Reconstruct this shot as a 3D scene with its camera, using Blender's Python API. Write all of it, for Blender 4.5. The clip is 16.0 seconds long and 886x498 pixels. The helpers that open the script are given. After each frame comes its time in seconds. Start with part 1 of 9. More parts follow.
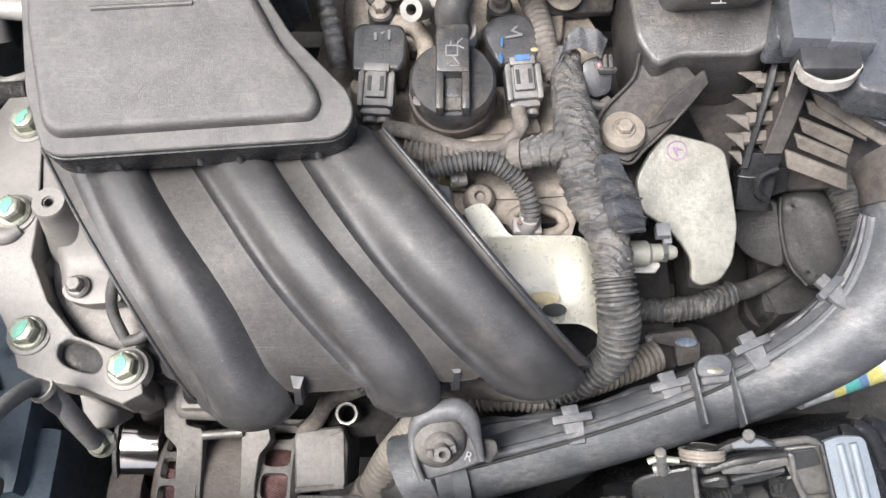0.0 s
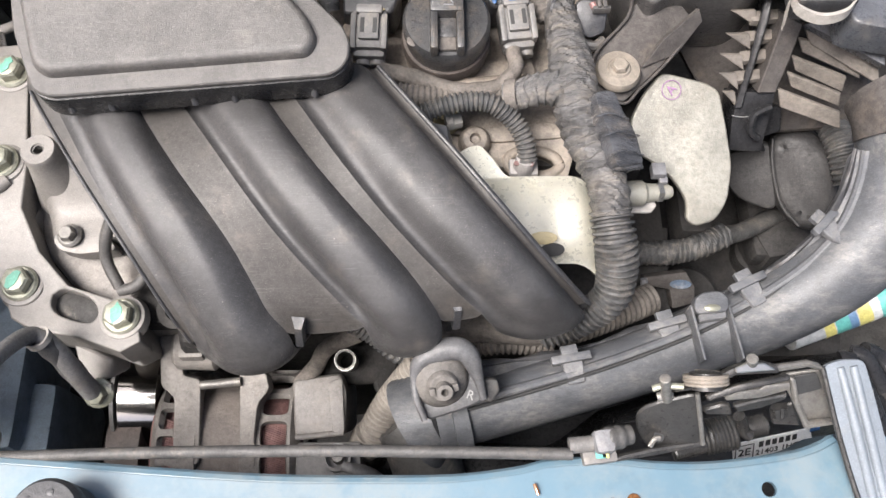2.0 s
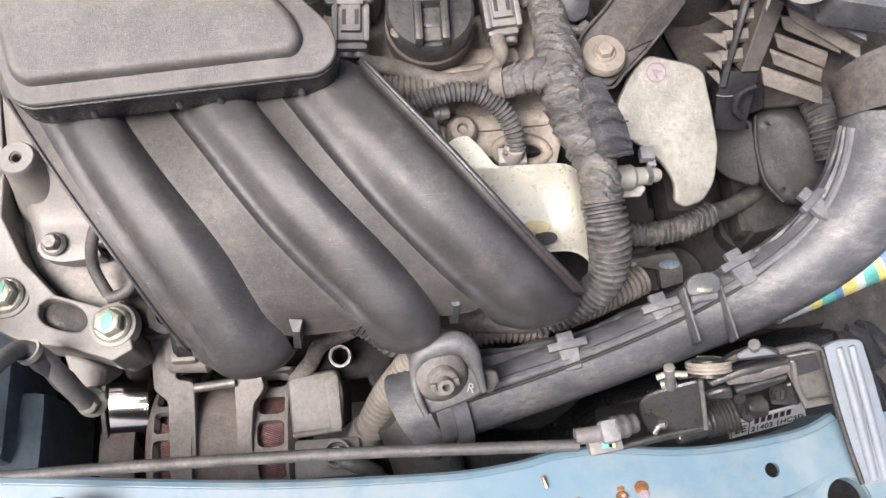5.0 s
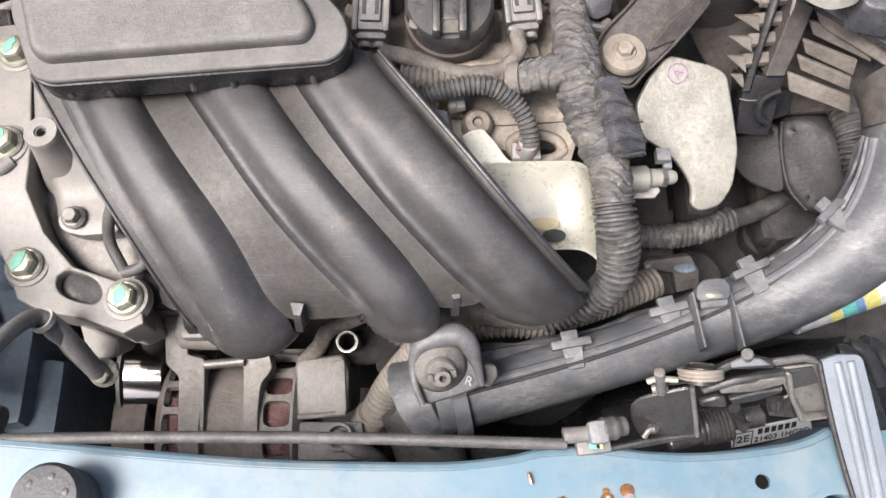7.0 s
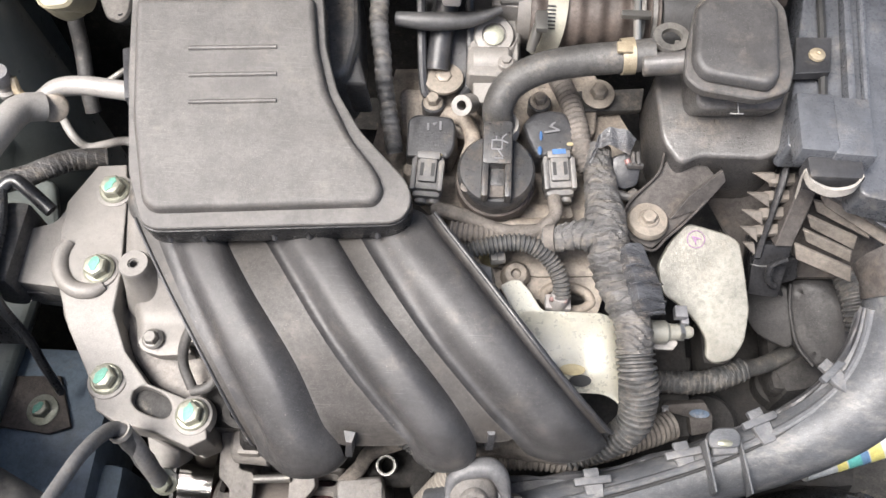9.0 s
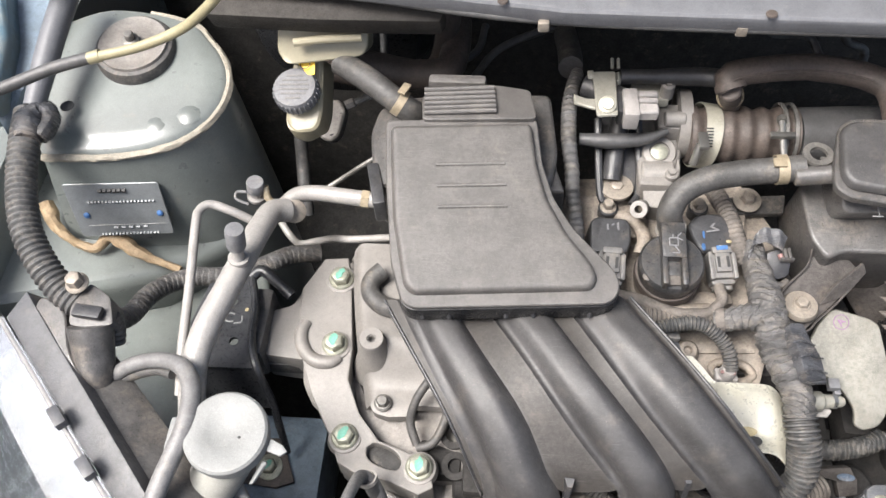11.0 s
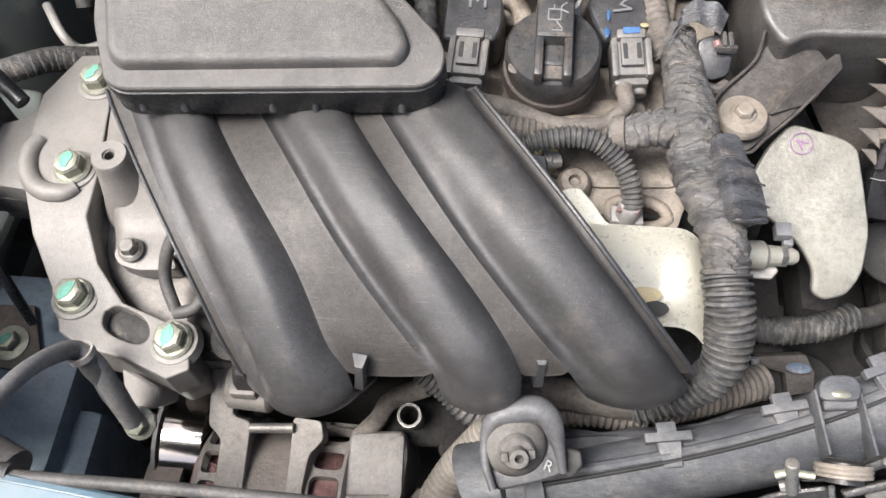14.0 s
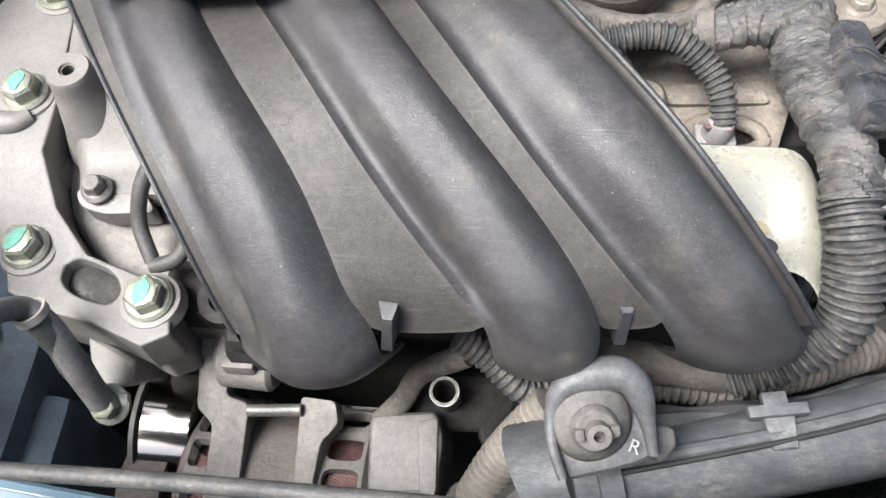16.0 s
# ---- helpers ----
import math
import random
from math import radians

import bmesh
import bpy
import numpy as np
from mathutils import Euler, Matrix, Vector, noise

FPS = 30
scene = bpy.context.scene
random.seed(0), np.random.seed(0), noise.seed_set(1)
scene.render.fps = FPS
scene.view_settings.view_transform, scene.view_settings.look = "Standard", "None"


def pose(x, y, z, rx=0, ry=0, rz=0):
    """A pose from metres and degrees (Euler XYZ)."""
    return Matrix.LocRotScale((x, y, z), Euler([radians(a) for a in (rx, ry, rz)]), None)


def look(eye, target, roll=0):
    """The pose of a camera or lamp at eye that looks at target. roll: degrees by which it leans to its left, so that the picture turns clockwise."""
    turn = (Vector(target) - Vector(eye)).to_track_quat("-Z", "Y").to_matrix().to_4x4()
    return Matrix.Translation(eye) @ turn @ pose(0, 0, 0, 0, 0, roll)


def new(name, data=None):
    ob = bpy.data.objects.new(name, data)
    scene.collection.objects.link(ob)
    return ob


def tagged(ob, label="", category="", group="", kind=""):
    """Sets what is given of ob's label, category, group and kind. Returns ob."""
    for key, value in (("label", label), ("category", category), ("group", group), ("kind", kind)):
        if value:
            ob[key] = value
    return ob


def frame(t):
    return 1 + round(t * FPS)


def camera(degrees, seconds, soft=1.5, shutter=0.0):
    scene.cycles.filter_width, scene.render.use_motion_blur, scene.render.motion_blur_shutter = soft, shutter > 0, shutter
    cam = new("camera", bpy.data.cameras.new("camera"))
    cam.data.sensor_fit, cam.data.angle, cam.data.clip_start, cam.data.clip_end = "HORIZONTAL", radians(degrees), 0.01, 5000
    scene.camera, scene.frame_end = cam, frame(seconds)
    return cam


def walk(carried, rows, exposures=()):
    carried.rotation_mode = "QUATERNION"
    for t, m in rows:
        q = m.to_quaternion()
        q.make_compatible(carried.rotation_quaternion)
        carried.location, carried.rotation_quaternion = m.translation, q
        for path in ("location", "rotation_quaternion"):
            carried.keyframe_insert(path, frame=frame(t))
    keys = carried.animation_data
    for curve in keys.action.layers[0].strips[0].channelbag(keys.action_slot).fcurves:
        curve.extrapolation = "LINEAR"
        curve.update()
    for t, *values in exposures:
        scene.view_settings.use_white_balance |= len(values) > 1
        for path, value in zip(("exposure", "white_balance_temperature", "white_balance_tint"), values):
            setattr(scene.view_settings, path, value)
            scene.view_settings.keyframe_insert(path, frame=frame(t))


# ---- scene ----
cam = camera(55.2, 16.0)
PATH = [
    (0, (0.006, -0.002, 1.454), (-0.008, 0.816, -0.371), -0.8),
    (0.5, (0.002, -0.003, 1.452), (-0.025, 0.813, -0.374), -0.7),
    (1, (-0.002, -0.004, 1.455), (-0.039, 0.808, -0.373), -0.8),
    (1.5, (-0.008, -0.015, 1.446), (-0.019, 0.773, -0.392), -0.1),
    (2, (-0.007, -0.022, 1.443), (0.028, 0.741, -0.405), 1.5),
    (2.5, (-0.025, -0.023, 1.44), (0.035, 0.725, -0.414), 2.5),
    (3, (-0.02, -0.021, 1.439), (0.076, 0.719, -0.417), 4.6),
    (3.5, (-0.036, -0.021, 1.432), (0.096, 0.694, -0.431), 7.1),
    (4, (-0.026, -0.02, 1.426), (0.141, 0.686, -0.438), 9.1),
    (4.2, (-0.031, -0.016, 1.433), (0.134, 0.696, -0.428), 8.4),
    (6.5, (0.003, -0.004, 1.449), (-0.001, 0.662, -0.437), -1.4),
    (7, (0.005, -0.008, 1.448), (-0.003, 0.675, -0.432), -1.1),
    (7.5, (0.006, -0.006, 1.446), (-0.019, 0.71, -0.421), -1.4),
    (8, (-0.01, 0.009, 1.504), (-0.068, 0.803, -0.331), -1.4),
    (8.2, (-0.009, 0.006, 1.501), (-0.068, 0.83, -0.321), -0.8),
    (10.3, (-0.044, -0.06, 1.617), (-0.118, 0.99, -0.084), -1.8),
    (10.5, (-0.077, -0.07, 1.63), (-0.177, 1.006, -0.053), -2.6),
    (11, (-0.146, -0.103, 1.638), (-0.301, 1.011, -0.016), -4.1),
    (11.5, (-0.14, -0.155, 1.592), (-0.295, 0.928, -0.083), -3.6),
    (12, (-0.084, -0.164, 1.572), (-0.22, 0.86, -0.141), -4.0),
    (12.5, (-0.023, -0.097, 1.523), (-0.144, 0.886, -0.214), -4.1),
    (13, (-0.016, -0.043, 1.433), (-0.146, 0.915, -0.317), -3.8),
    (13.5, (-0.014, -0.034, 1.4), (-0.162, 0.896, -0.365), -4.3),
    (14, (-0.008, -0.022, 1.375), (-0.175, 0.918, -0.383), -5.1),
    (14.5, (-0.018, -0.009, 1.325), (-0.198, 0.97, -0.41), -5.7),
    (15, (-0.027, 0.011, 1.269), (-0.231, 0.944, -0.488), -8.3),
    (15.5, (-0.036, -0.001, 1.261), (-0.216, 0.959, -0.484), -6.5),
    (16, (-0.036, -0.006, 1.262), (-0.208, 0.946, -0.489), -6.0),
]
EXPO = [(0.0, 2.0, 6330, 10), (1.5, 2.0, 6480, 11), (4.0, 2.0, 6580, 15), (7.0, 2.02, 6560, 13), (8.0, 2.05, 6500, 12), (10.5, 2.08, 6500, 10), (11.0, 1.98, 6500, 10), (11.5, 1.6, 6560, 12), (12.0, 1.55, 6520, 13), (12.5, 1.88, 6460, 12), (13.3, 1.98, 6460, 11), (14.5, 2.0, 6400, 10), (15.0, 2.06, 6260, 9), (16.0, 2.10, 6230, 9)]
walk(cam, [(t, look(eye, target, roll)) for t, eye, target, roll in PATH], EXPO)

# ---- light: bright overcast day, open bonnet behind ----
world = bpy.data.worlds.new("sky")
scene.world = world
world.use_nodes = True
wn = world.node_tree.nodes
sky = wn.new("ShaderNodeTexSky")
sky.sky_type = "NISHITA"
sky.sun_disc = False
sky.sun_elevation = radians(58)
sky.sun_rotation = radians(239)
sky.dust_density = 6.0
sky.air_density = 1.0
wn["Background"].inputs["Strength"].default_value = 0.066
world.node_tree.links.new(sky.outputs["Color"], wn["Background"].inputs["Color"])
sun = new("sun", bpy.data.lights.new("sun", "SUN"))
sun.data.energy, sun.data.angle, sun.data.color = 2.3, radians(28), (1.0, 0.985, 0.965)
sun.matrix_world = look((-1.25, -0.62, 3.9), (0, 0.2, 0.9))


# ---- materials ----
def mat(name, col, rough=0.5, metal=0.0, var=0.18, scale=45.0, bump=0.15, bscale=420.0, dust=0.0,
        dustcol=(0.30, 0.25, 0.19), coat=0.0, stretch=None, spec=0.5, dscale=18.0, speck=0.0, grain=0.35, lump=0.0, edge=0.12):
    """Painted, moulded or cast surface: two scales of colour variation, grain relief, drifts of dry dust, light specks."""
    m = bpy.data.materials.new(name)
    m.use_nodes = True
    nt = m.node_tree
    b = nt.nodes["Principled BSDF"]
    L = nt.links.new
    tc = nt.nodes.new("ShaderNodeTexCoord")
    src = tc.outputs["Object"]
    if stretch:
        mp = nt.nodes.new("ShaderNodeMapping")
        mp.inputs["Scale"].default_value = stretch
        L(src, mp.inputs["Vector"])
        src = mp.outputs["Vector"]

    def noise_tex(s, detail=4.0, r=0.6):
        n = nt.nodes.new("ShaderNodeTexNoise")
        n.inputs["Scale"].default_value, n.inputs["Detail"].default_value, n.inputs["Roughness"].default_value = s, detail, r
        L(src, n.inputs["Vector"])
        return n.outputs["Fac"]

    def ramp(fac, lo, hi, a=0.0, c=1.0):
        r = nt.nodes.new("ShaderNodeMapRange")
        r.inputs["From Min"].default_value, r.inputs["From Max"].default_value = lo, hi
        r.inputs["To Min"].default_value, r.inputs["To Max"].default_value = a, c
        L(fac, r.inputs["Value"])
        return r.outputs["Result"]

    def mix(fac, a, c):
        n = nt.nodes.new("ShaderNodeMix")
        n.data_type = "RGBA"
        L(fac, n.inputs["Factor"])
        for sock, v in ((n.inputs["A"], a), (n.inputs["B"], c)):
            if isinstance(v, tuple):
                sock.default_value = (*v, 1)
            else:
                L(v, sock)
        return n.outputs["Result"]

    n1, n2, n3 = noise_tex(scale, 6.0, 0.65), noise_tex(scale * 7, 5.0, 0.7), noise_tex(1300.0, 2.0)
    lo = tuple(c * (1 - var * 1.5) for c in col)
    hi = tuple(min(1, c * (1 + var * 1.3)) for c in col)
    c = mix(ramp(n1, 0.38, 0.62), lo, hi)
    c = mix(ramp(n2, 0.48, 0.72, 0.0, min(0.9, 0.08 + var * 2.8)), c, tuple(v * 0.45 for v in col))
    c = mix(ramp(n3, 0.52, 0.66, 0.0, grain), c, tuple(min(1, v * 1.6 + 0.025) for v in col))
    if var >= 0.1:
        n4 = noise_tex(230.0, 7.0, 0.78)
        c = mix(ramp(n4, 0.50, 0.60, 0.0, 0.34), c, tuple(v * 0.55 for v in col))
        c = mix(ramp(n4, 0.42, 0.34, 0.0, 0.34), c, tuple(min(1, v * 1.5 + 0.008) for v in col))
    rv = min(0.13, 0.02 + var * 0.6)
    rg = ramp(n2, 0.3, 0.7, max(0.04, rough - rv), min(1, rough + rv))
    if dust > 0:
        dn = noise_tex(dscale * 2.6, 9.0, 0.72)
        df = ramp(dn, 0.64 - dust * 0.35, 0.80 - dust * 0.25, 0.0, min(0.9, 0.3 + dust * 0.7))
        fine = ramp(noise_tex(dscale * 16, 4.0, 0.7), 0.40, 0.58, 0.15, 1.0)
        mul0 = nt.nodes.new("ShaderNodeMath")
        mul0.operation = "MULTIPLY"
        L(df, mul0.inputs[0])
        L(fine, mul0.inputs[1])
        df = mul0.outputs[0]
        c = mix(df, c, dustcol)
        mul = nt.nodes.new("ShaderNodeMath")
        mul.operation = "MAXIMUM"
        L(rg, mul.inputs[0])
        L(ramp(df, 0.0, 0.7, 0.0, 0.85), mul.inputs[1])
        rg = mul.outputs[0]
    if speck > 0:
        vo = nt.nodes.new("ShaderNodeTexVoronoi")
        vo.inputs["Scale"].default_value = 170.0
        L(src, vo.inputs["Vector"])
        sn = noise_tex(60.0, 2.0)
        mu = nt.nodes.new("ShaderNodeMath")
        mu.operation = "MULTIPLY"
        L(ramp(vo.outputs["Distance"], 0.02, 0.10, 1.0, 0.0), mu.inputs[0])
        L(ramp(sn, 0.55, 0.66, 0.0, speck * 0.7), mu.inputs[1])
        c = mix(mu.outputs[0], c, (0.33, 0.30, 0.26))
        vo2 = nt.nodes.new("ShaderNodeTexVoronoi")
        vo2.inputs["Scale"].default_value = 760.0
        L(src, vo2.inputs["Vector"])
        mv = nt.nodes.new("ShaderNodeMath")
        mv.operation = "MULTIPLY"
        L(ramp(vo2.outputs["Distance"], 0.07, 0.19, 1.0, 0.0), mv.inputs[0])
        L(ramp(noise_tex(85.0, 4.0, 0.7), 0.44, 0.62, 0.0, speck * 0.75), mv.inputs[1])
        c = mix(mv.outputs[0], c, (0.30, 0.28, 0.25))
        # fine pale scratches running one way
        ms = nt.nodes.new("ShaderNodeMapping")
        ms.inputs["Scale"].default_value = (60, 1600, 300)
        ms.inputs["Rotation"].default_value = (0.2, 0.3, 0.15)
        L(tc.outputs["Object"], ms.inputs["Vector"])
        ns = nt.nodes.new("ShaderNodeTexNoise")
        ns.inputs["Scale"].default_value = 1.0
        L(ms.outputs["Vector"], ns.inputs["Vector"])
        mu2 = nt.nodes.new("ShaderNodeMath")
        mu2.operation = "MULTIPLY"
        L(ramp(ns.outputs["Fac"], 0.60, 0.75, 0.0, 1.0), mu2.inputs[0])
        L(ramp(noise_tex(14.0, 3.0), 0.42, 0.62, 0.0, speck * 0.7), mu2.inputs[1])
        c = mix(mu2.outputs[0], c, tuple(min(1, v * 2.0 + 0.03) for v in col))
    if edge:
        # edge highlight painted into the colour to sharpen outlines, doubling as rubbed, dusty wear
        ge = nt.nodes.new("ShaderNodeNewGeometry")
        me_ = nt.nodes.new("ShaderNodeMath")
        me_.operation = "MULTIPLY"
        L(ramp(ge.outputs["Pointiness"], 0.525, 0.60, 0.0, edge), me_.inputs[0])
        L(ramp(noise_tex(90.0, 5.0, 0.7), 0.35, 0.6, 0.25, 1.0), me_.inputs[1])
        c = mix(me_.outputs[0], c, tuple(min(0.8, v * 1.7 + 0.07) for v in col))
    L(c, b.inputs["Base Color"])
    L(rg, b.inputs["Roughness"])
    b.inputs["Metallic"].default_value = metal
    b.inputs["Specular IOR Level"].default_value = spec
    b.inputs["Coat Weight"].default_value = coat
    b.inputs["Coat Roughness"].default_value = 0.08
    if bump:
        bp = nt.nodes.new("ShaderNodeBump")
        bp.inputs["Strength"].default_value = min(1, bump * 2.2)
        bp.inputs["Distance"].default_value = 0.0012
        L(noise_tex(bscale, 4.0, 0.7), bp.inputs["Height"])
        if lump:
            b2 = nt.nodes.new("ShaderNodeBump")
            b2.inputs["Strength"].default_value = lump
            b2.inputs["Distance"].default_value = 0.004
            L(noise_tex(bscale * 0.16, 5.0, 0.65), b2.inputs["Height"])
            L(b2.outputs["Normal"], bp.inputs["Normal"])
        L(bp.outputs["Normal"], b.inputs["Normal"])
    return m


# webs and edge strips: slightly darker and browner than the runners' M_COVER
M_VALLEY = mat("dusty_brown_plastic", (0.041, 0.0375, 0.0345), 0.52, var=0.12, bump=0.12, bscale=1300, dust=0.26, dustcol=(0.115, 0.096, 0.081), speck=0.6, dscale=12, edge=0.3, spec=0.4)
M_LID_TOP = mat("dusty_grained_lid_plastic", (0.076, 0.071, 0.067), 0.42, var=0.12, bump=0.18, bscale=1300, dust=0.3, dustcol=(0.185, 0.165, 0.142), speck=0.6, dscale=10, edge=0.15)
M_COVER = mat("moulded_black_plastic", (0.044, 0.0425, 0.0425), 0.40, var=0.13, bump=0.15, bscale=1300, dust=0.26, dustcol=(0.19, 0.165, 0.14), speck=0.85, dscale=9, lump=0.01, edge=0.12)
M_PLASTIC = mat("dusty_black_plastic", (0.060, 0.057, 0.055), 0.36, var=0.22, dust=0.42, bscale=600, speck=0.5, dustcol=(0.215, 0.18, 0.145), dscale=14, lump=0.05, edge=0.12)
M_PLASTIC_DIM = mat("grimy_black_plastic", (0.045, 0.040, 0.037), 0.65, var=0.25, dust=0.42, bscale=600, dustcol=(0.11, 0.088, 0.07), dscale=12, spec=0.3)
# near-black: clean plastic, and shade painted into skirt, rail and shroud
M_PLASTIC_CLEAN_SHADE = mat("clean_and_shaded_black_plastic", (0.012, 0.012, 0.013), 0.3, var=0.2, dust=0.06, dustcol=(0.1, 0.085, 0.07), spec=0.2)
M_HORN = mat("dusty_horn_plastic", (0.020, 0.019, 0.019), 0.55, var=0.2, dust=0.3, dustcol=(0.06, 0.055, 0.05), dscale=20, spec=0.3, speck=0.4)
M_PLASTIC_BARE = mat("black_plastic", (0.028, 0.028, 0.030), 0.38, var=0.25, dust=0.28, bscale=600, dustcol=(0.16, 0.135, 0.11), dscale=24, edge=0.12)
M_OIL_CAP = mat("oily_dusty_cap_plastic", (0.030, 0.030, 0.031), 0.34, var=0.25, dust=0.42, bscale=600, speck=0.4, dustcol=(0.17, 0.135, 0.10), dscale=26, edge=0.12)
M_DUCT_TOP = mat("dusty_duct_flange_plastic", (0.080, 0.082, 0.087), 0.46, var=0.22, dust=0.46, bscale=500, speck=0.6, dscale=24, dustcol=(0.235, 0.22, 0.20), lump=0.08, edge=0.12)
M_DUCT = mat("black_blowmoulded_plastic", (0.062, 0.065, 0.071), 0.42, var=0.12, spec=0.45, dust=0.5, bscale=500, speck=0.7, dscale=13, dustcol=(0.21, 0.20, 0.187), lump=0.04, edge=0.15, stretch=(0.6, 1.2, 1.2))
M_RUBBER = mat("black_rubber", (0.050, 0.048, 0.046), 0.55, var=0.25, dust=0.38, bscale=700, dustcol=(0.2, 0.17, 0.135), lump=0.05)
M_RUBBER_CLEAN = mat("dark_rubber_hose", (0.058, 0.057, 0.057), 0.45, var=0.15, dust=0.14, bscale=700)
M_TAPE = mat("black_cloth_tape", (0.080, 0.078, 0.077), 0.36, var=0.3, dust=0.5, bscale=800, bump=0.4, dscale=40, dustcol=(0.27, 0.235, 0.195), lump=0.8, stretch=(0.3, 1.2, 0.35), edge=0.3)
M_CONDUIT = mat("ribbed_conduit_plastic", (0.048, 0.048, 0.048), 0.5, var=0.25, dust=0.5, dscale=40, dustcol=(0.22, 0.195, 0.165), spec=0.4, bump=0.3, edge=0.3)
M_CONDUIT_DUST = mat("dust_covered_conduit", (0.10, 0.088, 0.078), 0.75, var=0.3, dust=0.55, dscale=30, dustcol=(0.17, 0.147, 0.122), bump=0.4)
M_BEIGE_CONDUIT = mat("beige_dusty_conduit", (0.16, 0.143, 0.123), 0.7, var=0.12, dust=0.5, dscale=30, dustcol=(0.2, 0.175, 0.145), bump=0.2, edge=0.3)
M_ALU = mat("cast_aluminium", (0.172, 0.161, 0.149), 0.5, 0.12, var=0.07, bump=0.16, bscale=900, dust=0.16, dustcol=(0.215, 0.188, 0.157), lump=0.05)
M_ALU_DUST = mat("dusty_cast_aluminium", (0.172, 0.158, 0.144), 0.6, 0.1, var=0.15, bump=0.22, bscale=600, dust=0.4, dustcol=(0.195, 0.17, 0.145), lump=0.04)
M_HEAD = mat("oil_browned_cast_head", (0.185, 0.158, 0.131), 0.58, 0.05, var=0.3, scale=60, bump=0.25, bscale=500, dust=0.5, dustcol=(0.205, 0.168, 0.131), dscale=22, lump=0.1)
M_FIN = mat("dust_coated_fin_plastic", (0.10, 0.088, 0.076), 0.65, var=0.2, bump=0.15, dust=0.5, dustcol=(0.19, 0.16, 0.132), dscale=24)
M_RIM = mat("polished_steel_rim", (0.36, 0.345, 0.33), 0.12, 1.0, var=0.02, bump=0.0, grain=0.0, edge=0.0)
M_PIPE = mat("drawn_aluminium_pipe", (0.255, 0.243, 0.23), 0.44, 0.1, var=0.08, bump=0.2, dust=0.14, dustcol=(0.3, 0.27, 0.23))
M_STEEL = mat("bright_steel", (0.42, 0.41, 0.385), 0.3, 0.9, var=0.02, bump=0.0, grain=0.0, edge=0.0)
M_STEEL_DUST = mat("dull_steel", (0.15, 0.143, 0.132), 0.42, 0.5, var=0.2, bump=0.2, dust=0.3)
M_HOOD = mat("grey_hood_rubber", (0.075, 0.075, 0.078), 0.5, var=0.18, dust=0.34, dustcol=(0.17, 0.16, 0.148), dscale=30)
M_ZINC = mat("zinc_plated_bolt", (0.25, 0.25, 0.20), 0.42, 0.5, var=0.15, bump=0.1, dust=0.15)
M_SHIELD = mat("passivated_zinc_heat_shield", (0.70, 0.68, 0.585), 0.3, 0.28, var=0.08, bump=0.06, dust=0.15, scale=20, grain=0.15, lump=0.04)
M_SHIELD_DULL = mat("dull_plated_heat_shield", (0.225, 0.217, 0.187), 0.4, 0.4, var=0.2, scale=22, bump=0.12, dust=0.4, dustcol=(0.20, 0.175, 0.138), lump=0.05)
M_GREEN = mat("green_paint_mark", (0.11, 0.30, 0.225), 0.6, var=0.2, bump=0.1, edge=0.0)
M_WHITE_MARK = mat("white_chalk_mark", (0.25, 0.25, 0.245), 0.8, var=0.2, edge=0.0)
M_BLUE_MARK = mat("blue_paint_mark", (0.04, 0.11, 0.26), 0.5, var=0.2, edge=0.0)
M_YELLOW_MARK = mat("yellow_paint_dab", (0.27, 0.225, 0.13), 0.6, var=0.15, edge=0.0)
M_PURPLE = mat("purple_marker_ink", (0.20, 0.10, 0.20), 0.6, var=0.1, edge=0.0)
# pale dust film: dirty patches, plus whitish sky reflection painted into the colour
M_BODY = mat("pale_blue_car_paint", (0.078, 0.134, 0.172), 0.4, 0.0, var=0.05, scale=9, bump=0.02, dust=0.68, dustcol=(0.165, 0.184, 0.182), dscale=2.6, coat=0.12, grain=0.0, edge=0.0)
M_BODY_IN = mat("grey_green_primer_paint", (0.135, 0.148, 0.140), 0.32, 0.0, var=0.07, scale=10, bump=0.03, dust=0.14, coat=0.3, edge=0.0)
M_BODY_DARK = mat("dark_inner_body_paint", (0.13, 0.168, 0.205), 0.4, var=0.2, scale=12, bump=0.05, dust=0.2)
M_SEALER_TAN = mat("tan_seam_sealer", (0.25, 0.18, 0.105), 0.7, var=0.15, bump=0.3)
M_SEALER = mat("seam_sealer", (0.26, 0.235, 0.19), 0.7, var=0.12, bump=0.3)
M_BLACK_METAL = mat("black_painted_steel", (0.02, 0.021, 0.023), 0.32, 0.0, var=0.25, dust=0.16, bump=0.05)
M_TANK = mat("translucent_cream_plastic", (0.27, 0.243, 0.17), 0.4, var=0.04, bump=0.02, dust=0.08, grain=0.0)
M_GREY_CAP = mat("grey_plastic_cap", (0.165, 0.168, 0.163), 0.55, var=0.05, bump=0.15, dust=0.1)
M_CAP_DARK = mat("dark_grey_cap", (0.13, 0.13, 0.135), 0.55, var=0.12, bump=0.2, dust=0.25)
M_GREY_CABLE = mat("grey_black_cable_sheath", (0.135, 0.132, 0.130), 0.45, var=0.15, dust=0.2, bscale=700)
M_CONN = mat("grey_connector_plastic", (0.112, 0.107, 0.102), 0.5, var=0.12, dust=0.3, bump=0.1)
M_CONN_LIGHT = mat("pale_connector_plastic", (0.235, 0.22, 0.20), 0.5, var=0.1, dust=0.2, bump=0.1)
M_COPPER = mat("varnished_copper_winding", (0.185, 0.102, 0.095), 0.42, 0.2, var=0.3, scale=120, bump=0.3, dust=0.25, dustcol=(0.2, 0.15, 0.13))
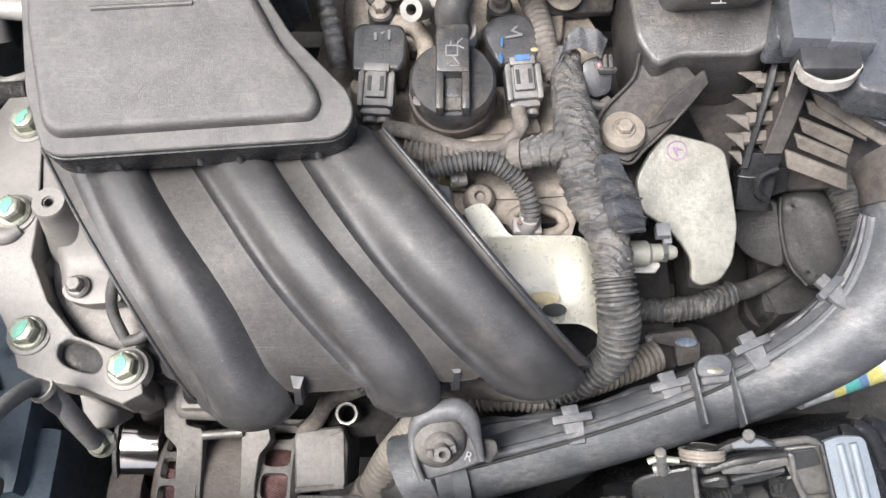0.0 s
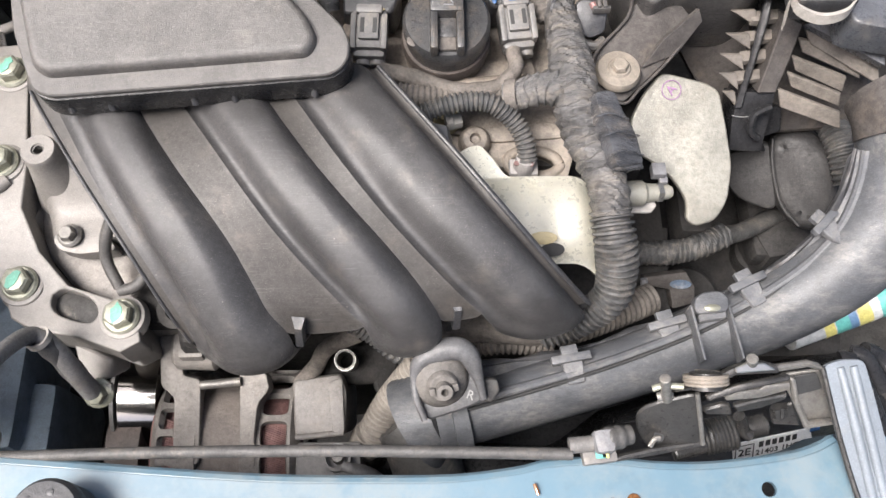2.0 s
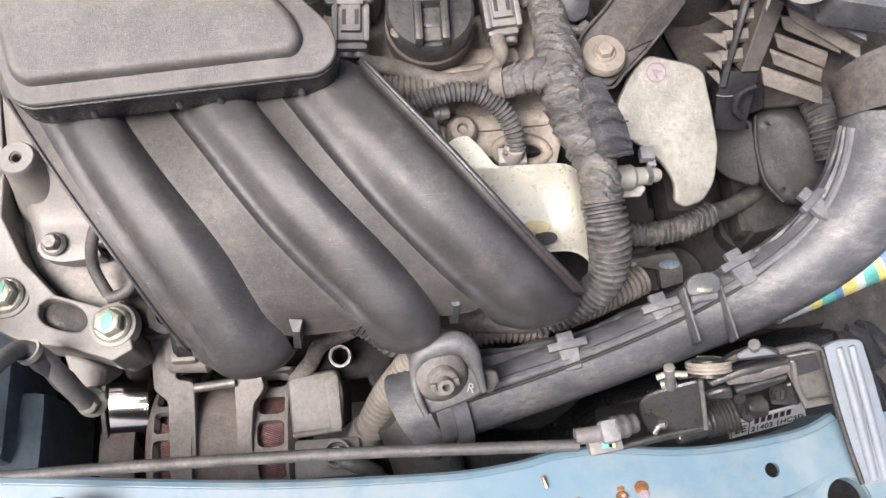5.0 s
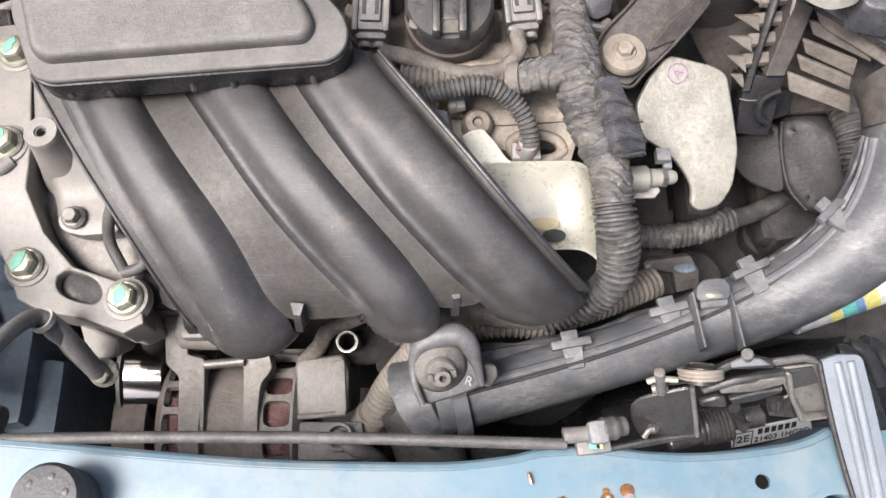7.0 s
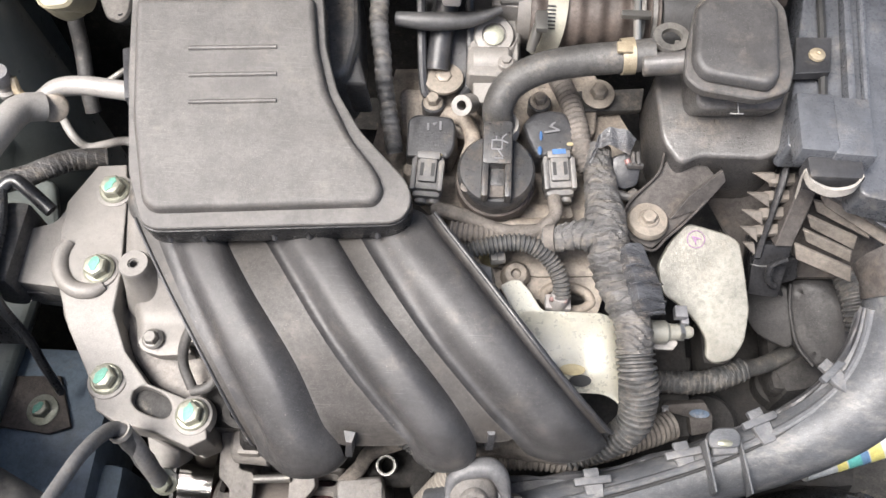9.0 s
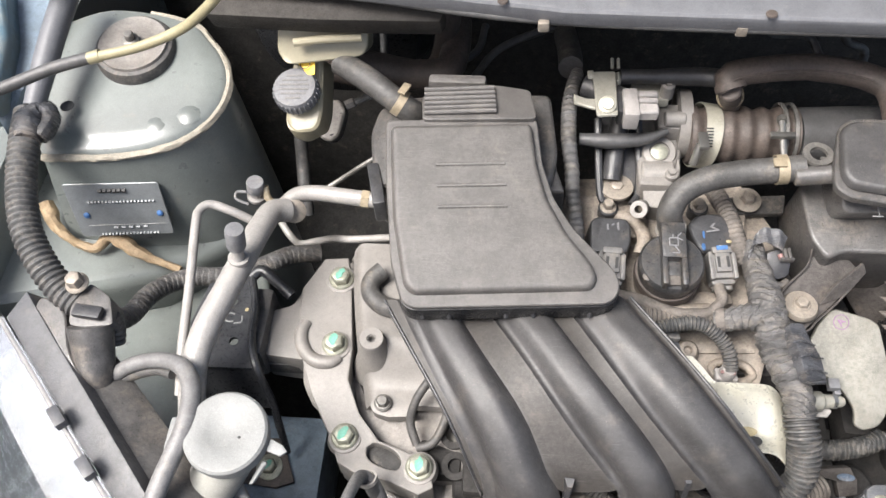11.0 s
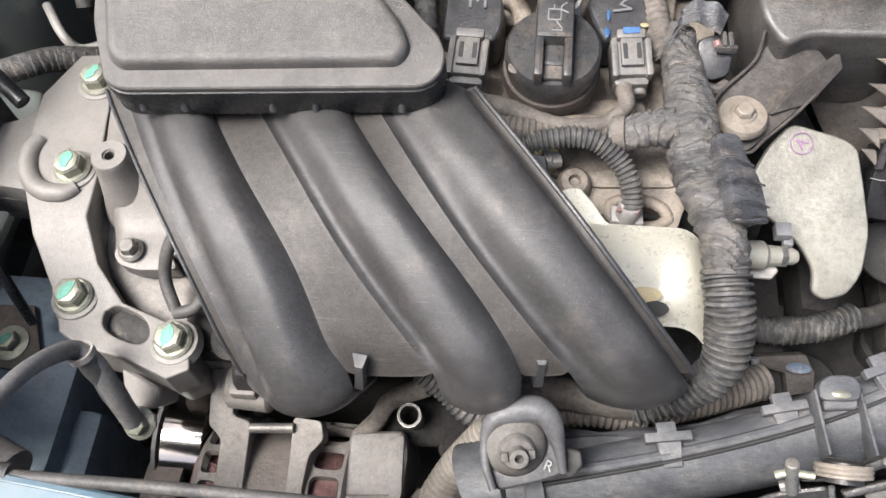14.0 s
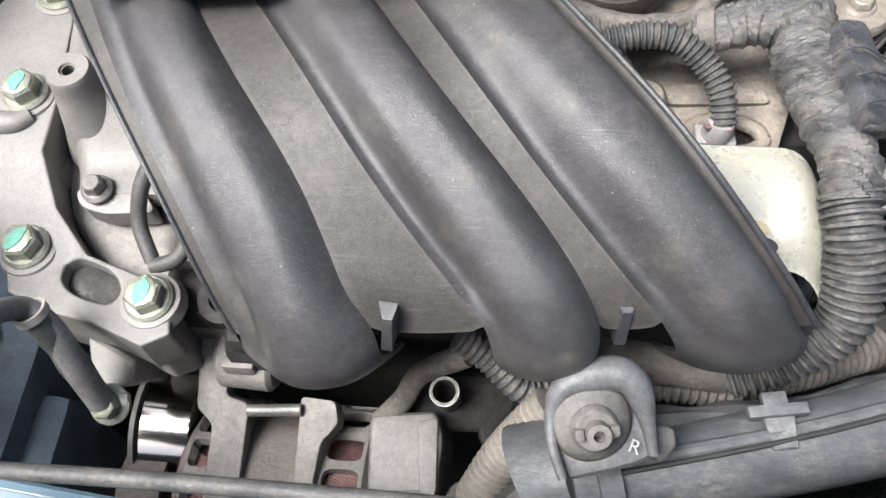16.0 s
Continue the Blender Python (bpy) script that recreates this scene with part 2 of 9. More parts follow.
M_LAMIN = mat("laminated_stator_steel", (0.150, 0.130, 0.115), 0.62, 0.1, var=0.1, bump=0.3, bscale=500, dust=0.35, dustcol=(0.16, 0.135, 0.115), stretch=(1, 1, 1.6))
M_PLUG = mat("white_plug_plastic", (0.24, 0.225, 0.215), 0.5, var=0.08, dust=0.15, bump=0.1, edge=0.0)
M_BAKELITE = mat("grey_brown_end_cover", (0.15, 0.139, 0.129), 0.55, var=0.12, dust=0.35, dustcol=(0.18, 0.155, 0.13))
M_NECK = mat("grey_translucent_neck", (0.27, 0.265, 0.24), 0.45, var=0.06, bump=0.05, dust=0.15)
M_BROWN_RUBBER = mat("dusty_brown_rubber", (0.058, 0.045, 0.038), 0.6, var=0.2, dustcol=(0.16, 0.125, 0.1), dust=0.3, bump=0.2)
M_RUST = mat("brown_resin_stain", (0.13, 0.05, 0.008), 0.15, var=0.5, scale=120, bump=0.1, coat=0.7)
M_STAIN_PALE = mat("pale_resin_stain", (0.24, 0.19, 0.21), 0.2, var=0.2, scale=90, coat=0.6)
M_LABEL = mat("white_paper_label", (0.6, 0.6, 0.59), 0.6, var=0.05, bump=0.05, edge=0.0)
# printing ink, and the painted-in shade of holes, slots and grooves
M_INK_RECESS = mat("ink_and_recess_black", (0.02, 0.02, 0.02), 0.6, var=0.1, bump=0, edge=0.0)
M_PLATE = mat("grey_metal_plate", (0.155, 0.165, 0.17), 0.4, 0.4, var=0.06, bump=0.05, dust=0.1)
M_YELLOW = mat("yellow_warning_sticker", (0.85, 0.50, 0.03), 0.5, var=0.05, bump=0, edge=0.0)
M_YELLOW_SLEEVE = mat("pale_yellow_sleeve", (0.24, 0.213, 0.13), 0.45, var=0.06, bump=0.05)
M_TAN_BOLT = mat("tan_washer_bolt", (0.22, 0.192, 0.16), 0.5, 0.3, var=0.12, dust=0.3)
M_CLAMP_PALE = mat("pale_plated_band", (0.40, 0.38, 0.31), 0.35, 0.4, var=0.06, bump=0.08, dust=0.1)
M_CLAMP = mat("tan_plated_spring_clamp", (0.36, 0.3, 0.21), 0.4, 0.5, var=0.1, bump=0.1)
M_LID = mat("grey_blue_airbox_plastic", (0.070, 0.074, 0.083), 0.3, var=0.14, dust=0.3, bscale=600, speck=0.5, dustcol=(0.2, 0.18, 0.155), dscale=12)
M_BEIGE_STEEL = mat("beige_plated_steel", (0.25, 0.24, 0.205), 0.45, 0.2, var=0.08, bump=0.1, dust=0.2)
# dusty cowl brown, dimmed so the colour holds the underside's shade
M_COWL_DIM = mat("dusty_shaded_cowl_beam", (0.030, 0.027, 0.024), 0.7, var=0.15, dust=0.3, dustcol=(0.055, 0.047, 0.04), spec=0.2)
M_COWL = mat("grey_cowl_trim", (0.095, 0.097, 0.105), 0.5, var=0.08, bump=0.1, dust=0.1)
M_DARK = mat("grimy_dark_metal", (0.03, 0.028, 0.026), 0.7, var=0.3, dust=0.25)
# dusty brown, with the low bay's deep shade darkened into the colour
M_GRIME_SHADE = mat("dusty_shaded_underside", (0.017, 0.0155, 0.0145), 0.8, var=0.3, dust=0.4, dustcol=(0.046, 0.039, 0.033), spec=0.3)
M_GROUND = mat("grey_brown_dirt", (0.13, 0.11, 0.09), 0.9, var=0.2, scale=2, bump=0.6, bscale=40)
M_STRIPE = [mat("tape_yellow", (0.50, 0.44, 0.14), 0.4), mat("tape_teal", (0.08, 0.30, 0.27), 0.4),
            mat("tape_white", (0.45, 0.46, 0.46), 0.4), mat("tape_blue", (0.10, 0.18, 0.30), 0.4)]
M_GROM = mat("dusty_grey_rubber", (0.10, 0.093, 0.086), 0.65, var=0.18, dustcol=(0.18, 0.16, 0.138), dust=0.4, dscale=40)
M_LOCK = mat("dark_oiled_steel", (0.022, 0.021, 0.020), 0.34, 0.2, var=0.25, bump=0.15, dust=0.22, dustcol=(0.2, 0.17, 0.14), edge=0.12)
M_LAMP_GREY = mat("grey_lamp_housing", (0.16, 0.157, 0.157), 0.35, var=0.15, bump=0.08, dust=0.2, edge=0.0)
M_SIL_TAPE = mat("worn_vinyl_tape", (0.050, 0.051, 0.055), 0.22, var=0.3, dust=0.42, bump=0.3, bscale=700, dustcol=(0.2, 0.165, 0.13), lump=0.6, stretch=(0.4, 1.3, 0.4))
M_BODY_SIDE = mat("silver_blue_painted_post", (0.14, 0.158, 0.177), 0.32, 0.0, var=0.06, bump=0.02, dust=0.25, dustcol=(0.2, 0.19, 0.175), coat=0.4)

glass = bpy.data.materials.new("clear_lamp_lens")
glass.use_nodes = True
gb = glass.node_tree.nodes["Principled BSDF"]
gb.inputs["Base Color"].default_value = (0.95, 0.97, 0.98, 1)
gb.inputs["Roughness"].default_value = 0.05
gb.inputs["Transmission Weight"].default_value = 1.0
gb.inputs["IOR"].default_value = 1.45


# ---- mesh helpers ----
WM = {}


def thing(name, at, label, category, group="", kind=""):
    """An Empty at the thing's base, which parents its parts."""
    e = new(name)
    e.empty_display_size = 0.02
    e.location = at
    WM[e.name] = Matrix.Translation(at)
    return tagged(e, label, category, group, kind)


def finish(bm, name, material, sharp=0.62):
    bmesh.ops.recalc_face_normals(bm, faces=bm.faces[:])
    for f in bm.faces:
        f.smooth = True
    for e in bm.edges:
        if len(e.link_faces) == 2 and e.calc_face_angle(0) > sharp:
            e.smooth = False
    me = bpy.data.meshes.new(name)
    bm.to_mesh(me)
    bm.free()
    me.materials.append(material)
    return me


def part(name, bm, material, parent=None, label="", sharp=0.62):
    """ONE mesh object from a bmesh in world metres, under a thing or a part."""
    ob = new(name, finish(bm, name, material, sharp))
    if parent is not None:
        ob.parent = parent
        ob.matrix_parent_inverse = WM.get(parent.name, Matrix.Identity(4)).inverted()
    if label:
        ob["label"] = label
    return ob


def solo(name, bm, material, label, category, group="", kind="", sharp=0.62):
    return tagged(part(name, bm, material, None, "", sharp), label, category, group, kind)


def raw(verts, faces):
    bm = bmesh.new()
    vs = [bm.verts.new(v) for v in verts]
    for f in faces:
        try:
            bm.faces.new([vs[i] for i in f])
        except ValueError:
            pass
    return bm


def join(*bms):
    """One bmesh from several."""
    out = bmesh.new()
    for b in bms:
        me = bpy.data.meshes.new("tmp")
        b.to_mesh(me)
        b.free()
        out.from_mesh(me)
        bpy.data.meshes.remove(me)
    return out


def moved(bm, m):
    bmesh.ops.transform(bm, matrix=m, verts=bm.verts[:])
    return bm


def bevel(bm, w, seg=2, ang=0.5):
    es = [e for e in bm.edges if len(e.link_faces) == 2 and e.calc_face_angle(0) > ang]
    if es and w > 0:
        bmesh.ops.bevel(bm, geom=es, offset=w, segments=seg, profile=0.6, affect="EDGES", clamp_overlap=True)
    return bm


def box(c, s, m=None, b=0.002, seg=2):
    """A box of size s round c, its edges rounded; m turns it about c."""
    bm = bmesh.new()
    bmesh.ops.create_cube(bm, size=1.0)
    bmesh.ops.scale(bm, vec=s, verts=bm.verts[:])
    bevel(bm, min(b, min(s) * 0.45), seg)
    return moved(bm, Matrix.Translation(c) @ (m or Matrix.Identity(4)))


def aim(a, b, side=(0, 0, 1)):
    """A frame at a whose z points to b."""
    z = (Vector(b) - Vector(a)).normalized()
    s = Vector(side)
    if abs(z.dot(s)) > 0.95:
        s = Vector((0, 1, 0))
    x = s.cross(z).normalized()
    y = z.cross(x)
    m = Matrix((x, y, z)).transposed().to_4x4()
    m.translation = a
    return m


def lathe(profile, m=None, seg=28):
    """A turned solid from (radius, height) pairs about z."""
    vs, fs, n = [], [], len(profile)
    for r, z in profile:
        for k in range(seg):
            a = 2 * math.pi * k / seg
            vs.append((r * math.cos(a), r * math.sin(a), z))
    for i in range(n - 1):
        for k in range(seg):
            k2 = (k + 1) % seg
            fs.append((i * seg + k, i * seg + k2, (i + 1) * seg + k2, (i + 1) * seg + k))
    fs.append(tuple(range(seg))[::-1])
    fs.append(tuple((n - 1) * seg + k for k in range(seg)))
    bm = raw(vs, fs)
    return moved(bm, m) if m else bm


def ring(r0, r1, h, m=None, seg=28):
    """A ring or open pipe along z from 0 to h."""
    prof = [(r0, 0), (r1, 0), (r1, h), (r0, h)]
    vs, fs = [], []
    for r, z in prof:
        for k in range(seg):
            a = 2 * math.pi * k / seg
            vs.append((r * math.cos(a), r * math.sin(a), z))
    for i in range(4):
        for k in range(seg):
            k2, j = (k + 1) % seg, (i + 1) % 4
            fs.append((i * seg + k, i * seg + k2, j * seg + k2, j * seg + k))
    bm = raw(vs, fs)
    return moved(bm, m) if m else bm


def rod(a, b, r, seg=16, b_edge=0.0):
    L = (Vector(b) - Vector(a)).length
    e = min(b_edge or r * 0.15, L * 0.3)
    return lathe([(r - e, 0), (r, e), (r, L - e), (r - e, L)], aim(a, b), seg)


def glide(pts, n=8):
    """Catmull-Rom through the points."""
    p = [Vector(q) for q in pts]
    if len(p) == 2:
        return [p[0].lerp(p[1], k / n) for k in range(n + 1)]
    p = [p[0] * 2 - p[1]] + p + [p[-1] * 2 - p[-2]]
    out = []
    for i in range(1, len(p) - 2):
        a, b, c, d = p[i - 1:i + 3]
        for k in range(n):
            t = k / n
            out.append(0.5 * ((2 * b) + (c - a) * t + (2 * a - 5 * b + 4 * c - d) * t * t + (3 * b - a - 3 * c + d) * t ** 3))
    out.append(p[-2])
    return out


def even(pts, step):
    """The same line in even steps."""
    d = [0.0]
    for a, b in zip(pts, pts[1:]):
        d.append(d[-1] + (b - a).length)
    n = max(2, int(d[-1] / step))
    out, j = [], 0
    for k in range(n + 1):
        s = d[-1] * k / n
        while j < len(d) - 2 and d[j + 1] < s:
            j += 1
        t = (s - d[j]) / max(1e-9, d[j + 1] - d[j])
        out.append(pts[j].lerp(pts[j + 1], t))
    return out, d[-1]


def frames(line):
    """A frame without twist at each point of a line."""
    tan = []
    for i in range(len(line)):
        tan.append((line[min(i + 1, len(line) - 1)] - line[max(i - 1, 0)]).normalized())
    n = tan[0].orthogonal().normalized()
    if abs(tan[0].z) < 0.9:
        n = (Vector((0, 0, 1)) - tan[0] * tan[0].z).normalized()
    out = []
    for p, t in zip(line, tan):
        n = (n - t * n.dot(t)).normalized()
        out.append((p, n, t.cross(n)))
    return out


def tube(pts, r, seg=16, pitch=0.0, rib=0.12, n=10, wobble=0.0, oval=1.0, soft=False, ends=True, twist=0.0, jitter=0.0, saw=False, crumple=0.0):
    """A hose along a line. r: radius, or one radius for each point. pitch: length of one corrugation (rib: its depth, of the radius)."""
    line = glide(pts, n)
    rs = [r] * len(pts) if isinstance(r, (int, float)) else list(r)
    step = pitch / (12 if saw else 6) if pitch else max(0.002, min(rs) * 0.45)
    line, total = even(line, step)
    vs, fs = [], []
    fr = frames(line)
    cnt = len(line)
    rnd = random.Random(int(abs(pts[0][0]) * 1e4) + cnt)
    w0 = rnd.random() * 9
    for i, (p, a, b) in enumerate(fr):
        u = i / (cnt - 1) * (len(rs) - 1)
        k = min(int(u), len(rs) - 2)
        rr = rs[k] + (rs[k + 1] - rs[k]) * (u - k)
        for q in range(seg):
            an = 2 * math.pi * q / seg
            ro = rr
            if pitch:
                ph = i * step / pitch + twist * math.sin(an + 0.4)
                if jitter:
                    ph += jitter * noise.noise(Vector((w0, i * step * 45, math.sin(an)))) * 2
                wave = math.sin(2 * math.pi * ph)
                if saw:
                    g = ph % 1.0
                    wave = (1 - 2 * g / 0.88 if g < 0.88 else -1 + 2 * (g - 0.88) / 0.12) / 2.2
                ro *= 1 - rib * (0.5 - 0.5 * (wave if soft else max(-1, min(1, wave * 2.2))))
            if wobble:
                ro *= (1 + wobble * noise.noise(Vector((math.cos(an) * 1.3 + w0, math.sin(an) * 1.3, i * step * 70))))
            if crumple:
                d = Vector((math.cos(an) * rr * 150 + w0, math.sin(an) * rr * 150, i * step * 150))
                e = Vector((math.cos(an) * rr * 90 + w0, math.sin(an) * rr * 90, (i * step + rr * 0.7 * math.sin(an)) * 380))
                ro *= 1 + crumple * (abs(noise.noise(d)) * 1.2 - 0.3 + 0.4 * noise.noise(d * 2.7) + 0.9 * (0.35 - abs(noise.noise(e))))
            vs.append(p + a * (math.cos(an) * ro) + b * (math.sin(an) * ro * oval))
    for i in range(cnt - 1):
        for q in range(seg):
            q2 = (q + 1) % seg
            fs.append((i * seg + q, i * seg + q2, (i + 1) * seg + q2, (i + 1) * seg + q))
    if ends:
        fs.append(tuple(range(seg))[::-1])
        fs.append(tuple((cnt - 1) * seg + q for q in range(seg)))
    return raw(vs, fs)


def slab(pts, depth, b=0.003, seg=3, down=None, corner=0.0, taper=0.0):
    """A plate with the outline pts as its top, depth thick (along down), its edges rounded; corner: rounding of the outline; taper: how far the foot spreads."""
    p = [Vector(q) for q in pts]
    if corner:
        q, m = [], len(p)
        for i in range(m):
            a, c, d = p[i - 1], p[i], p[(i + 1) % m]
            r = min(corner, (a - c).length * 0.45, (d - c).length * 0.45)
            s, e = c + (a - c).normalized() * r, c + (d - c).normalized() * r
            for k in range(5):
                t = k / 4
                q.append(s.lerp(c, t).lerp(c.lerp(e, t), t))
        p = q
    nrm = Vector((0, 0, 0))
    for i in range(len(p)):
        nrm += p[i - 1].cross(p[i])
    nrm.normalize()
    if nrm.z < 0:
        nrm.negate()
    dn = (Vector(down).normalized() if down else -nrm) * depth
    mid = sum(p, Vector()) / len(p)
    n = len(p)
    low = [v + dn + ((v - mid).normalized() * taper if taper else Vector()) for v in p]
    bm = raw(p + low, [tuple(range(n)), tuple(range(n, 2 * n))[::-1]] +
             [(i, n + i, n + (i + 1) % n, (i + 1) % n) for i in range(n)])
    bmesh.ops.recalc_face_normals(bm, faces=bm.faces[:])
    return bevel(bm, b, seg)


def grid_shell(rows, thick):
    """A moulded skin from rows of points, thick below its face."""
    n, m = len(rows), len(rows[0])
    top = [v for r in rows for v in r]
    low = []
    for i in range(n):
        for j in range(m):
            du = rows[i][min(j + 1, m - 1)] - rows[i][max(j - 1, 0)]
            dv = rows[min(i + 1, n - 1)][j] - rows[max(i - 1, 0)][j]
            k = dv.cross(du).normalized()
            low.append(rows[i][j] - k * thick)
    f = [(i * m + j, i * m + j + 1, (i + 1) * m + j + 1, (i + 1) * m + j) for i in range(n - 1) for j in range(m - 1)]
    f += [tuple(n * m + v for v in reversed(q)) for q in f]
    rim = [j for j in range(m)] + [i * m + m - 1 for i in range(1, n)] + [(n - 1) * m + j for j in range(m - 2, -1, -1)] + [i * m for i in range(n - 2, 0, -1)]
    f += [(a, b, n * m + b, n * m + a) for a, b in zip(rim, rim[1:] + rim[:1])]
    return raw(top + low, f)


def sheet(outer, holes, thick):
    """A flat or bent sheet with holes through it; outer and holes are loops of points."""
    bm = bmesh.new()
    es = []
    for loop in [outer] + holes:
        vs = [bm.verts.new(v) for v in loop]
        es += [bm.edges.new((vs[i], vs[(i + 1) % len(vs)])) for i in range(len(vs))]
    bmesh.ops.triangle_fill(bm, use_beauty=True, use_dissolve=False, edges=es, normal=(0, 0, 1))
    ext = bmesh.ops.extrude_face_region(bm, geom=bm.faces[:])
    bmesh.ops.translate(bm, vec=(0, 0, -thick), verts=[g for g in ext["geom"] if isinstance(g, bmesh.types.BMVert)])
    return bm


def circle(c, r, n=20, ry=None, turn=0.0):
    out = []
    for k in range(n):
        a = 2 * math.pi * k / n
        x, y = r * math.cos(a), (ry or r) * math.sin(a)
        out.append((c[0] + x * math.cos(turn) - y * math.sin(turn), c[1] + x * math.sin(turn) + y * math.cos(turn), c[2]))
    return out


def hexhead(m, r=0.008, h=0.007, flange=0.013, fh=0.003):
    """A flanged hexagon bolt head standing on the frame m."""
    hx = lathe([(r * 0.8, 0), (r, 0.0003), (r, h - 0.0016), (r * 0.84, h)], m @ Matrix.Translation((0, 0, fh)), 6)
    fl = lathe([(flange, 0), (flange, fh * 0.5), (r * 1.12, fh), (r * 0.6, fh)], m, 24)
    dish = lathe([(r * 0.80, h + fh - 0.0012), (r * 0.78, h + fh + 0.0001), (r * 0.70, h + fh + 0.0005), (r * 0.3, h + fh + 0.0005)], m, 24)
    return join(fl, hx, dish)


def bolt(parent, p, up=(0, 0, 1), r=0.008, h=0.007, flange=0.013, material=None, mark=None, name="bolt", turn=0.0):
    m = aim(p, Vector(p) + Vector(up)) @ Matrix.Rotation(turn, 4, "Z")
    b = part(name, hexhead(m, r, h, flange), material or M_ZINC, parent)
    if mark:
        part("paint_mark", slab([(r * (0.72 + 0.22 * noise.noise(Vector((k * 1.7, p[0] * 90, p[1] * 90)))) * math.cos(k * 0.45), r * (0.34 + 0.25 * noise.noise(Vector((k * 1.3, p[1] * 70, 3.1)))) * math.sin(k * 0.45), 0.0004) for k in range(14)], 0.0008, 0.0001, 1), mark, b, "green paint dab").matrix_basis = \
            m @ Matrix.Translation((0, 0, h + 0.0036)) @ Matrix.Rotation(0.9, 4, "Z")
    return b


def letters(text, size, m, material, parent, name="lettering", extrude=0.0002):
    cu = bpy.data.curves.new(name, "FONT")
    cu.body, cu.size, cu.extrude, cu.align_x, cu.align_y = text, size, extrude, "CENTER", "CENTER"
    tmp = bpy.data.objects.new("tmp", cu)
    scene.collection.objects.link(tmp)
    dg = bpy.context.evaluated_depsgraph_get()
    me = bpy.data.meshes.new_from_object(tmp.evaluated_get(dg))
    bpy.data.objects.remove(tmp)
    bm = bmesh.new()
    bm.from_mesh(me)
    moved(bm, m)
    return part(name, bm, material, parent)


# ---- setting ----
solo("ground", raw([(-40, -40, 0), (40, -40, 0), (40, 40, 0), (-40, 40, 0)], [(0, 1, 2, 3)]), M_GROUND,
     "grey brown bare dirt ground under the car", "ground", kind="structure")
solo("undertray", box((0.03, 0.36, 0.33), (1.56, 1.16, 0.02), None, 0.004), M_DARK,
     "dark grimy tray closing the bay below", "undertray", kind="structure")
solo("wall_firewall", box((0.03, 0.90, 0.78), (1.5, 0.03, 0.9), None, 0.006), M_DARK,
     "dark sound-deadened firewall behind the engine", "firewall", kind="structure")
solo("wall_inner_wing_right", box((0.70, 0.36, 0.68), (0.04, 1.08, 0.66), None, 0.01), M_BODY_DARK,
     "dark painted inner wing panel", "inner wing", kind="structure")
solo("wall_inner_wing_left", box((-0.70, 0.36, 0.66), (0.04, 1.08, 0.62), None, 0.01), M_BODY_IN,
     "grey green painted inner wing panel", "inner wing", kind="structure")
solo("wall_front", box((0.03, -0.16, 0.62), (1.4, 0.03, 0.58), None, 0.01), M_DARK,
     "dark radiator and bumper backing panel", "radiator", kind="structure")

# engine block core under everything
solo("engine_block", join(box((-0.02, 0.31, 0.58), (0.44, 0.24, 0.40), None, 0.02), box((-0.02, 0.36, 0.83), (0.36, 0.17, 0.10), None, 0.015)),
     M_GRIME_SHADE, "dust covered cast engine block", "engine block", kind="structure")

# front crossmember of the body with its holes
RX = [(-0.3645, 0.0623, 0.9600), (-0.2444, 0.0519, 0.9600), (-0.1141, 0.0402, 0.9600), (-0.0367, 0.0373, 0.9620), (0.0093, 0.0372, 0.9640), (0.0435, 0.0409, 0.9660),
      (0.0593, 0.0441, 0.9670), (0.0911, 0.0451, 0.9660), (0.1172, 0.0420, 0.9620), (0.1533, 0.0413, 0.9600), (0.2003, 0.0467, 0.9600), (0.2222, 0.0551, 0.9600)]
rear = even(glide(RX, 6), 0.012)[0]
Z0 = 0.962
rear = [(v.x, v.y, Z0) for v in rear]
outer = [*rear, (0.34, rear[-1][1] + 0.01, Z0), (0.40, -0.15, Z0), (-0.30, -0.15, Z0), (-0.351, -0.022, Z0)]
holes = [circle((-0.279, 0.034, Z0), 0.0042, 14), circle((-0.262, 0.008, Z0), 0.0105, 20), circle((-0.131, 0.008, Z0), 0.009, 18, 0.0045, 0.75),
         circle((-0.172, -0.004, Z0), 0.013, 20, 0.011), circle((-0.055, -0.012, Z0), 0.030, 28, 0.016), circle((0.003, -0.010, Z0), 0.018, 24, 0.014),
         circle((0.179, 0.030, Z0), 0.0042, 14), circle((0.219, 0.011, Z0), 0.0125, 22), circle((0.118, -0.014, Z0), 0.014, 18, 0.005)]
bm = sheet(outer, holes, 0.003)
cross = thing("front_crossmember", (0, -0.03, 0.90), "pale blue painted steel crossmember with punched holes", "crossmember", kind="structure")
part("top_panel", bm, M_BODY, cross, sharp=0.5)
edge = [Vector((x, y + 0.001, z - 0.0055)) for x, y, z in rear]
part("rolled_edge", tube(edge, 0.0045, 10), M_BODY, cross)
part("rear_flange", raw([(x, y + 0.005, z - 0.004) for x, y, z in rear] + [(x, y + 0.009, z - 0.045) for x, y, z in rear] +
     [(x, y + 0.003, z - 0.045) for x, y, z in rear] + [(x, y - 0.001, z - 0.004) for x, y, z in rear],
     [(k * len(rear) + i, k * len(rear) + i + 1, ((k + 1) % 4) * len(rear) + i + 1, ((k + 1) % 4) * len(rear) + i)
      for k in range(4) for i in range(len(rear) - 1)]), M_BODY, cross)
part("lower_box", box((0.04, -0.09, 0.90), (0.64, 0.03, 0.10), None, 0.006), M_BODY, cross)
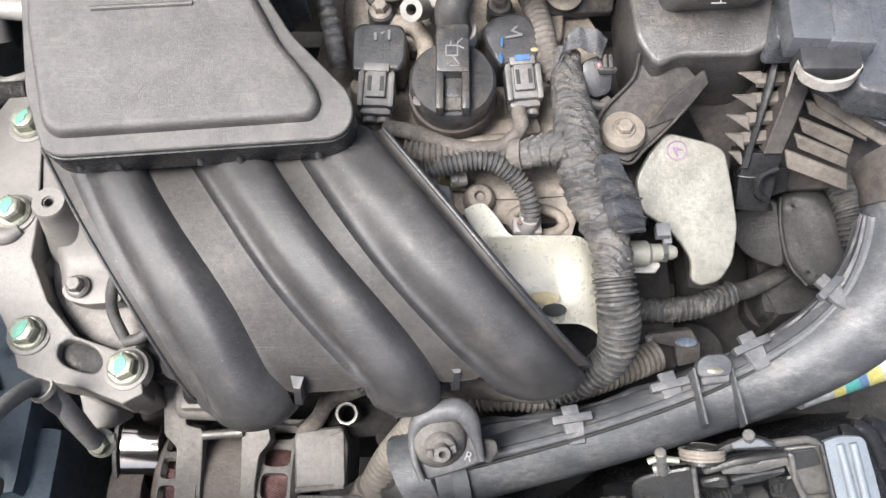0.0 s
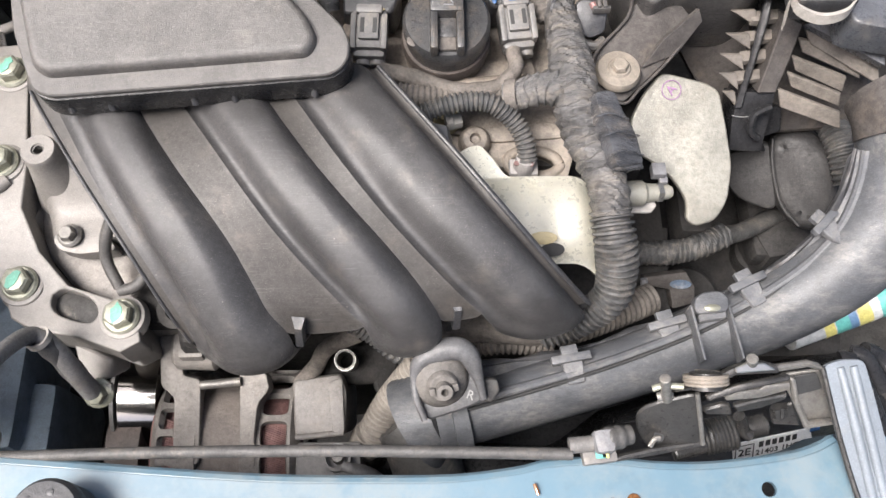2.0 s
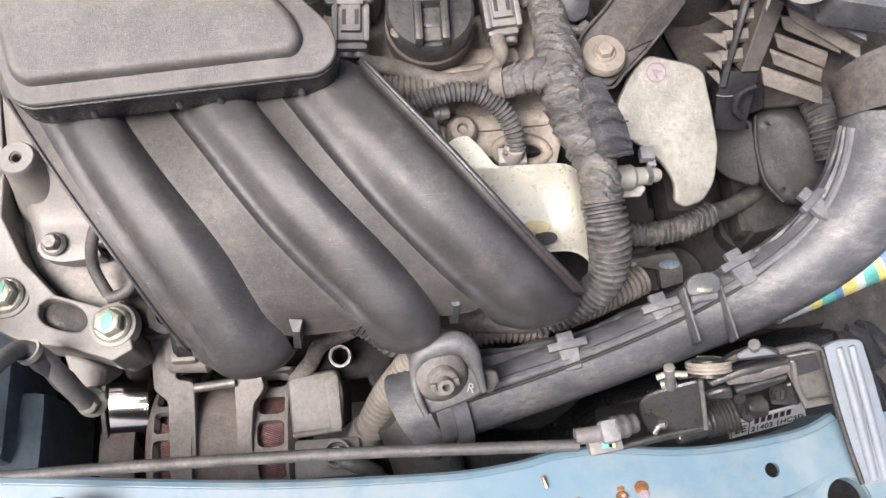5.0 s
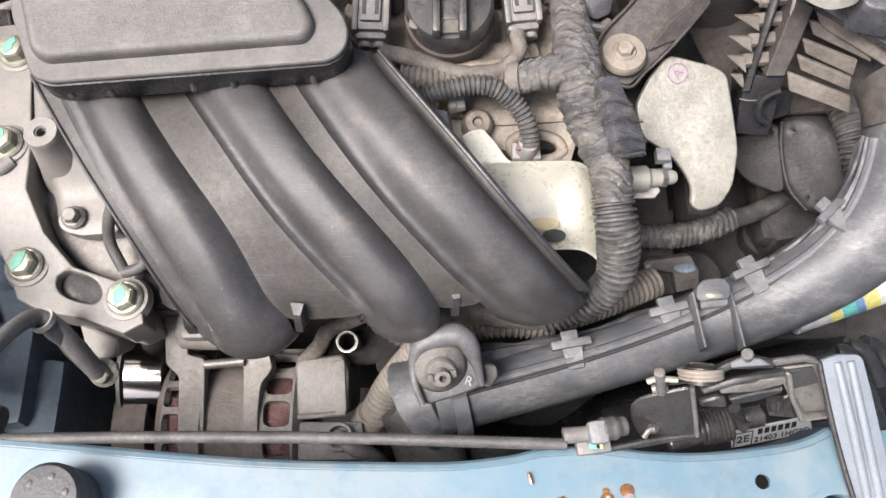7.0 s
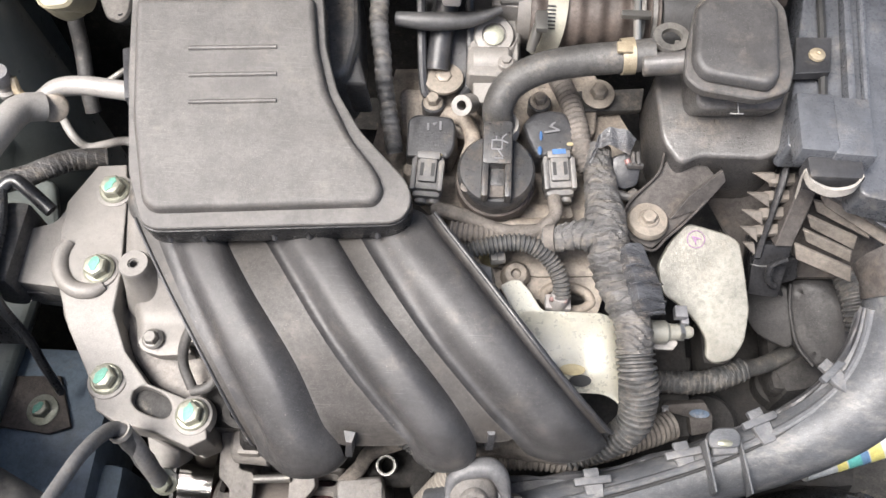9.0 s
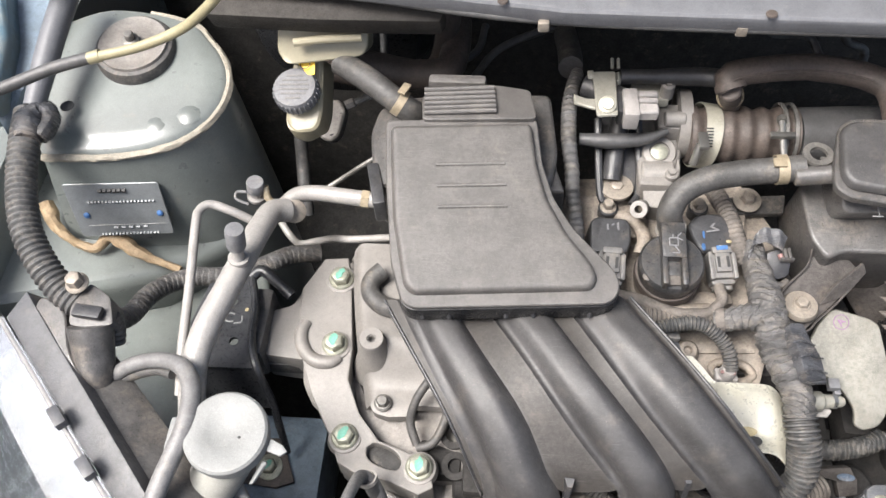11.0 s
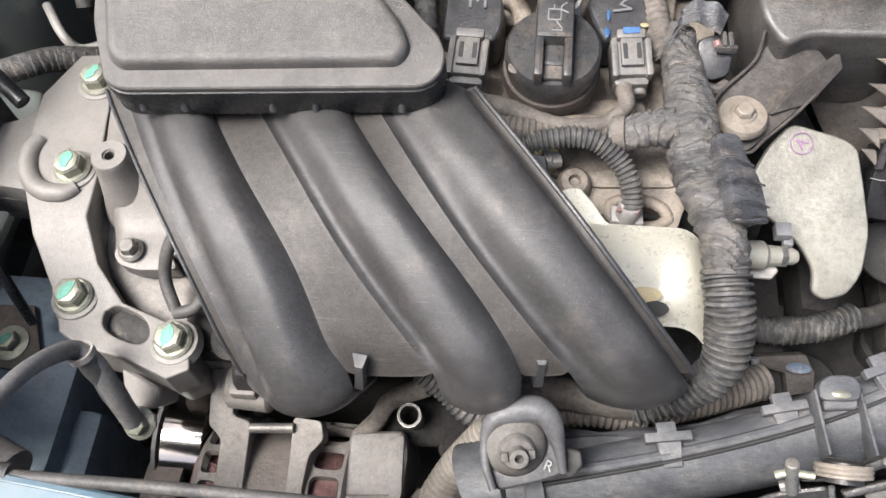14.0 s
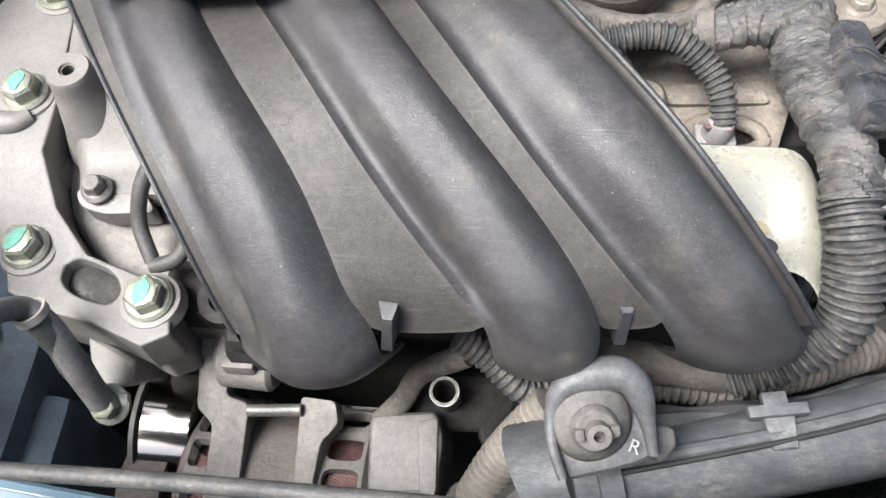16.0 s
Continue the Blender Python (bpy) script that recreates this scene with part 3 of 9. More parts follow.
# raised collars round the larger holes and a pressed swage
for c, rx, ry in (((-0.262, 0.008), 0.0105, 0.0105), ((-0.172, -0.004), 0.013, 0.011), ((-0.055, -0.012), 0.030, 0.016), ((0.003, -0.010), 0.018, 0.014), ((0.219, 0.011), 0.0125, 0.0125)):
    part("hole_flange", ring(0.97, 1.10, 0.009, Matrix.Translation((c[0], c[1], Z0 - 0.0115)) @ Matrix.Diagonal((rx, ry, 1, 1)), 28), M_BODY, cross)
part("swage", tube([(0.115, 0.012, Z0 - 0.003), (0.15, 0.009, Z0 - 0.003), (0.185, 0.012, Z0 - 0.003), (0.212, 0.026, Z0 - 0.003)],
     [0.002, 0.005, 0.005, 0.003], 10), M_BODY, cross)


# open bonnet leaning over the rear of the bay
bn = thing("bonnet", (0.0, 0.80, 1.17), "open pale blue bonnet with a painted underside, propped by its stay", "bonnet", kind="structure")
part("outer_skin", slab([(-0.62, 0.46, 1.99), (0.66, 0.46, 1.99), (0.70, 0.84, 1.19), (-0.66, 0.84, 1.19)], 0.012, 0.004, 2), M_BODY, bn)
part("inner_frame", slab([(-0.58, 0.455, 1.950), (0.62, 0.455, 1.950), (0.66, 0.805, 1.200), (-0.62, 0.805, 1.200)], 0.008, 0.003, 2), M_BODY, bn)
# ---- intake manifold: three runners falling to the front ----
def build_manifold():
    # the rails and the feet of the three runners, from under the lid to the front
    railL = [(-0.2541, 0.2777, 0.9861), (-0.2469, 0.2655, 0.9850), (-0.2342, 0.2454, 0.9829), (-0.2205, 0.2242, 0.9796), (-0.2077, 0.2050, 0.9745), (-0.1966, 0.1883, 0.9673), (-0.1867, 0.1732, 0.9574), (-0.1775, 0.1588, 0.9446), (-0.1687, 0.1453, 0.9289), (-0.1611, 0.1352, 0.9108)]
    l1 = [(-0.2437, 0.2783, 0.9871), (-0.2367, 0.2652, 0.9860), (-0.2255, 0.2449, 0.9839), (-0.2134, 0.2239, 0.9806), (-0.2019, 0.2049, 0.9755), (-0.1911, 0.1883, 0.9683), (-0.1811, 0.1733, 0.9584), (-0.1716, 0.1588, 0.9456), (-0.1635, 0.1452, 0.9299), (-0.1591, 0.1352, 0.9118), (-0.1600, 0.1350, 0.8980)]
    r1 = [(-0.2013, 0.2879, 0.9792), (-0.1895, 0.2701, 0.9849), (-0.1749, 0.2464, 0.9869), (-0.1597, 0.2237, 0.9862), (-0.1455, 0.2044, 0.9832), (-0.1332, 0.1880, 0.9776), (-0.1230, 0.1730, 0.9693), (-0.1144, 0.1580, 0.9582), (-0.1062, 0.1437, 0.9448), (-0.0962, 0.1344, 0.9305), (-0.0925, 0.1285, 0.9160)]
    l2 = [(-0.1737, 0.2872, 0.9816), (-0.1621, 0.2708, 0.9857), (-0.1457, 0.2470, 0.9892), (-0.1296, 0.2236, 0.9902), (-0.1155, 0.2036, 0.9878), (-0.1029, 0.1874, 0.9818), (-0.0901, 0.1732, 0.9728), (-0.0760, 0.1596, 0.9614), (-0.0609, 0.1464, 0.9482), (-0.0480, 0.1362, 0.9340), (-0.0430, 0.1310, 0.9100)]
    r2 = [(-0.1184, 0.2898, 0.9828), (-0.1082, 0.2722, 0.9883), (-0.0935, 0.2486, 0.9919), (-0.0779, 0.2260, 0.9921), (-0.0626, 0.2071, 0.9886), (-0.0480, 0.1914, 0.9820), (-0.0337, 0.1773, 0.9729), (-0.0197, 0.1632, 0.9621), (-0.0073, 0.1495, 0.9496), (0.0001, 0.1402, 0.9348), (0.0010, 0.1330, 0.9210)]
    l3 = [(-0.1010, 0.2898, 0.9847), (-0.0913, 0.2723, 0.9905), (-0.0766, 0.2485, 0.9938), (-0.0615, 0.2260, 0.9936), (-0.0474, 0.2074, 0.9899), (-0.0341, 0.1921, 0.9833), (-0.0202, 0.1783, 0.9745), (-0.0049, 0.1645, 0.9639), (0.0114, 0.1513, 0.9509), (0.0259, 0.1432, 0.9338), (0.0360, 0.1410, 0.9100)]
    r3 = [(-0.0493, 0.2867, 0.9921), (-0.0408, 0.2745, 0.9908), (-0.0262, 0.2545, 0.9897), (-0.0100, 0.2338, 0.9877), (0.0059, 0.2155, 0.9836), (0.0215, 0.2001, 0.9766), (0.0374, 0.1867, 0.9658), (0.0542, 0.1745, 0.9506), (0.0710, 0.1639, 0.9306), (0.0850, 0.1583, 0.9057), (0.0920, 0.1550, 0.8920)]
    railR = [(-0.0375, 0.2933, 0.9855), (-0.0277, 0.2804, 0.9852), (-0.0113, 0.2596, 0.9840), (0.0058, 0.2381, 0.9821), (0.0213, 0.2192, 0.9787), (0.0355, 0.2033, 0.9724), (0.0499, 0.1895, 0.9621), (0.0657, 0.1768, 0.9472), (0.0828, 0.1657, 0.9278), (0.0980, 0.1593, 0.9056)]
    N = 10

    def carried(line):
        p = [Vector(q) for q in line]
        return glide(p + [p[-1] + Vector((0.0, 0.013, -0.030)), p[-1] + Vector((0.0, 0.036, -0.075))], N)

    feet = [carried(q) for q in (l1, r1, l2, r2, l3, r3)]
    rails = [glide(railL, N), glide(railR, N)]
    feet[5] = [p.lerp(rails[1][min(i, len(rails[1]) - 1)], 0.55) - Vector((0, 0, 0.001)) if i < len(rails[1]) else p + (rails[1][-1] - feet[5][len(rails[1]) - 1]) * 0.55 for i, p in enumerate(feet[5])]
    nweb, nrow = len(rails[0]), len(feet[0])
    HEIGHT = ((0.0100, 0.0110, 0.0130, 0.0145, 0.0160, 0.0175, 0.0180, 0.0185, 0.0195, 0.0195, 0.0180, 0.016, 0.015),
              (0.0085, 0.0095, 0.0112, 0.0120, 0.0130, 0.0140, 0.0150, 0.0155, 0.0160, 0.0140, 0.0105, 0.010, 0.010),
              (0.0085, 0.0095, 0.0115, 0.0130, 0.0135, 0.0150, 0.0165, 0.0180, 0.0185, 0.0165, 0.0120, 0.011, 0.010))

    def along(table, i):
        k = min(len(table) - 2, i // N)
        return table[k] + (table[k + 1] - table[k]) * (i / N - k)

    # a groove beside the web, a soft rise, a flat crown and a steep fall
    SECTION = ((0.0, 0.0), (0.04, -0.12), (0.09, -0.20), (0.15, -0.14), (0.21, 0.10), (0.28, 0.45), (0.36, 0.75), (0.45, 0.92), (0.55, 0.985), (0.65, 1.0), (0.74, 0.98), (0.82, 0.88), (0.89, 0.68), (0.95, 0.38), (0.985, 0.12), (1.0, -0.02))
    curve = [(v.x, v.y) for v in glide([(u, h, 0) for u, h in SECTION], 8)]

    def swell(u, end, groove):
        k = 0
        while k < len(curve) - 2 and curve[k + 1][0] < u:
            k += 1
        (a, fa), (b, fb) = curve[k], curve[k + 1]
        f = fa + (fb - fa) * min(1.0, max(0.0, (u - a) / max(1e-6, b - a)))
        f = f * groove if f < 0 else f
        return f * (1 - end) + max(0.0, math.sin(math.pi * u)) ** 0.6 * end

    man = thing("intake_manifold", (-0.05, 0.14, 0.85), "black moulded intake manifold with three dusty curved runners", "manifold")
    NU = 72
    for k in range(3):
        L, R = feet[2 * k], feet[2 * k + 1]
        mid = [p.lerp(q, 0.5) for p, q in zip(L, R)]
        prev = Vector((0, 0, 1))
        rows = []
        for i in range(nrow):
            a = (R[i] - L[i]).normalized()
            t = (mid[min(i + 2, nrow - 1)] - mid[max(i - 2, 0)]).normalized()
            n = a.cross(t).normalized()
            if n.dot(prev) < 0:
                n.negate()
            prev = n
            end = min(1.0, max(0.0, (i / N - 8.0) / 2.5))
            h = along(HEIGHT[k], i)
            rows.append([L[i].lerp(R[i], j / NU) + n * (h * swell(j / NU, end, (0.35, 1.0, 1.0)[k])) for j in range(NU + 1)])
        part("runner", grid_shell(rows, 0.0025), M_COVER, man, sharp=1.2)
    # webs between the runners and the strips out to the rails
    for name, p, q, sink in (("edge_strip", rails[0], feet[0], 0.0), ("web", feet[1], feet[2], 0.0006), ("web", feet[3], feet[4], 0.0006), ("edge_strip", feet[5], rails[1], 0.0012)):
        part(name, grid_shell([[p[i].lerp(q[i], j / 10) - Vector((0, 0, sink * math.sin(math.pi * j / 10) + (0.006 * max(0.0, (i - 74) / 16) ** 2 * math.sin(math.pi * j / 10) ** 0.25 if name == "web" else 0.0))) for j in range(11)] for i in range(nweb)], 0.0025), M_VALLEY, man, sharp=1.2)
    for line, r, dx in ((rails[0], 0.0012, -0.0006), (rails[1], 0.0016, 0.0008)):
        part("edge_rail", tube([v + Vector((dx, 0, 0.0006)) for v in line[::5]], r, 8), M_PLASTIC_BARE, man)
        part("side_flange", raw(*strip(line, 0.016)), M_PLASTIC_BARE, man)
    part("lower_lip", tube([v + Vector((0.004, 0.001, -0.006)) for v in rails[1][10::5]], 0.0014, 8), M_PLASTIC_BARE, man)
    for p, lean in (((-0.0880, 0.1360, 0.9440), -0.1), ((0.0100, 0.1470, 0.9400), 0.1)):
        m = Matrix.Translation(p) @ Matrix.Rotation(lean, 4, "Z")
        part("locating_tab", moved(raw([(-0.0042, 0.004, 0.001), (0.0042, 0.004, 0.001), (0.0030, -0.0035, 0.000), (-0.0012, -0.0035, 0.000), (-0.0050, 0.004, -0.022), (0.0030, 0.006, -0.022), (0.0020, -0.0085, -0.022), (-0.0030, -0.0085, -0.022)],
             [(0, 1, 2, 3), (0, 4, 5, 1), (1, 5, 6, 2), (2, 6, 7, 3), (3, 7, 4, 0), (4, 7, 6, 5)]), m), M_PLASTIC_BARE, man)
    part("under_body", box((-0.10, 0.245, 0.945), (0.22, 0.05, 0.045), Matrix.Rotation(0.3, 4, "X"), 0.012), M_PLASTIC_BARE, man)


def strip(line, h):
    n = len(line)
    v = [Vector(p) for p in line] + [Vector(p) - Vector((0, 0, h)) for p in line]
    v += [p + Vector((0.0025, 0.001, 0)) for p in v]
    f = [(i, i + 1, n + i + 1, n + i) for i in range(n - 1)] + [(2 * n + i, 2 * n + i + 1, 3 * n + i + 1, 3 * n + i) for i in range(n - 1)]
    f += [(i, i + 1, 2 * n + i + 1, 2 * n + i) for i in range(n - 1)] + [(n + i, n + i + 1, 3 * n + i + 1, 3 * n + i) for i in range(n - 1)]
    return v, f


build_manifold()


# ---- air cleaner lid over the manifold ----
def build_air_cleaner():
    ac = thing("air_cleaner", (-0.18, 0.36, 0.98), "black textured plastic air cleaner housing, dusty lip", "air cleaner")

    def lift(p):
        return Vector(p) + Vector((-0.001, -0.003, 0.001 + 0.05 * max(0.0, -0.07 - p[0])))

    lip = [(-0.2323, 0.2564, 1.0168), (-0.2452, 0.2909, 1.0244), (-0.2562, 0.3648, 1.0407), (-0.2620, 0.4260, 1.0541), (-0.1246, 0.4378, 1.0567), (-0.1182, 0.3924, 1.0467),
           (-0.1075, 0.3600, 1.0396), (-0.0893, 0.3321, 1.0335), (-0.0650, 0.3084, 1.0282), (-0.0545, 0.2978, 1.0259), (-0.0503, 0.2870, 1.0235), (-0.0513, 0.2780, 1.0216), (-0.0556, 0.2714, 1.0201), (-0.0631, 0.2676, 1.0193), (-0.2228, 0.2524, 1.0159)]
    lip = [lift(p) for p in lip]
    lid = part("lid", slab(lip, 0.0055, 0.0022, 3, corner=0.006), M_LID_TOP, ac)
    mid = sum((Vector(p) for p in lip), Vector()) / len(lip)
    # the front face's shade is carried by the skirt's near-black colour
    part("skirt", slab([Vector(p).lerp(mid, -0.004) - Vector((0, 0, 0.0045)) for p in lip], 0.0225, 0.0015, 2, corner=0.006, down=(0, 0.14, -1)), M_PLASTIC_CLEAN_SHADE, lid)
    top = [(-0.2217, 0.2630, 1.0263), (-0.2300, 0.2696, 1.0277), (-0.2440, 0.3278, 1.0405), (-0.2549, 0.4144, 1.0596), (-0.1298, 0.4263, 1.0622), (-0.1240, 0.3866, 1.0534),
           (-0.1148, 0.3544, 1.0464), (-0.0971, 0.3237, 1.0396), (-0.0763, 0.3002, 1.0344), (-0.0706, 0.2870, 1.0315), (-0.0753, 0.2774, 1.0294)]
    top = [lift(p) for p in top]
    part("raised_panel", slab(top, 0.012, 0.0045, 4, corner=0.006, taper=0.004), M_LID_TOP, lid)
    for a, b in (((-0.2129, 0.3789, 1.0523), (-0.1516, 0.3846, 1.0535)), ((-0.2104, 0.3588, 1.0478), (-0.1497, 0.3645, 1.0491)), ((-0.2080, 0.3390, 1.0435), (-0.1479, 0.3447, 1.0447))):
        part("embossed_bar", tube([lift(a) - Vector((0, 0, 0.0004)), lift(b) - Vector((0, 0, 0.0004))], 0.0017, 8), M_LID_TOP, lid)
    shell = [(-0.2864, 0.4483, 1.0180), (-0.2806, 0.4806, 1.0200), (-0.2514, 0.4924, 1.0250), (-0.1111, 0.5019, 1.0250), (-0.1033, 0.4294, 1.0200), (-0.1094, 0.3945, 1.0120), (-0.2608, 0.3889, 1.0100), (-0.2769, 0.3881, 1.0100)]
    part("lower_shell", slab(shell, 0.075, 0.008, 3, corner=0.01), M_PLASTIC, ac)
    sn = [(-0.2296, 0.4229, 1.0620), (-0.2319, 0.4488, 1.0630), (-0.2262, 0.4666, 1.0600), (-0.1635, 0.4712, 1.0600), (-0.1325, 0.4678, 1.0580), (-0.1256, 0.4305, 1.0600)]
    part("snorkel", slab([Vector(p) + Vector((0, 0, 0.005)) for p in sn], 0.035, 0.006, 3, corner=0.005), M_LID_TOP, ac)
    for a, b in (((-0.2306, 0.4580, 1.0640), (-0.1663, 0.4635, 1.0640)), ((-0.2301, 0.4522, 1.0640), (-0.1655, 0.4577, 1.0640)), ((-0.2296, 0.4465, 1.0640), (-0.1648, 0.4520, 1.0640)), ((-0.2290, 0.4408, 1.0640), (-0.1640, 0.4463, 1.0640)),
                 ((-0.2285, 0.4351, 1.0640), (-0.1632, 0.4406, 1.0640)), ((-0.2280, 0.4295, 1.0640), (-0.1630, 0.4350, 1.0640))):
        part("rib", tube([Vector(a) + Vector((0, 0, 0.005)), Vector(b) + Vector((0, 0, 0.005))], 0.0024, 10), M_LID_TOP, ac)
    part("snorkel_cap", box((-0.2015, 0.4785, 1.0550), (0.055, 0.012, 0.02), None, 0.004), M_LID_TOP, ac)
    for p in ((-0.2167, 0.2557, 0.9990), (-0.1937, 0.2577, 0.9990), (-0.1453, 0.2622, 0.9990), (-0.1217, 0.2646, 0.9990), (-0.0740, 0.2691, 0.9990)):
        q = lift(p) + Vector((0, -0.001, -0.003))
        part("clip_pip", rod(q, q + Vector((0, 0.004, 0.012)), 0.0022, 10), M_PLASTIC_BARE, lid)
    part("side_clip", box((-0.2738, 0.3893, 1.0000), (0.012, 0.05, 0.03), Matrix.Rotation(0.25, 4, "Z"), 0.003), M_PLASTIC_BARE, ac)
    part("outlet_step", slab([(-0.1236, 0.4588, 1.0100), (-0.1082, 0.4624, 1.0100), (-0.1033, 0.4210, 1.0050), (-0.0954, 0.3978, 1.0000), (-0.1140, 0.3969, 1.0000)], 0.05, 0.004), M_PLASTIC, ac)


build_air_cleaner()


# ---- engine mount bracket ----
def build_mount():
    mb = thing("engine_mount_bracket", (-0.29, 0.25, 0.85), "grey cast aluminium engine mount bracket held by four bolts", "mount bracket")
    ol = [(-0.3380, 0.3754, 0.8840), (-0.3133, 0.3779, 0.8840), (-0.3046, 0.3403, 0.8840), (-0.2946, 0.2722, 0.8820), (-0.2948, 0.2412, 0.8820), (-0.2813, 0.2108, 0.8800), (-0.2602, 0.1872, 0.8780), (-0.2353, 0.1791, 0.8770), (-0.2112, 0.1704, 0.8760),
          (-0.2053, 0.1457, 0.8740), (-0.2187, 0.1383, 0.8740), (-0.2471, 0.1490, 0.8740), (-0.2794, 0.1551, 0.8740), (-0.2966, 0.1640, 0.8750), (-0.3067, 0.1876, 0.8780), (-0.3300, 0.2268, 0.8800), (-0.3425, 0.2581, 0.8820), (-0.3541, 0.3099, 0.8840), (-0.3557, 0.3380, 0.8840)]
    hole = [(-0.2682, 0.1796, 0.8770), (-0.2613, 0.1829, 0.8770), (-0.2456, 0.1773, 0.8770), (-0.2391, 0.1684, 0.8770), (-0.2435, 0.1618, 0.8760), (-0.2598, 0.1655, 0.8760), (-0.2677, 0.1720, 0.8760)]
    wide = [(-0.2535 + (p[0] + 0.2535) * 1.14, 0.1722 + (p[1] - 0.1722) * 1.18, p[2]) for p in hole]

    def flat(p):
        return (p[0], p[1], 0.88)

    def rise(x, y):
        return 0.020 * min(1.0, max(0.0, (y - 0.185) / 0.070))

    bm = sheet([flat(p) for p in ol], [[flat(p) for p in glide([*wide, wide[0]], 4)[:-1]]], 0.03)
    bmesh.ops.recalc_face_normals(bm, faces=bm.faces[:])
    bevel(bm, 0.0055, 4, 0.9)
    for v in bm.verts:
        v.co.z += rise(v.co.x, v.co.y)
    body = part("casting", bm, M_ALU, mb)
    # dark plate added under the slot, painting in its shaded depth
    part("slot_shade_floor", slab([(p[0], p[1], 0.8715) for p in wide], 0.002, 0.0005, 1, taper=0.003), M_DARK, mb)
    part("arm", slab([Vector(q) + Vector((0, 0, 0.012)) for q in ((-0.3522, 0.3479, 0.8825), (-0.3631, 0.3203, 0.8825), (-0.3958, 0.3093, 0.8820), (-0.3874, 0.2650, 0.8800), (-0.3385, 0.2599, 0.8815))], 0.050, 0.005, corner=0.006), M_ALU, mb)
    part("arm_lip", tube([Vector((x, y, 0.8995)) for x, y in ((-0.3440, 0.2990), (-0.3475, 0.2890), (-0.3465, 0.2780), (-0.3420, 0.2680), (-0.3345, 0.2600), (-0.3250, 0.2560), (-0.3130, 0.2565), (-0.3060, 0.2615))], [0.0055, 0.0068, 0.0070, 0.0070, 0.0070, 0.0070, 0.0066, 0.0045], 16), M_ALU, mb)
    part("arm_drop", slab([(-0.3430, 0.2640, 0.8980), (-0.3300, 0.2580, 0.8985), (-0.3080, 0.2570, 0.8985), (-0.3000, 0.2300, 0.8900), (-0.3030, 0.2060, 0.8780), (-0.3300, 0.2200, 0.8700), (-0.3420, 0.2400, 0.8800)], 0.03, 0.006, 4, corner=0.006), M_ALU, mb)
    part("skirt", slab([(-0.3006, 0.1701, 0.8620), (-0.2828, 0.1606, 0.8620), (-0.2499, 0.1543, 0.8620), (-0.2211, 0.1435, 0.8620), (-0.2074, 0.1510, 0.8620), (-0.2138, 0.1772, 0.8620), (-0.2539, 0.1809, 0.8620), (-0.2967, 0.1786, 0.8620)], 0.045, 0.005), M_ALU, mb)
    part("foot", slab([(-0.2650, 0.1556, 0.8500), (-0.2340, 0.1413, 0.8500), (-0.2360, 0.1296, 0.8400), (-0.2576, 0.1283, 0.8400)], 0.03, 0.004), M_ALU, mb)
    for p, tr in (((-0.3165, 0.350, 0.882), 0.2), ((-0.3120, 0.2745, 0.882), 0.6), ((-0.2925, 0.188, 0.882), 0.1), ((-0.2195, 0.163, 0.882), 0.45)):
        part("boss", lathe([(0.0175, -0.006), (0.0155, 0.0008), (0.0135, 0.0015)], Matrix.Translation((p[0], p[1], 0.880 + rise(p[0], p[1]))), 28), M_ALU, mb)
        bolt(mb, (p[0], p[1], 0.882 + rise(p[0], p[1])), (0.0, -0.08, 1), 0.0100, 0.0085, 0.0128, M_ZINC, M_GREEN, turn=tr)


build_mount()


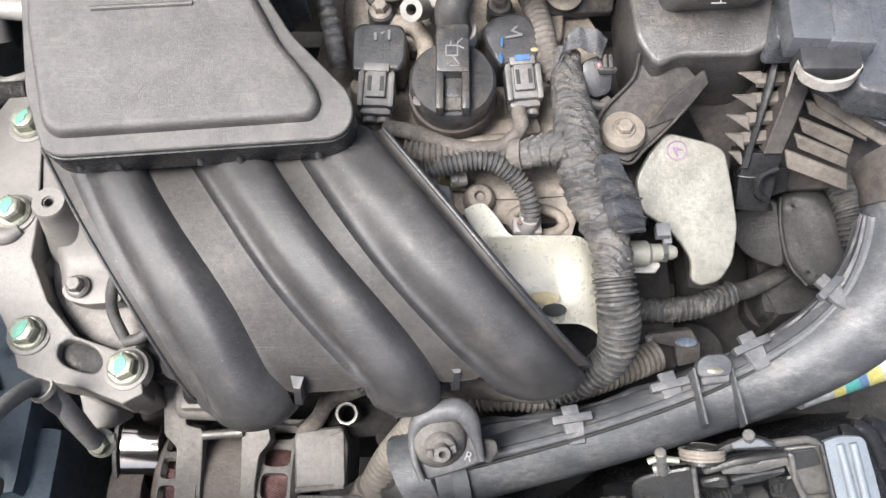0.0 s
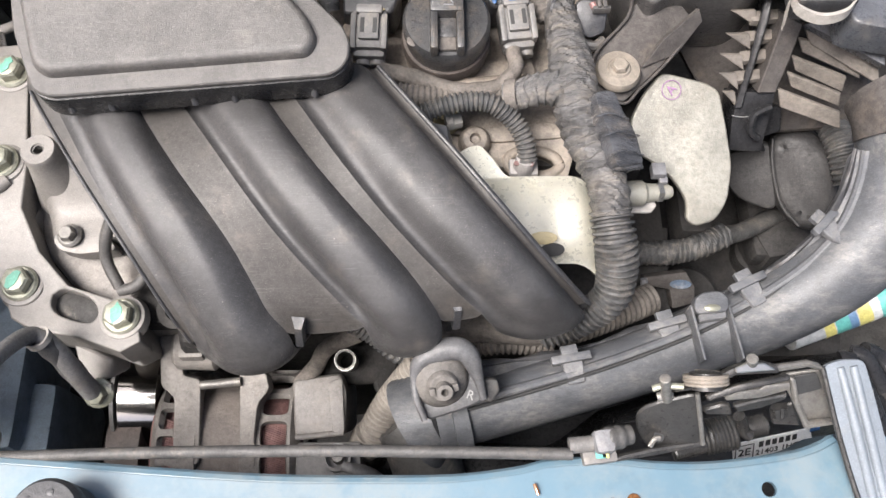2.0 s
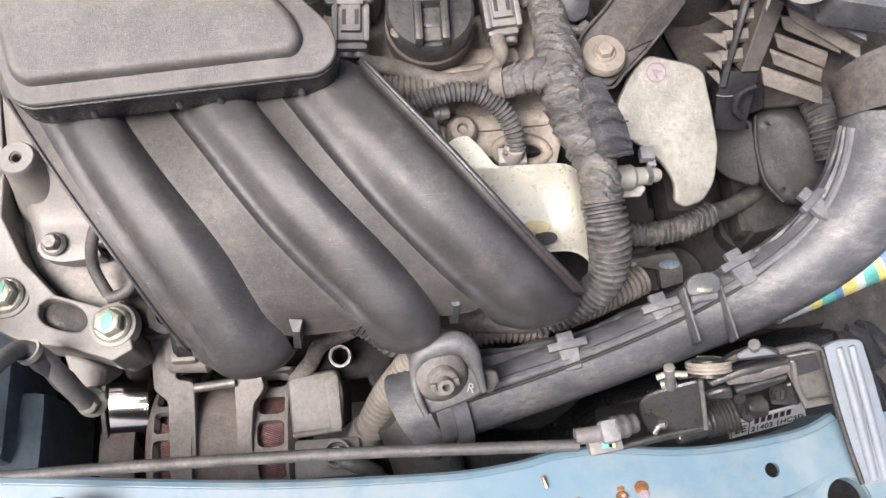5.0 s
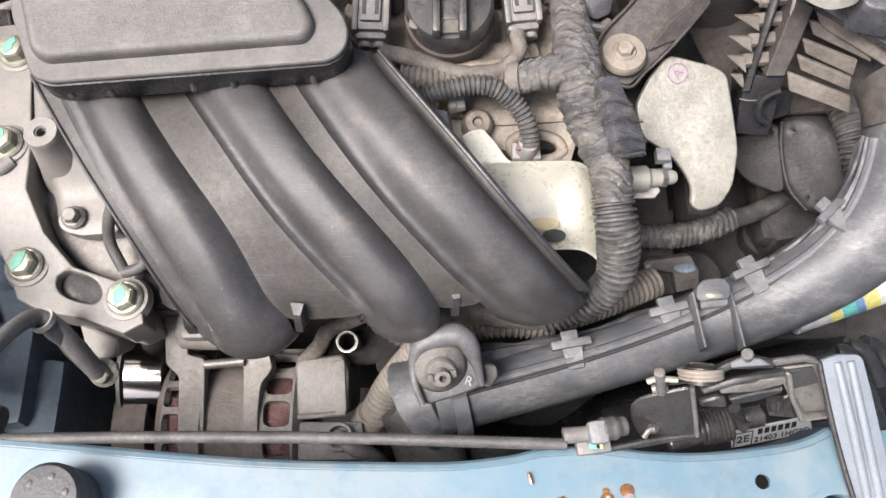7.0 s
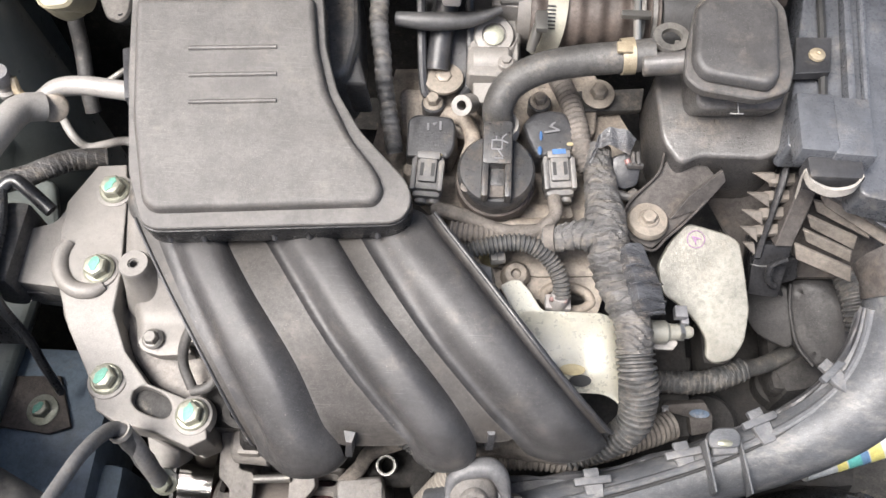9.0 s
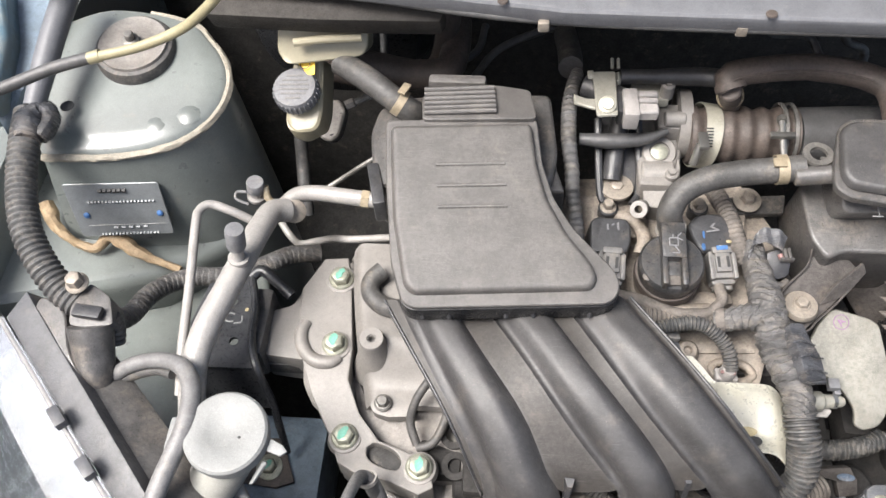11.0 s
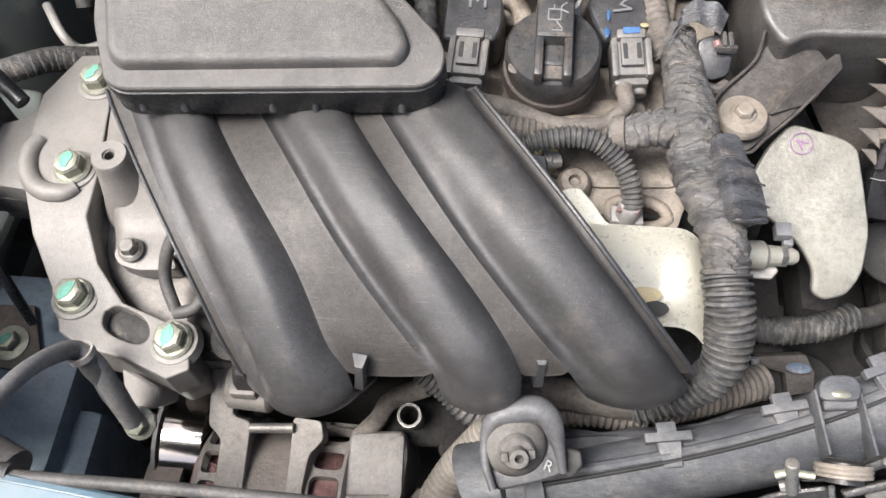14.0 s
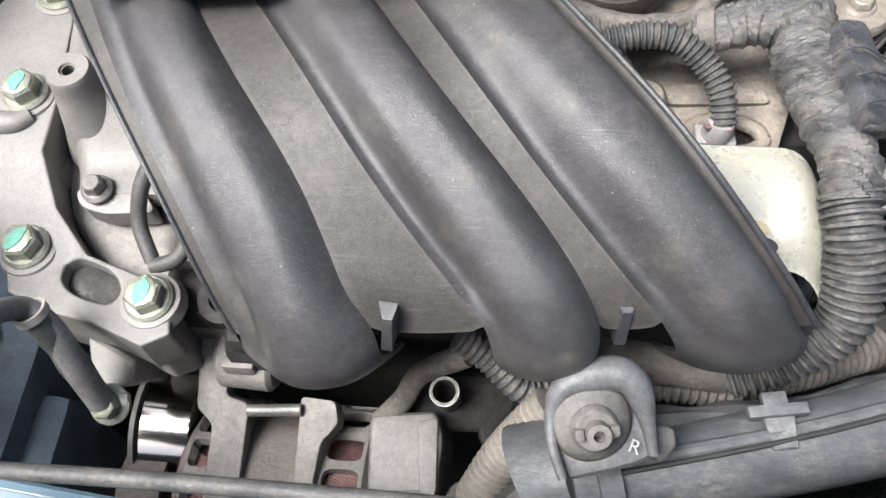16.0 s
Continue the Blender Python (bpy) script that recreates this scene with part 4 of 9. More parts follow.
# ---- timing cover and front of the head ----
def build_timing():
    tc = thing("timing_cover", (-0.25, 0.25, 0.80), "pale dusty cast aluminium timing cover with small bolts", "timing cover")
    part("casting", slab([(-0.3217, 0.3918, 0.8720), (-0.2839, 0.3999, 0.8800), (-0.2247, 0.3152, 0.8850), (-0.1682, 0.1825, 0.8680), (-0.1780, 0.1650, 0.8550), (-0.2104, 0.1690, 0.8550), (-0.2633, 0.1893, 0.8620), (-0.2893, 0.2194, 0.8660), (-0.3048, 0.2754, 0.8680)], 0.10, 0.01, corner=0.01), M_ALU_DUST, tc)
    # the swelling upper skin between the bracket and the manifold
    def skin(u, v):
        y = 0.385 - 0.165 * v
        xl = -0.3075 + 0.0020 * math.sin(v * 3) + 0.030 * v ** 1.6
        x = xl + (0.105 - 0.015 * v) * u
        e = min(1.0, max(0.0, (y - 0.234) / 0.042))
        z = 0.890 + 0.028 * e * e * (3 - 2 * e) - 0.016 * max(0.0, 1 - u / 0.13) ** 2
        return Vector((x, y, z + 0.004 * math.exp(-((y - 0.275) / 0.02) ** 2) * math.sin(math.pi * min(1.0, u * 1.6))))

    part("upper_dome", grid_shell([[skin(a / 32, b / 40) for a in range(33)] for b in range(41)], 0.012), M_ALU, tc, sharp=1.2)
    part("threaded_boss", lathe([(0.0250, -0.060), (0.0190, -0.040), (0.0140, -0.018), (0.0120, -0.006), (0.0122, -0.002), (0.0112, 0.0), (0.0046, 0.0), (0.0040, -0.0010), (0.0038, -0.009), (0.0004, -0.010)], Matrix.Translation((-0.2715, 0.2665, 0.934)), 36), M_ALU, tc)
    for k in range(5):
        part("thread", moved(ring(0.0033, 0.0041, 0.0007, None, 20), Matrix.Translation((-0.2715, 0.2665, 0.932 - 0.0018 * k))), M_STEEL_DUST, tc)
    part("flange_pad", slab([(-0.2722, 0.2190, 0.8900), (-0.2634, 0.2317, 0.8900), (-0.2339, 0.2210, 0.8900), (-0.2264, 0.2104, 0.8880), (-0.2536, 0.2078, 0.8880), (-0.2675, 0.2113, 0.8880)], 0.016, 0.003, corner=0.004), M_ALU, tc)
    bolt(tc, (-0.259, 0.220, 0.892), (0, -0.1, 1), 0.006, 0.006, 0.0085, M_STEEL_DUST, name="small_bolt")
    bolt(tc, (-0.3043, 0.3810, 0.8900), (0, -0.1, 1), 0.005, 0.005, 0.007, M_STEEL_DUST, name="small_bolt")
    part("seam", tube([(-0.3060, 0.3514, 0.8740), (-0.2928, 0.2734, 0.8720), (-0.2836, 0.2438, 0.8680), (-0.2575, 0.2047, 0.8620), (-0.2287, 0.1890, 0.8580)], 0.0016, 10), M_GRIME_SHADE, tc)
    part("lower_face", box((-0.215, 0.185, 0.81), (0.07, 0.04, 0.08), None, 0.01), M_ALU_DUST, tc)


build_timing()


# ---- cylinder head cover ----
def build_head_cover():
    hc = thing("cylinder_head_cover", (0.03, 0.36, 0.86), "beige dusty cast head cover with raised bolt bosses", "head cover")
    deck = [(-0.0988, 0.4056, 0.9050), (-0.0839, 0.4821, 0.9150), (0.0915, 0.4938, 0.9150), (0.1247, 0.4291, 0.9100), (0.1197, 0.3363, 0.9000), (0.0955, 0.2600, 0.8900), (0.0083, 0.2800, 0.8900), (-0.0351, 0.3392, 0.8950)]
    well = [(p[0], p[1], 0.891) for p in circle((0.0715, 0.2735, 0.891), 0.0195, 28, 0.0105, -0.1)]
    bm = sheet(deck, [well], 0.045)
    bmesh.ops.recalc_face_normals(bm, faces=bm.faces[:])
    part("casting", bevel(bm, 0.002, 2, 0.9), M_HEAD, hc)
    # black disc painting in the well's shade, which the shallow recess lacks
    part("well_shade_floor", slab([(p[0], p[1], 0.868) for p in well], 0.004, 0.0005, 1), M_INK_RECESS, hc)
    part("well_rim", tube([Vector(p) + Vector((0, 0, -0.0014)) for p in [*well[::3], well[0]]], 0.0042, 12), M_HEAD, hc)
    part("rear_rise", slab([(-0.0781, 0.4496, 0.9300), (-0.0195, 0.4524, 0.9300), (0.0986, 0.4656, 0.9250), (0.0934, 0.4111, 0.9200), (-0.0718, 0.4026, 0.9200)], 0.03, 0.008, corner=0.01), M_HEAD, hc)
    part("filler_neck", lathe([(0.030, 0), (0.028, 0.014), (0.029, 0.016), (0.029, 0.028)], Matrix.Translation((0.0082, 0.3542, 0.9150)), 32), M_HEAD, hc)
    part("front_pad", slab([(0.0230, 0.3461, 0.9120), (0.0720, 0.3512, 0.9120), (0.0759, 0.3375, 0.9100), (0.0242, 0.3325, 0.9100)], 0.02, 0.003, corner=0.004), M_HEAD, hc)
    part("inlet_ledge", slab([(0.0082, 0.2968, 0.8980), (0.0884, 0.3041, 0.8980), (0.0966, 0.2917, 0.8960), (0.0420, 0.2889, 0.8950)], 0.03, 0.004, corner=0.006), M_HEAD, hc)
    part("bolt_boss", lathe([(0.0125, -0.004), (0.0115, 0.006), (0.0105, 0.010), (0.0085, 0.0125), (0.0042, 0.0135), (0.0036, 0.0125), (0.0033, 0.009), (0.0004, 0.009)], Matrix.Translation((0.0285, 0.2895, 0.8930)) @ Matrix.Rotation(0.25, 4, "X"), 28), M_HEAD, hc)
    part("bolt_boss", lathe([(0.010, 0), (0.009, 0.014), (0.008, 0.016)], Matrix.Translation((0.0082, 0.3030, 0.9000)), 22), M_YELLOW_MARK, hc)
    for p in ((-0.0328, 0.3960, 0.9250), (-0.0607, 0.3720, 0.9150)):
        part("bolt_boss", lathe([(0.009, -0.01), (0.008, 0.006), (0.007, 0.007)], Matrix.Translation(p), 20), M_HEAD, hc)
    part("casting_rib", tube([(-0.0402, 0.4281, 0.9250), (-0.0201, 0.4187, 0.9300), (-0.0111, 0.3974, 0.9300), (-0.0153, 0.3804, 0.9250)], 0.007, 12), M_HEAD, hc)
    part("casting_rib", tube([(-0.0382, 0.3392, 0.9150), (-0.0169, 0.3300, 0.9180), (0.0082, 0.3228, 0.9180), (0.0499, 0.3271, 0.9150)], 0.006, 12), M_HEAD, hc)


build_head_cover()


# ---- strut tower ----
def build_tower():
    tw = thing("strut_tower", (-0.55, 0.45, 0.80), "grey green painted strut tower with sealed seam", "strut tower", kind="structure")
    top = [(-0.6154, 0.4143, 1.0040), (-0.5434, 0.4183, 1.0040), (-0.4887, 0.4331, 1.0060), (-0.4562, 0.4596, 1.0100), (-0.4410, 0.4918, 1.0180), (-0.4450, 0.5241, 1.0260), (-0.4659, 0.5527, 1.0340), (-0.4973, 0.5754, 1.0400), (-0.5790, 0.5848, 1.0450), (-0.6394, 0.5531, 1.0400), (-0.6601, 0.5120, 1.0300)]
    t2 = [Vector(p) for p in top]
    line = glide(t2 + [t2[0]], 6)[:-1]
    cx = sum(line, Vector()) / len(line)
    rings = []
    for grow, dz in ((0.72, 0.008), (0.93, 0.006), (0.975, 0.003), (1.0, 0.0)):
        rings.append([cx.lerp(p, grow) + Vector((0, 0, dz)) for p in line])
    for grow, dz in ((1.010, -0.012), (1.09, -0.075), (1.24, -0.20), (1.38, -0.4)):
        rings.append([cx + (p - cx) * grow + Vector((0, -0.05 * (grow - 1), dz)) for p in line])
    n = len(line)
    vs = [v for r in rings for v in r]
    fs = [tuple(range(n))] + [(i * n + k, (i + 1) * n + k, (i + 1) * n + (k + 1) % n, i * n + (k + 1) % n) for i in range(len(rings) - 1) for k in range(n)]
    part("tower_shell", raw(vs, fs), M_BODY_IN, tw, sharp=1.0)
    part("seam_sealer", tube([p + Vector((0, 0, -0.001)) for p in line[:46]], 0.0042, 10, wobble=0.25), M_SEALER, tw)
    c = (-0.5399, 0.5321, 1.0390)
    sm = thing("strut_top_mount", c, "round black rubber strut top mount with a centre nut", "strut mount")
    ax = aim(c, Vector(c) + Vector((0.03, -0.12, 1)))
    part("rubber_ring", lathe([(0.0415, -0.006), (0.0415, 0.004), (0.0395, 0.008), (0.034, 0.010), (0.026, 0.008), (0.014, 0.007)], ax, 40), M_RUBBER, sm)
    part("washer", lathe([(0.036, 0.008), (0.035, 0.0125), (0.026, 0.010), (0.020, 0.0095), (0.014, 0.012)], ax, 40), M_ALU_DUST, sm)
    part("nut", join(lathe([(0.009, 0.009), (0.009, 0.018), (0.007, 0.019)], ax, 6), lathe([(0.005, 0.015), (0.005, 0.026), (0.004, 0.027)], ax, 16)), M_STEEL_DUST, sm)
    # flat black disc standing in for the hole's shaded inside
    part("tower_hole", lathe([(0.007, 0.0), (0.0068, 0.0006)], Matrix.Translation((-0.5907, 0.4557, 1.0345)), 20), M_INK_RECESS, tw)
    for p in ((-0.5667, 0.4538, 1.0180), (-0.5054, 0.4575, 1.0200), (-0.4760, 0.4708, 1.0220)):
        part("pressed_dimple", lathe([(0.018, -0.006), (0.013, -0.0022), (0.006, -0.0004), (0.001, 0.0)], Matrix.Translation(p), 28), M_BODY_IN, tw)


build_tower()


# ---- alternator ----
def build_alternator():
    al = thing("alternator", (-0.15, 0.09, 0.68), "dusty cast aluminium alternator with red copper windings", "alternator")
    X = Matrix.Rotation(math.pi / 2, 4, "Y")
    ay, az, R = 0.096, 0.730, 0.064

    def on(x):
        return Matrix.Translation((x, ay, az)) @ X
    part("stator_core", lathe([(R - 0.006, 0), (R - 0.006, 0.034)], on(-0.186), 48), M_LAMIN, al)
    part("winding", lathe([(R - 0.014, 0), (R - 0.012, 0.008), (R - 0.012, 0.02), (R - 0.014, 0.03)], on(-0.215), 40), M_COPPER, al)
    part("winding", lathe([(R - 0.014, 0), (R - 0.012, 0.006), (R - 0.012, 0.024), (R - 0.016, 0.03)], on(-0.150), 40), M_COPPER, al)
    # wire bundles under the slots
    for xa in (-0.2125, -0.1300):
        for k in range(22):
            a0 = math.radians(70 + k * 5.2)
            for q in range(3):
                part("wire", tube([(xa - 0.010 + 0.007 * w_, ay + (R - 0.0105 + 0.002 * math.sin(w_ * 1.05)) * math.cos(a0 + 0.05 * w_ + 0.03 * q), az + (R - 0.0105 + 0.002 * math.sin(w_ * 1.05)) * math.sin(a0 + 0.05 * w_ + 0.03 * q)) for w_ in range(4)], 0.0010, 6, n=3), M_COPPER, al)
    # end frames: shells with rows of slots
    for x0, x1, w0, w1, turn, first in ((-0.222, -0.186, 0.20, 0.58, 20.0, 87.2), (-0.152, -0.108, 0.34, 0.82, 22.5, 78.5)):
        nx, na = 36, 360
        um, uh, pm, ph_ = (w0 + w1) / 2, (w1 - w0) / 2, turn / 2, turn / 2 - 2.2

        def inside(u, k):
            return (abs(u - um) / uh) ** 4 + (abs((k - first) % turn - pm) / ph_) ** 4

        fs, kept, cut = [], set(), set()
        for i in range(nx):
            for k in range(na):
                f = (i * na + k, i * na + (k + 1) % na, (i + 1) * na + (k + 1) % na, (i + 1) * na + k)
                if inside((i + 0.5) / nx, k + 0.5) < 1:
                    cut.update(f)
                else:
                    kept.update(f)
                    fs.append(f)
        vs = []
        for i in range(nx + 1):
            for k in range(na):
                u, a = i / nx, float(k)
                if i * na + k in kept and i * na + k in cut:
                    g = inside(u, k) ** -0.25
                    c = k - ((k - first) % turn - pm)
                    u, a = um + (u - um) * g, c + (k - c) * g
                r = R - (0.010 * max(0.0, 0.18 - u) / 0.18 if x0 < -0.2 else 0.010 * max(0.0, u - 0.86) / 0.14)
                vs.append((x0 + (x1 - x0) * u, ay + r * math.cos(math.radians(a)), az + r * math.sin(math.radians(a))))
        bm = raw(vs, fs)
        bmesh.ops.recalc_face_normals(bm, faces=bm.faces[:])
        bmesh.ops.solidify(bm, geom=bm.faces[:], thickness=0.006)
        part("end_frame", bm, M_ALU_DUST, al)
    part("front_ear", slab([(-0.2090, 0.1648, 0.8300), (-0.1888, 0.1645, 0.8300), (-0.1962, 0.1399, 0.8050), (-0.1836, 0.1382, 0.8000), (-0.1822, 0.0749, 0.7900), (-0.2019, 0.0761, 0.7900), (-0.2025, 0.1243, 0.8000), (-0.2137, 0.1335, 0.8000)], 0.014, 0.003, corner=0.004), M_ALU_DUST, al)
    part("rear_ear", slab([(-0.1529, 0.1424, 0.8060), (-0.1330, 0.1410, 0.8060), (-0.1300, 0.1290, 0.8030), (-0.1385, 0.1180, 0.8020), (-0.1400, 0.0955, 0.8000), (-0.1400, 0.0723, 0.7900), (-0.1510, 0.0730, 0.7900)], 0.012, 0.003, corner=0.003), M_ALU_DUST, al)
    part("through_bolt", rod((-0.1820, 0.1320, 0.8060), (-0.1510, 0.1345, 0.8060), 0.0036, 12), M_STEEL_DUST, al)
    part("rear_cover", slab([(-0.1134, 0.1365, 0.8000), (-0.0759, 0.1414, 0.8000), (-0.0712, 0.1254, 0.8000), (-0.0726, 0.0954, 0.7900), (-0.1113, 0.0934, 0.7900)], 0.08, 0.006, corner=0.005), M_BAKELITE, al)
    part("terminal_block", box((-0.0850, 0.0760, 0.7650), (0.050, 0.030, 0.050), None, 0.004), M_CONN, al)
    part("terminal_shroud", ring(0.0085, 0.0105, 0.010, Matrix.Translation((-0.0775, 0.0775, 0.7890)), 24), M_CONN, al)
    part("terminal_post", lathe([(0.0050, 0), (0.0050, 0.010), (0.0042, 0.0112)], Matrix.Translation((-0.0770, 0.0780, 0.7900)), 18), M_STEEL_DUST, al)
    part("output_lead", tube([(-0.0740, 0.0715, 0.7975), (-0.0650, 0.0680, 0.7955), (-0.0570, 0.0665, 0.7880), (-0.0500, 0.0640, 0.7750), (-0.0440, 0.0580, 0.7500)], [0.0040, 0.0058, 0.0060, 0.0058, 0.0058], 18), M_GREY_CABLE, al, "grey rubber booted output lead")
    part("cover_facet", slab([(-0.0860, 0.1330, 0.8030), (-0.0745, 0.1370, 0.8030), (-0.0725, 0.0960, 0.7960), (-0.0815, 0.0960, 0.7960)], 0.010, 0.0035, 3, corner=0.003), M_BAKELITE, al)
    part("cover_lip", tube([(-0.1100, 0.0935, 0.7930), (-0.0960, 0.0945, 0.7935), (-0.0735, 0.0965, 0.7940)], 0.0022, 10), M_BAKELITE, al)
    part("mount_lug", join(rod((-0.1997, 0.1612, 0.8150), (-0.1665, 0.1594, 0.8150), 0.018, 24), box((-0.1833, 0.1498, 0.8300), (0.018, 0.008, 0.012), None, 0.002)), M_ALU_DUST, al)
    part("pulley", lathe([(0.020, 0), (0.036, 0.001), (0.036, 0.004), (0.033, 0.005), (0.033, 0.022), (0.036, 0.023), (0.036, 0.026), (0.02, 0.027)], on(-0.262), 40), M_DARK, al)
    part("pulley_cover", ring(0.036, 0.040, 0.026, on(-0.262), 44), M_BROWN_RUBBER, al)
    pl = thing("idler_pulley", (-0.235, 0.12, 0.76), "dark belt pulley with a bright polished steel rim", "pulley")
    part("rim", lathe([(0.034, 0), (0.042, 0.001), (0.042, 0.031), (0.034, 0.032)], Matrix.Translation((-0.255, 0.138, 0.738)) @ X, 72), M_RIM, pl)
    part("side_plate", ring(0.034, 0.045, 0.003, Matrix.Translation((-0.259, 0.138, 0.738)) @ X, 56), M_RUBBER, pl)
    part("hub", lathe([(0.012, 0), (0.012, 0.012), (0.006, 0.014)], Matrix.Translation((-0.268, 0.138, 0.738)) @ X, 24), M_DARK, pl)


build_alternator()
# ---- large intake duct along the front ----
def build_duct():
    du = thing("intake_duct", (0.12, 0.13, 0.80), "black plastic air intake duct with dusty flange and clips", "duct")
    path = [(-0.0036, 0.0969, 0.8340), (0.0410, 0.1068, 0.8350), (0.0903, 0.1191, 0.8350), (0.1449, 0.1348, 0.8350), (0.2015, 0.1539, 0.8400), (0.2528, 0.1734, 0.8500), (0.2911, 0.1939, 0.8720), (0.3154, 0.2190, 0.8950), (0.3259, 0.2469, 0.9200), (0.3245, 0.2717, 0.9400)]
    part("pipe", tube(path, [0.024, 0.0225, 0.0220, 0.0225, 0.0240, 0.0265, 0.029, 0.032, 0.034, 0.033], 28), M_DUCT, du)
    fl = glide([(0.0109, 0.1299, 0.8480), (0.0272, 0.1339, 0.8450), (0.0914, 0.1434, 0.8370), (0.1472, 0.1601, 0.8350), (0.2031, 0.1796, 0.8460), (0.2445, 0.1958, 0.8660), (0.2696, 0.2139, 0.8900), (0.2819, 0.2341, 0.9150), (0.2869, 0.2569, 0.9350)], 8)
    fl2 = glide([(0.0107, 0.0981, 0.8580), (0.0279, 0.1020, 0.8580), (0.0874, 0.1181, 0.8580), (0.1402, 0.1346, 0.8580), (0.1947, 0.1543, 0.8640), (0.2429, 0.1780, 0.8740), (0.2760, 0.2015, 0.8940), (0.2920, 0.2299, 0.9150), (0.2949, 0.2548, 0.9350)], 8)
    n = len(fl)
    v = [*fl, *fl2, *[p - Vector((0, 0, 0.012)) for p in fl2], *[p - Vector((0, 0, 0.012)) for p in fl]]
    part("flange", bevel(raw(v, [(k * n + i, k * n + i + 1, ((k + 1) % 4) * n + i + 1, ((k + 1) % 4) * n + i) for k in range(4) for i in range(n - 1)]
         + [(0, n, 2 * n, 3 * n), (n - 1, 2 * n - 1, 3 * n - 1, 4 * n - 1)]), 0.001, 1, 0.6), M_DUCT_TOP, du)
    part("lip_strip", tube([p.lerp(q, 0.86) + Vector((0, 0, 0.0015)) for p, q in zip(fl[4::5], fl2[4::5])], 0.0038, 10), M_DUCT, du)
    part("back_rim", tube([p + Vector((0, 0, 0.001)) for p in fl[::4]], [0.0025 + 0.0012 * math.sin(i * 2.3) for i in range(len(fl[::4]))], 10, wobble=0.3), M_PLASTIC_BARE, du)
    part("seam", tube([p + Vector((0, -0.001, 0.001)) for p in fl2[::3]], 0.0014, 8), M_INK_RECESS, du)
    for p, w, a in (((0.0929, 0.1312, 0.8580), 0.024, 0.16), ((0.1643, 0.1558, 0.8580), 0.024, 0.24), ((0.2220, 0.1811, 0.8720), 0.024, 0.42), ((0.2719, 0.2140, 0.9020), 0.02, 0.75)):
        m = Matrix.Rotation(a, 4, "Z")
        q = Vector(p)
        turn = Matrix.Translation(q) @ m
        c = part("clip", moved(box((0, 0.002, 0.003), (w * 1.2, 0.006, 0.006), None, 0.0012), turn), M_DUCT, du)
        part("clip_tongue", moved(box((0, 0.0075, 0.002), (w * 0.5, 0.008, 0.005), None, 0.001), turn), M_DUCT_TOP, c)
        part("clip_leg", moved(slab([(-w * 0.30, 0, 0.003), (w * 0.34, 0, 0.003), (w * 0.28, -0.016, 0.001), (-w * 0.22, -0.016, 0.001)], 0.006, 0.0008, 1), turn), M_DUCT_TOP, c)
    p = (0.1945, 0.1525, 0.8680)
    for dx in (-0.0135, 0.0135):
        part("bracket_wall", box(Vector(p) + Vector((dx, -0.006, 0.0)), (0.0018, 0.040, 0.014), Matrix.Rotation(0.12, 4, "Z"), 0.0006), M_DUCT, du)
    part("bracket_pad", slab([(0.1840, 0.1669, 0.8720), (0.2058, 0.1686, 0.8720), (0.2038, 0.1574, 0.8710), (0.1845, 0.1549, 0.8710)], 0.006, 0.001, 1), M_DUCT_TOP, du)
    part("bracket_eye", slab([(0.1805, 0.1592, 0.8760), (0.1804, 0.1700, 0.8780), (0.1870, 0.1747, 0.8790), (0.1998, 0.1755, 0.8790), (0.2051, 0.1709, 0.8780), (0.2047, 0.1609, 0.8760)], 0.010, 0.003, 3, corner=0.006), M_DUCT, du)
    part("rivet", lathe([(1, 0), (0.95, 0.3), (0.5, 0.6), (0.1, 0.65)], Matrix.Translation((0.1927, 0.1635, 0.8765)) @ Matrix.Diagonal((0.0060, 0.0028, 0.003, 1)), 18), M_ZINC, du)
    part("end_band", tube([(0.0069, 0.0978, 0.8360), (0.0174, 0.1002, 0.8360)], 0.0275, 28), M_DUCT, du)
    part("end_bell", tube([(-0.0183, 0.0971, 0.8200), (-0.0079, 0.1023, 0.8250), (0.0044, 0.1040, 0.8320)], [0.036, 0.032, 0.027], 28), M_DUCT, du)
    part("foam_joint", tube([(0.3235, 0.2673, 0.9400), (0.3212, 0.2821, 0.9450), (0.3195, 0.2954, 0.9450)], 0.0345, 36, wobble=0.05, crumple=0.03), M_PLASTIC_DIM, du, "crumbling tan foam joint")
    # grommet hood with nipple standing on the duct's end
    gr = thing("rubber_grommet_cap", (0.0, 0.10, 0.86), "grey rubber cap with a nipple and a white chalk letter", "grommet")
    part("back_plate", slab([(-0.0211, 0.1131, 0.8930), (-0.0207, 0.1232, 0.8980), (-0.0119, 0.1304, 0.9020), (0.0053, 0.1344, 0.9030), (0.0160, 0.1300, 0.9010), (0.0213, 0.1177, 0.8960), (0.0248, 0.1019, 0.8890), (0.0105, 0.0965, 0.8870), (-0.0113, 0.0905, 0.8850), (-0.0163, 0.0928, 0.8860)], 0.016, 0.004, 3, corner=0.006), M_HOOD, gr)
    part("arch_rim", tube([(-0.0150, 0.0900, 0.8900), (-0.0200, 0.1025, 0.8950), (-0.0210, 0.1148, 0.9000), (-0.0177, 0.1240, 0.9060), (-0.0087, 0.1294, 0.9090), (0.0045, 0.1320, 0.9100), (0.0136, 0.1284, 0.9080), (0.0193, 0.1175, 0.9000), (0.0236, 0.1030, 0.8910)], [0.0022, 0.0024, 0.003, 0.0055, 0.0075, 0.0078, 0.0062, 0.0035, 0.0024], 14), M_HOOD, gr)
    ax = aim((-0.0045, 0.1157, 0.8950), Vector((-0.0045, 0.1157, 0.8950)) + Vector((0.14, -0.72, 1)))
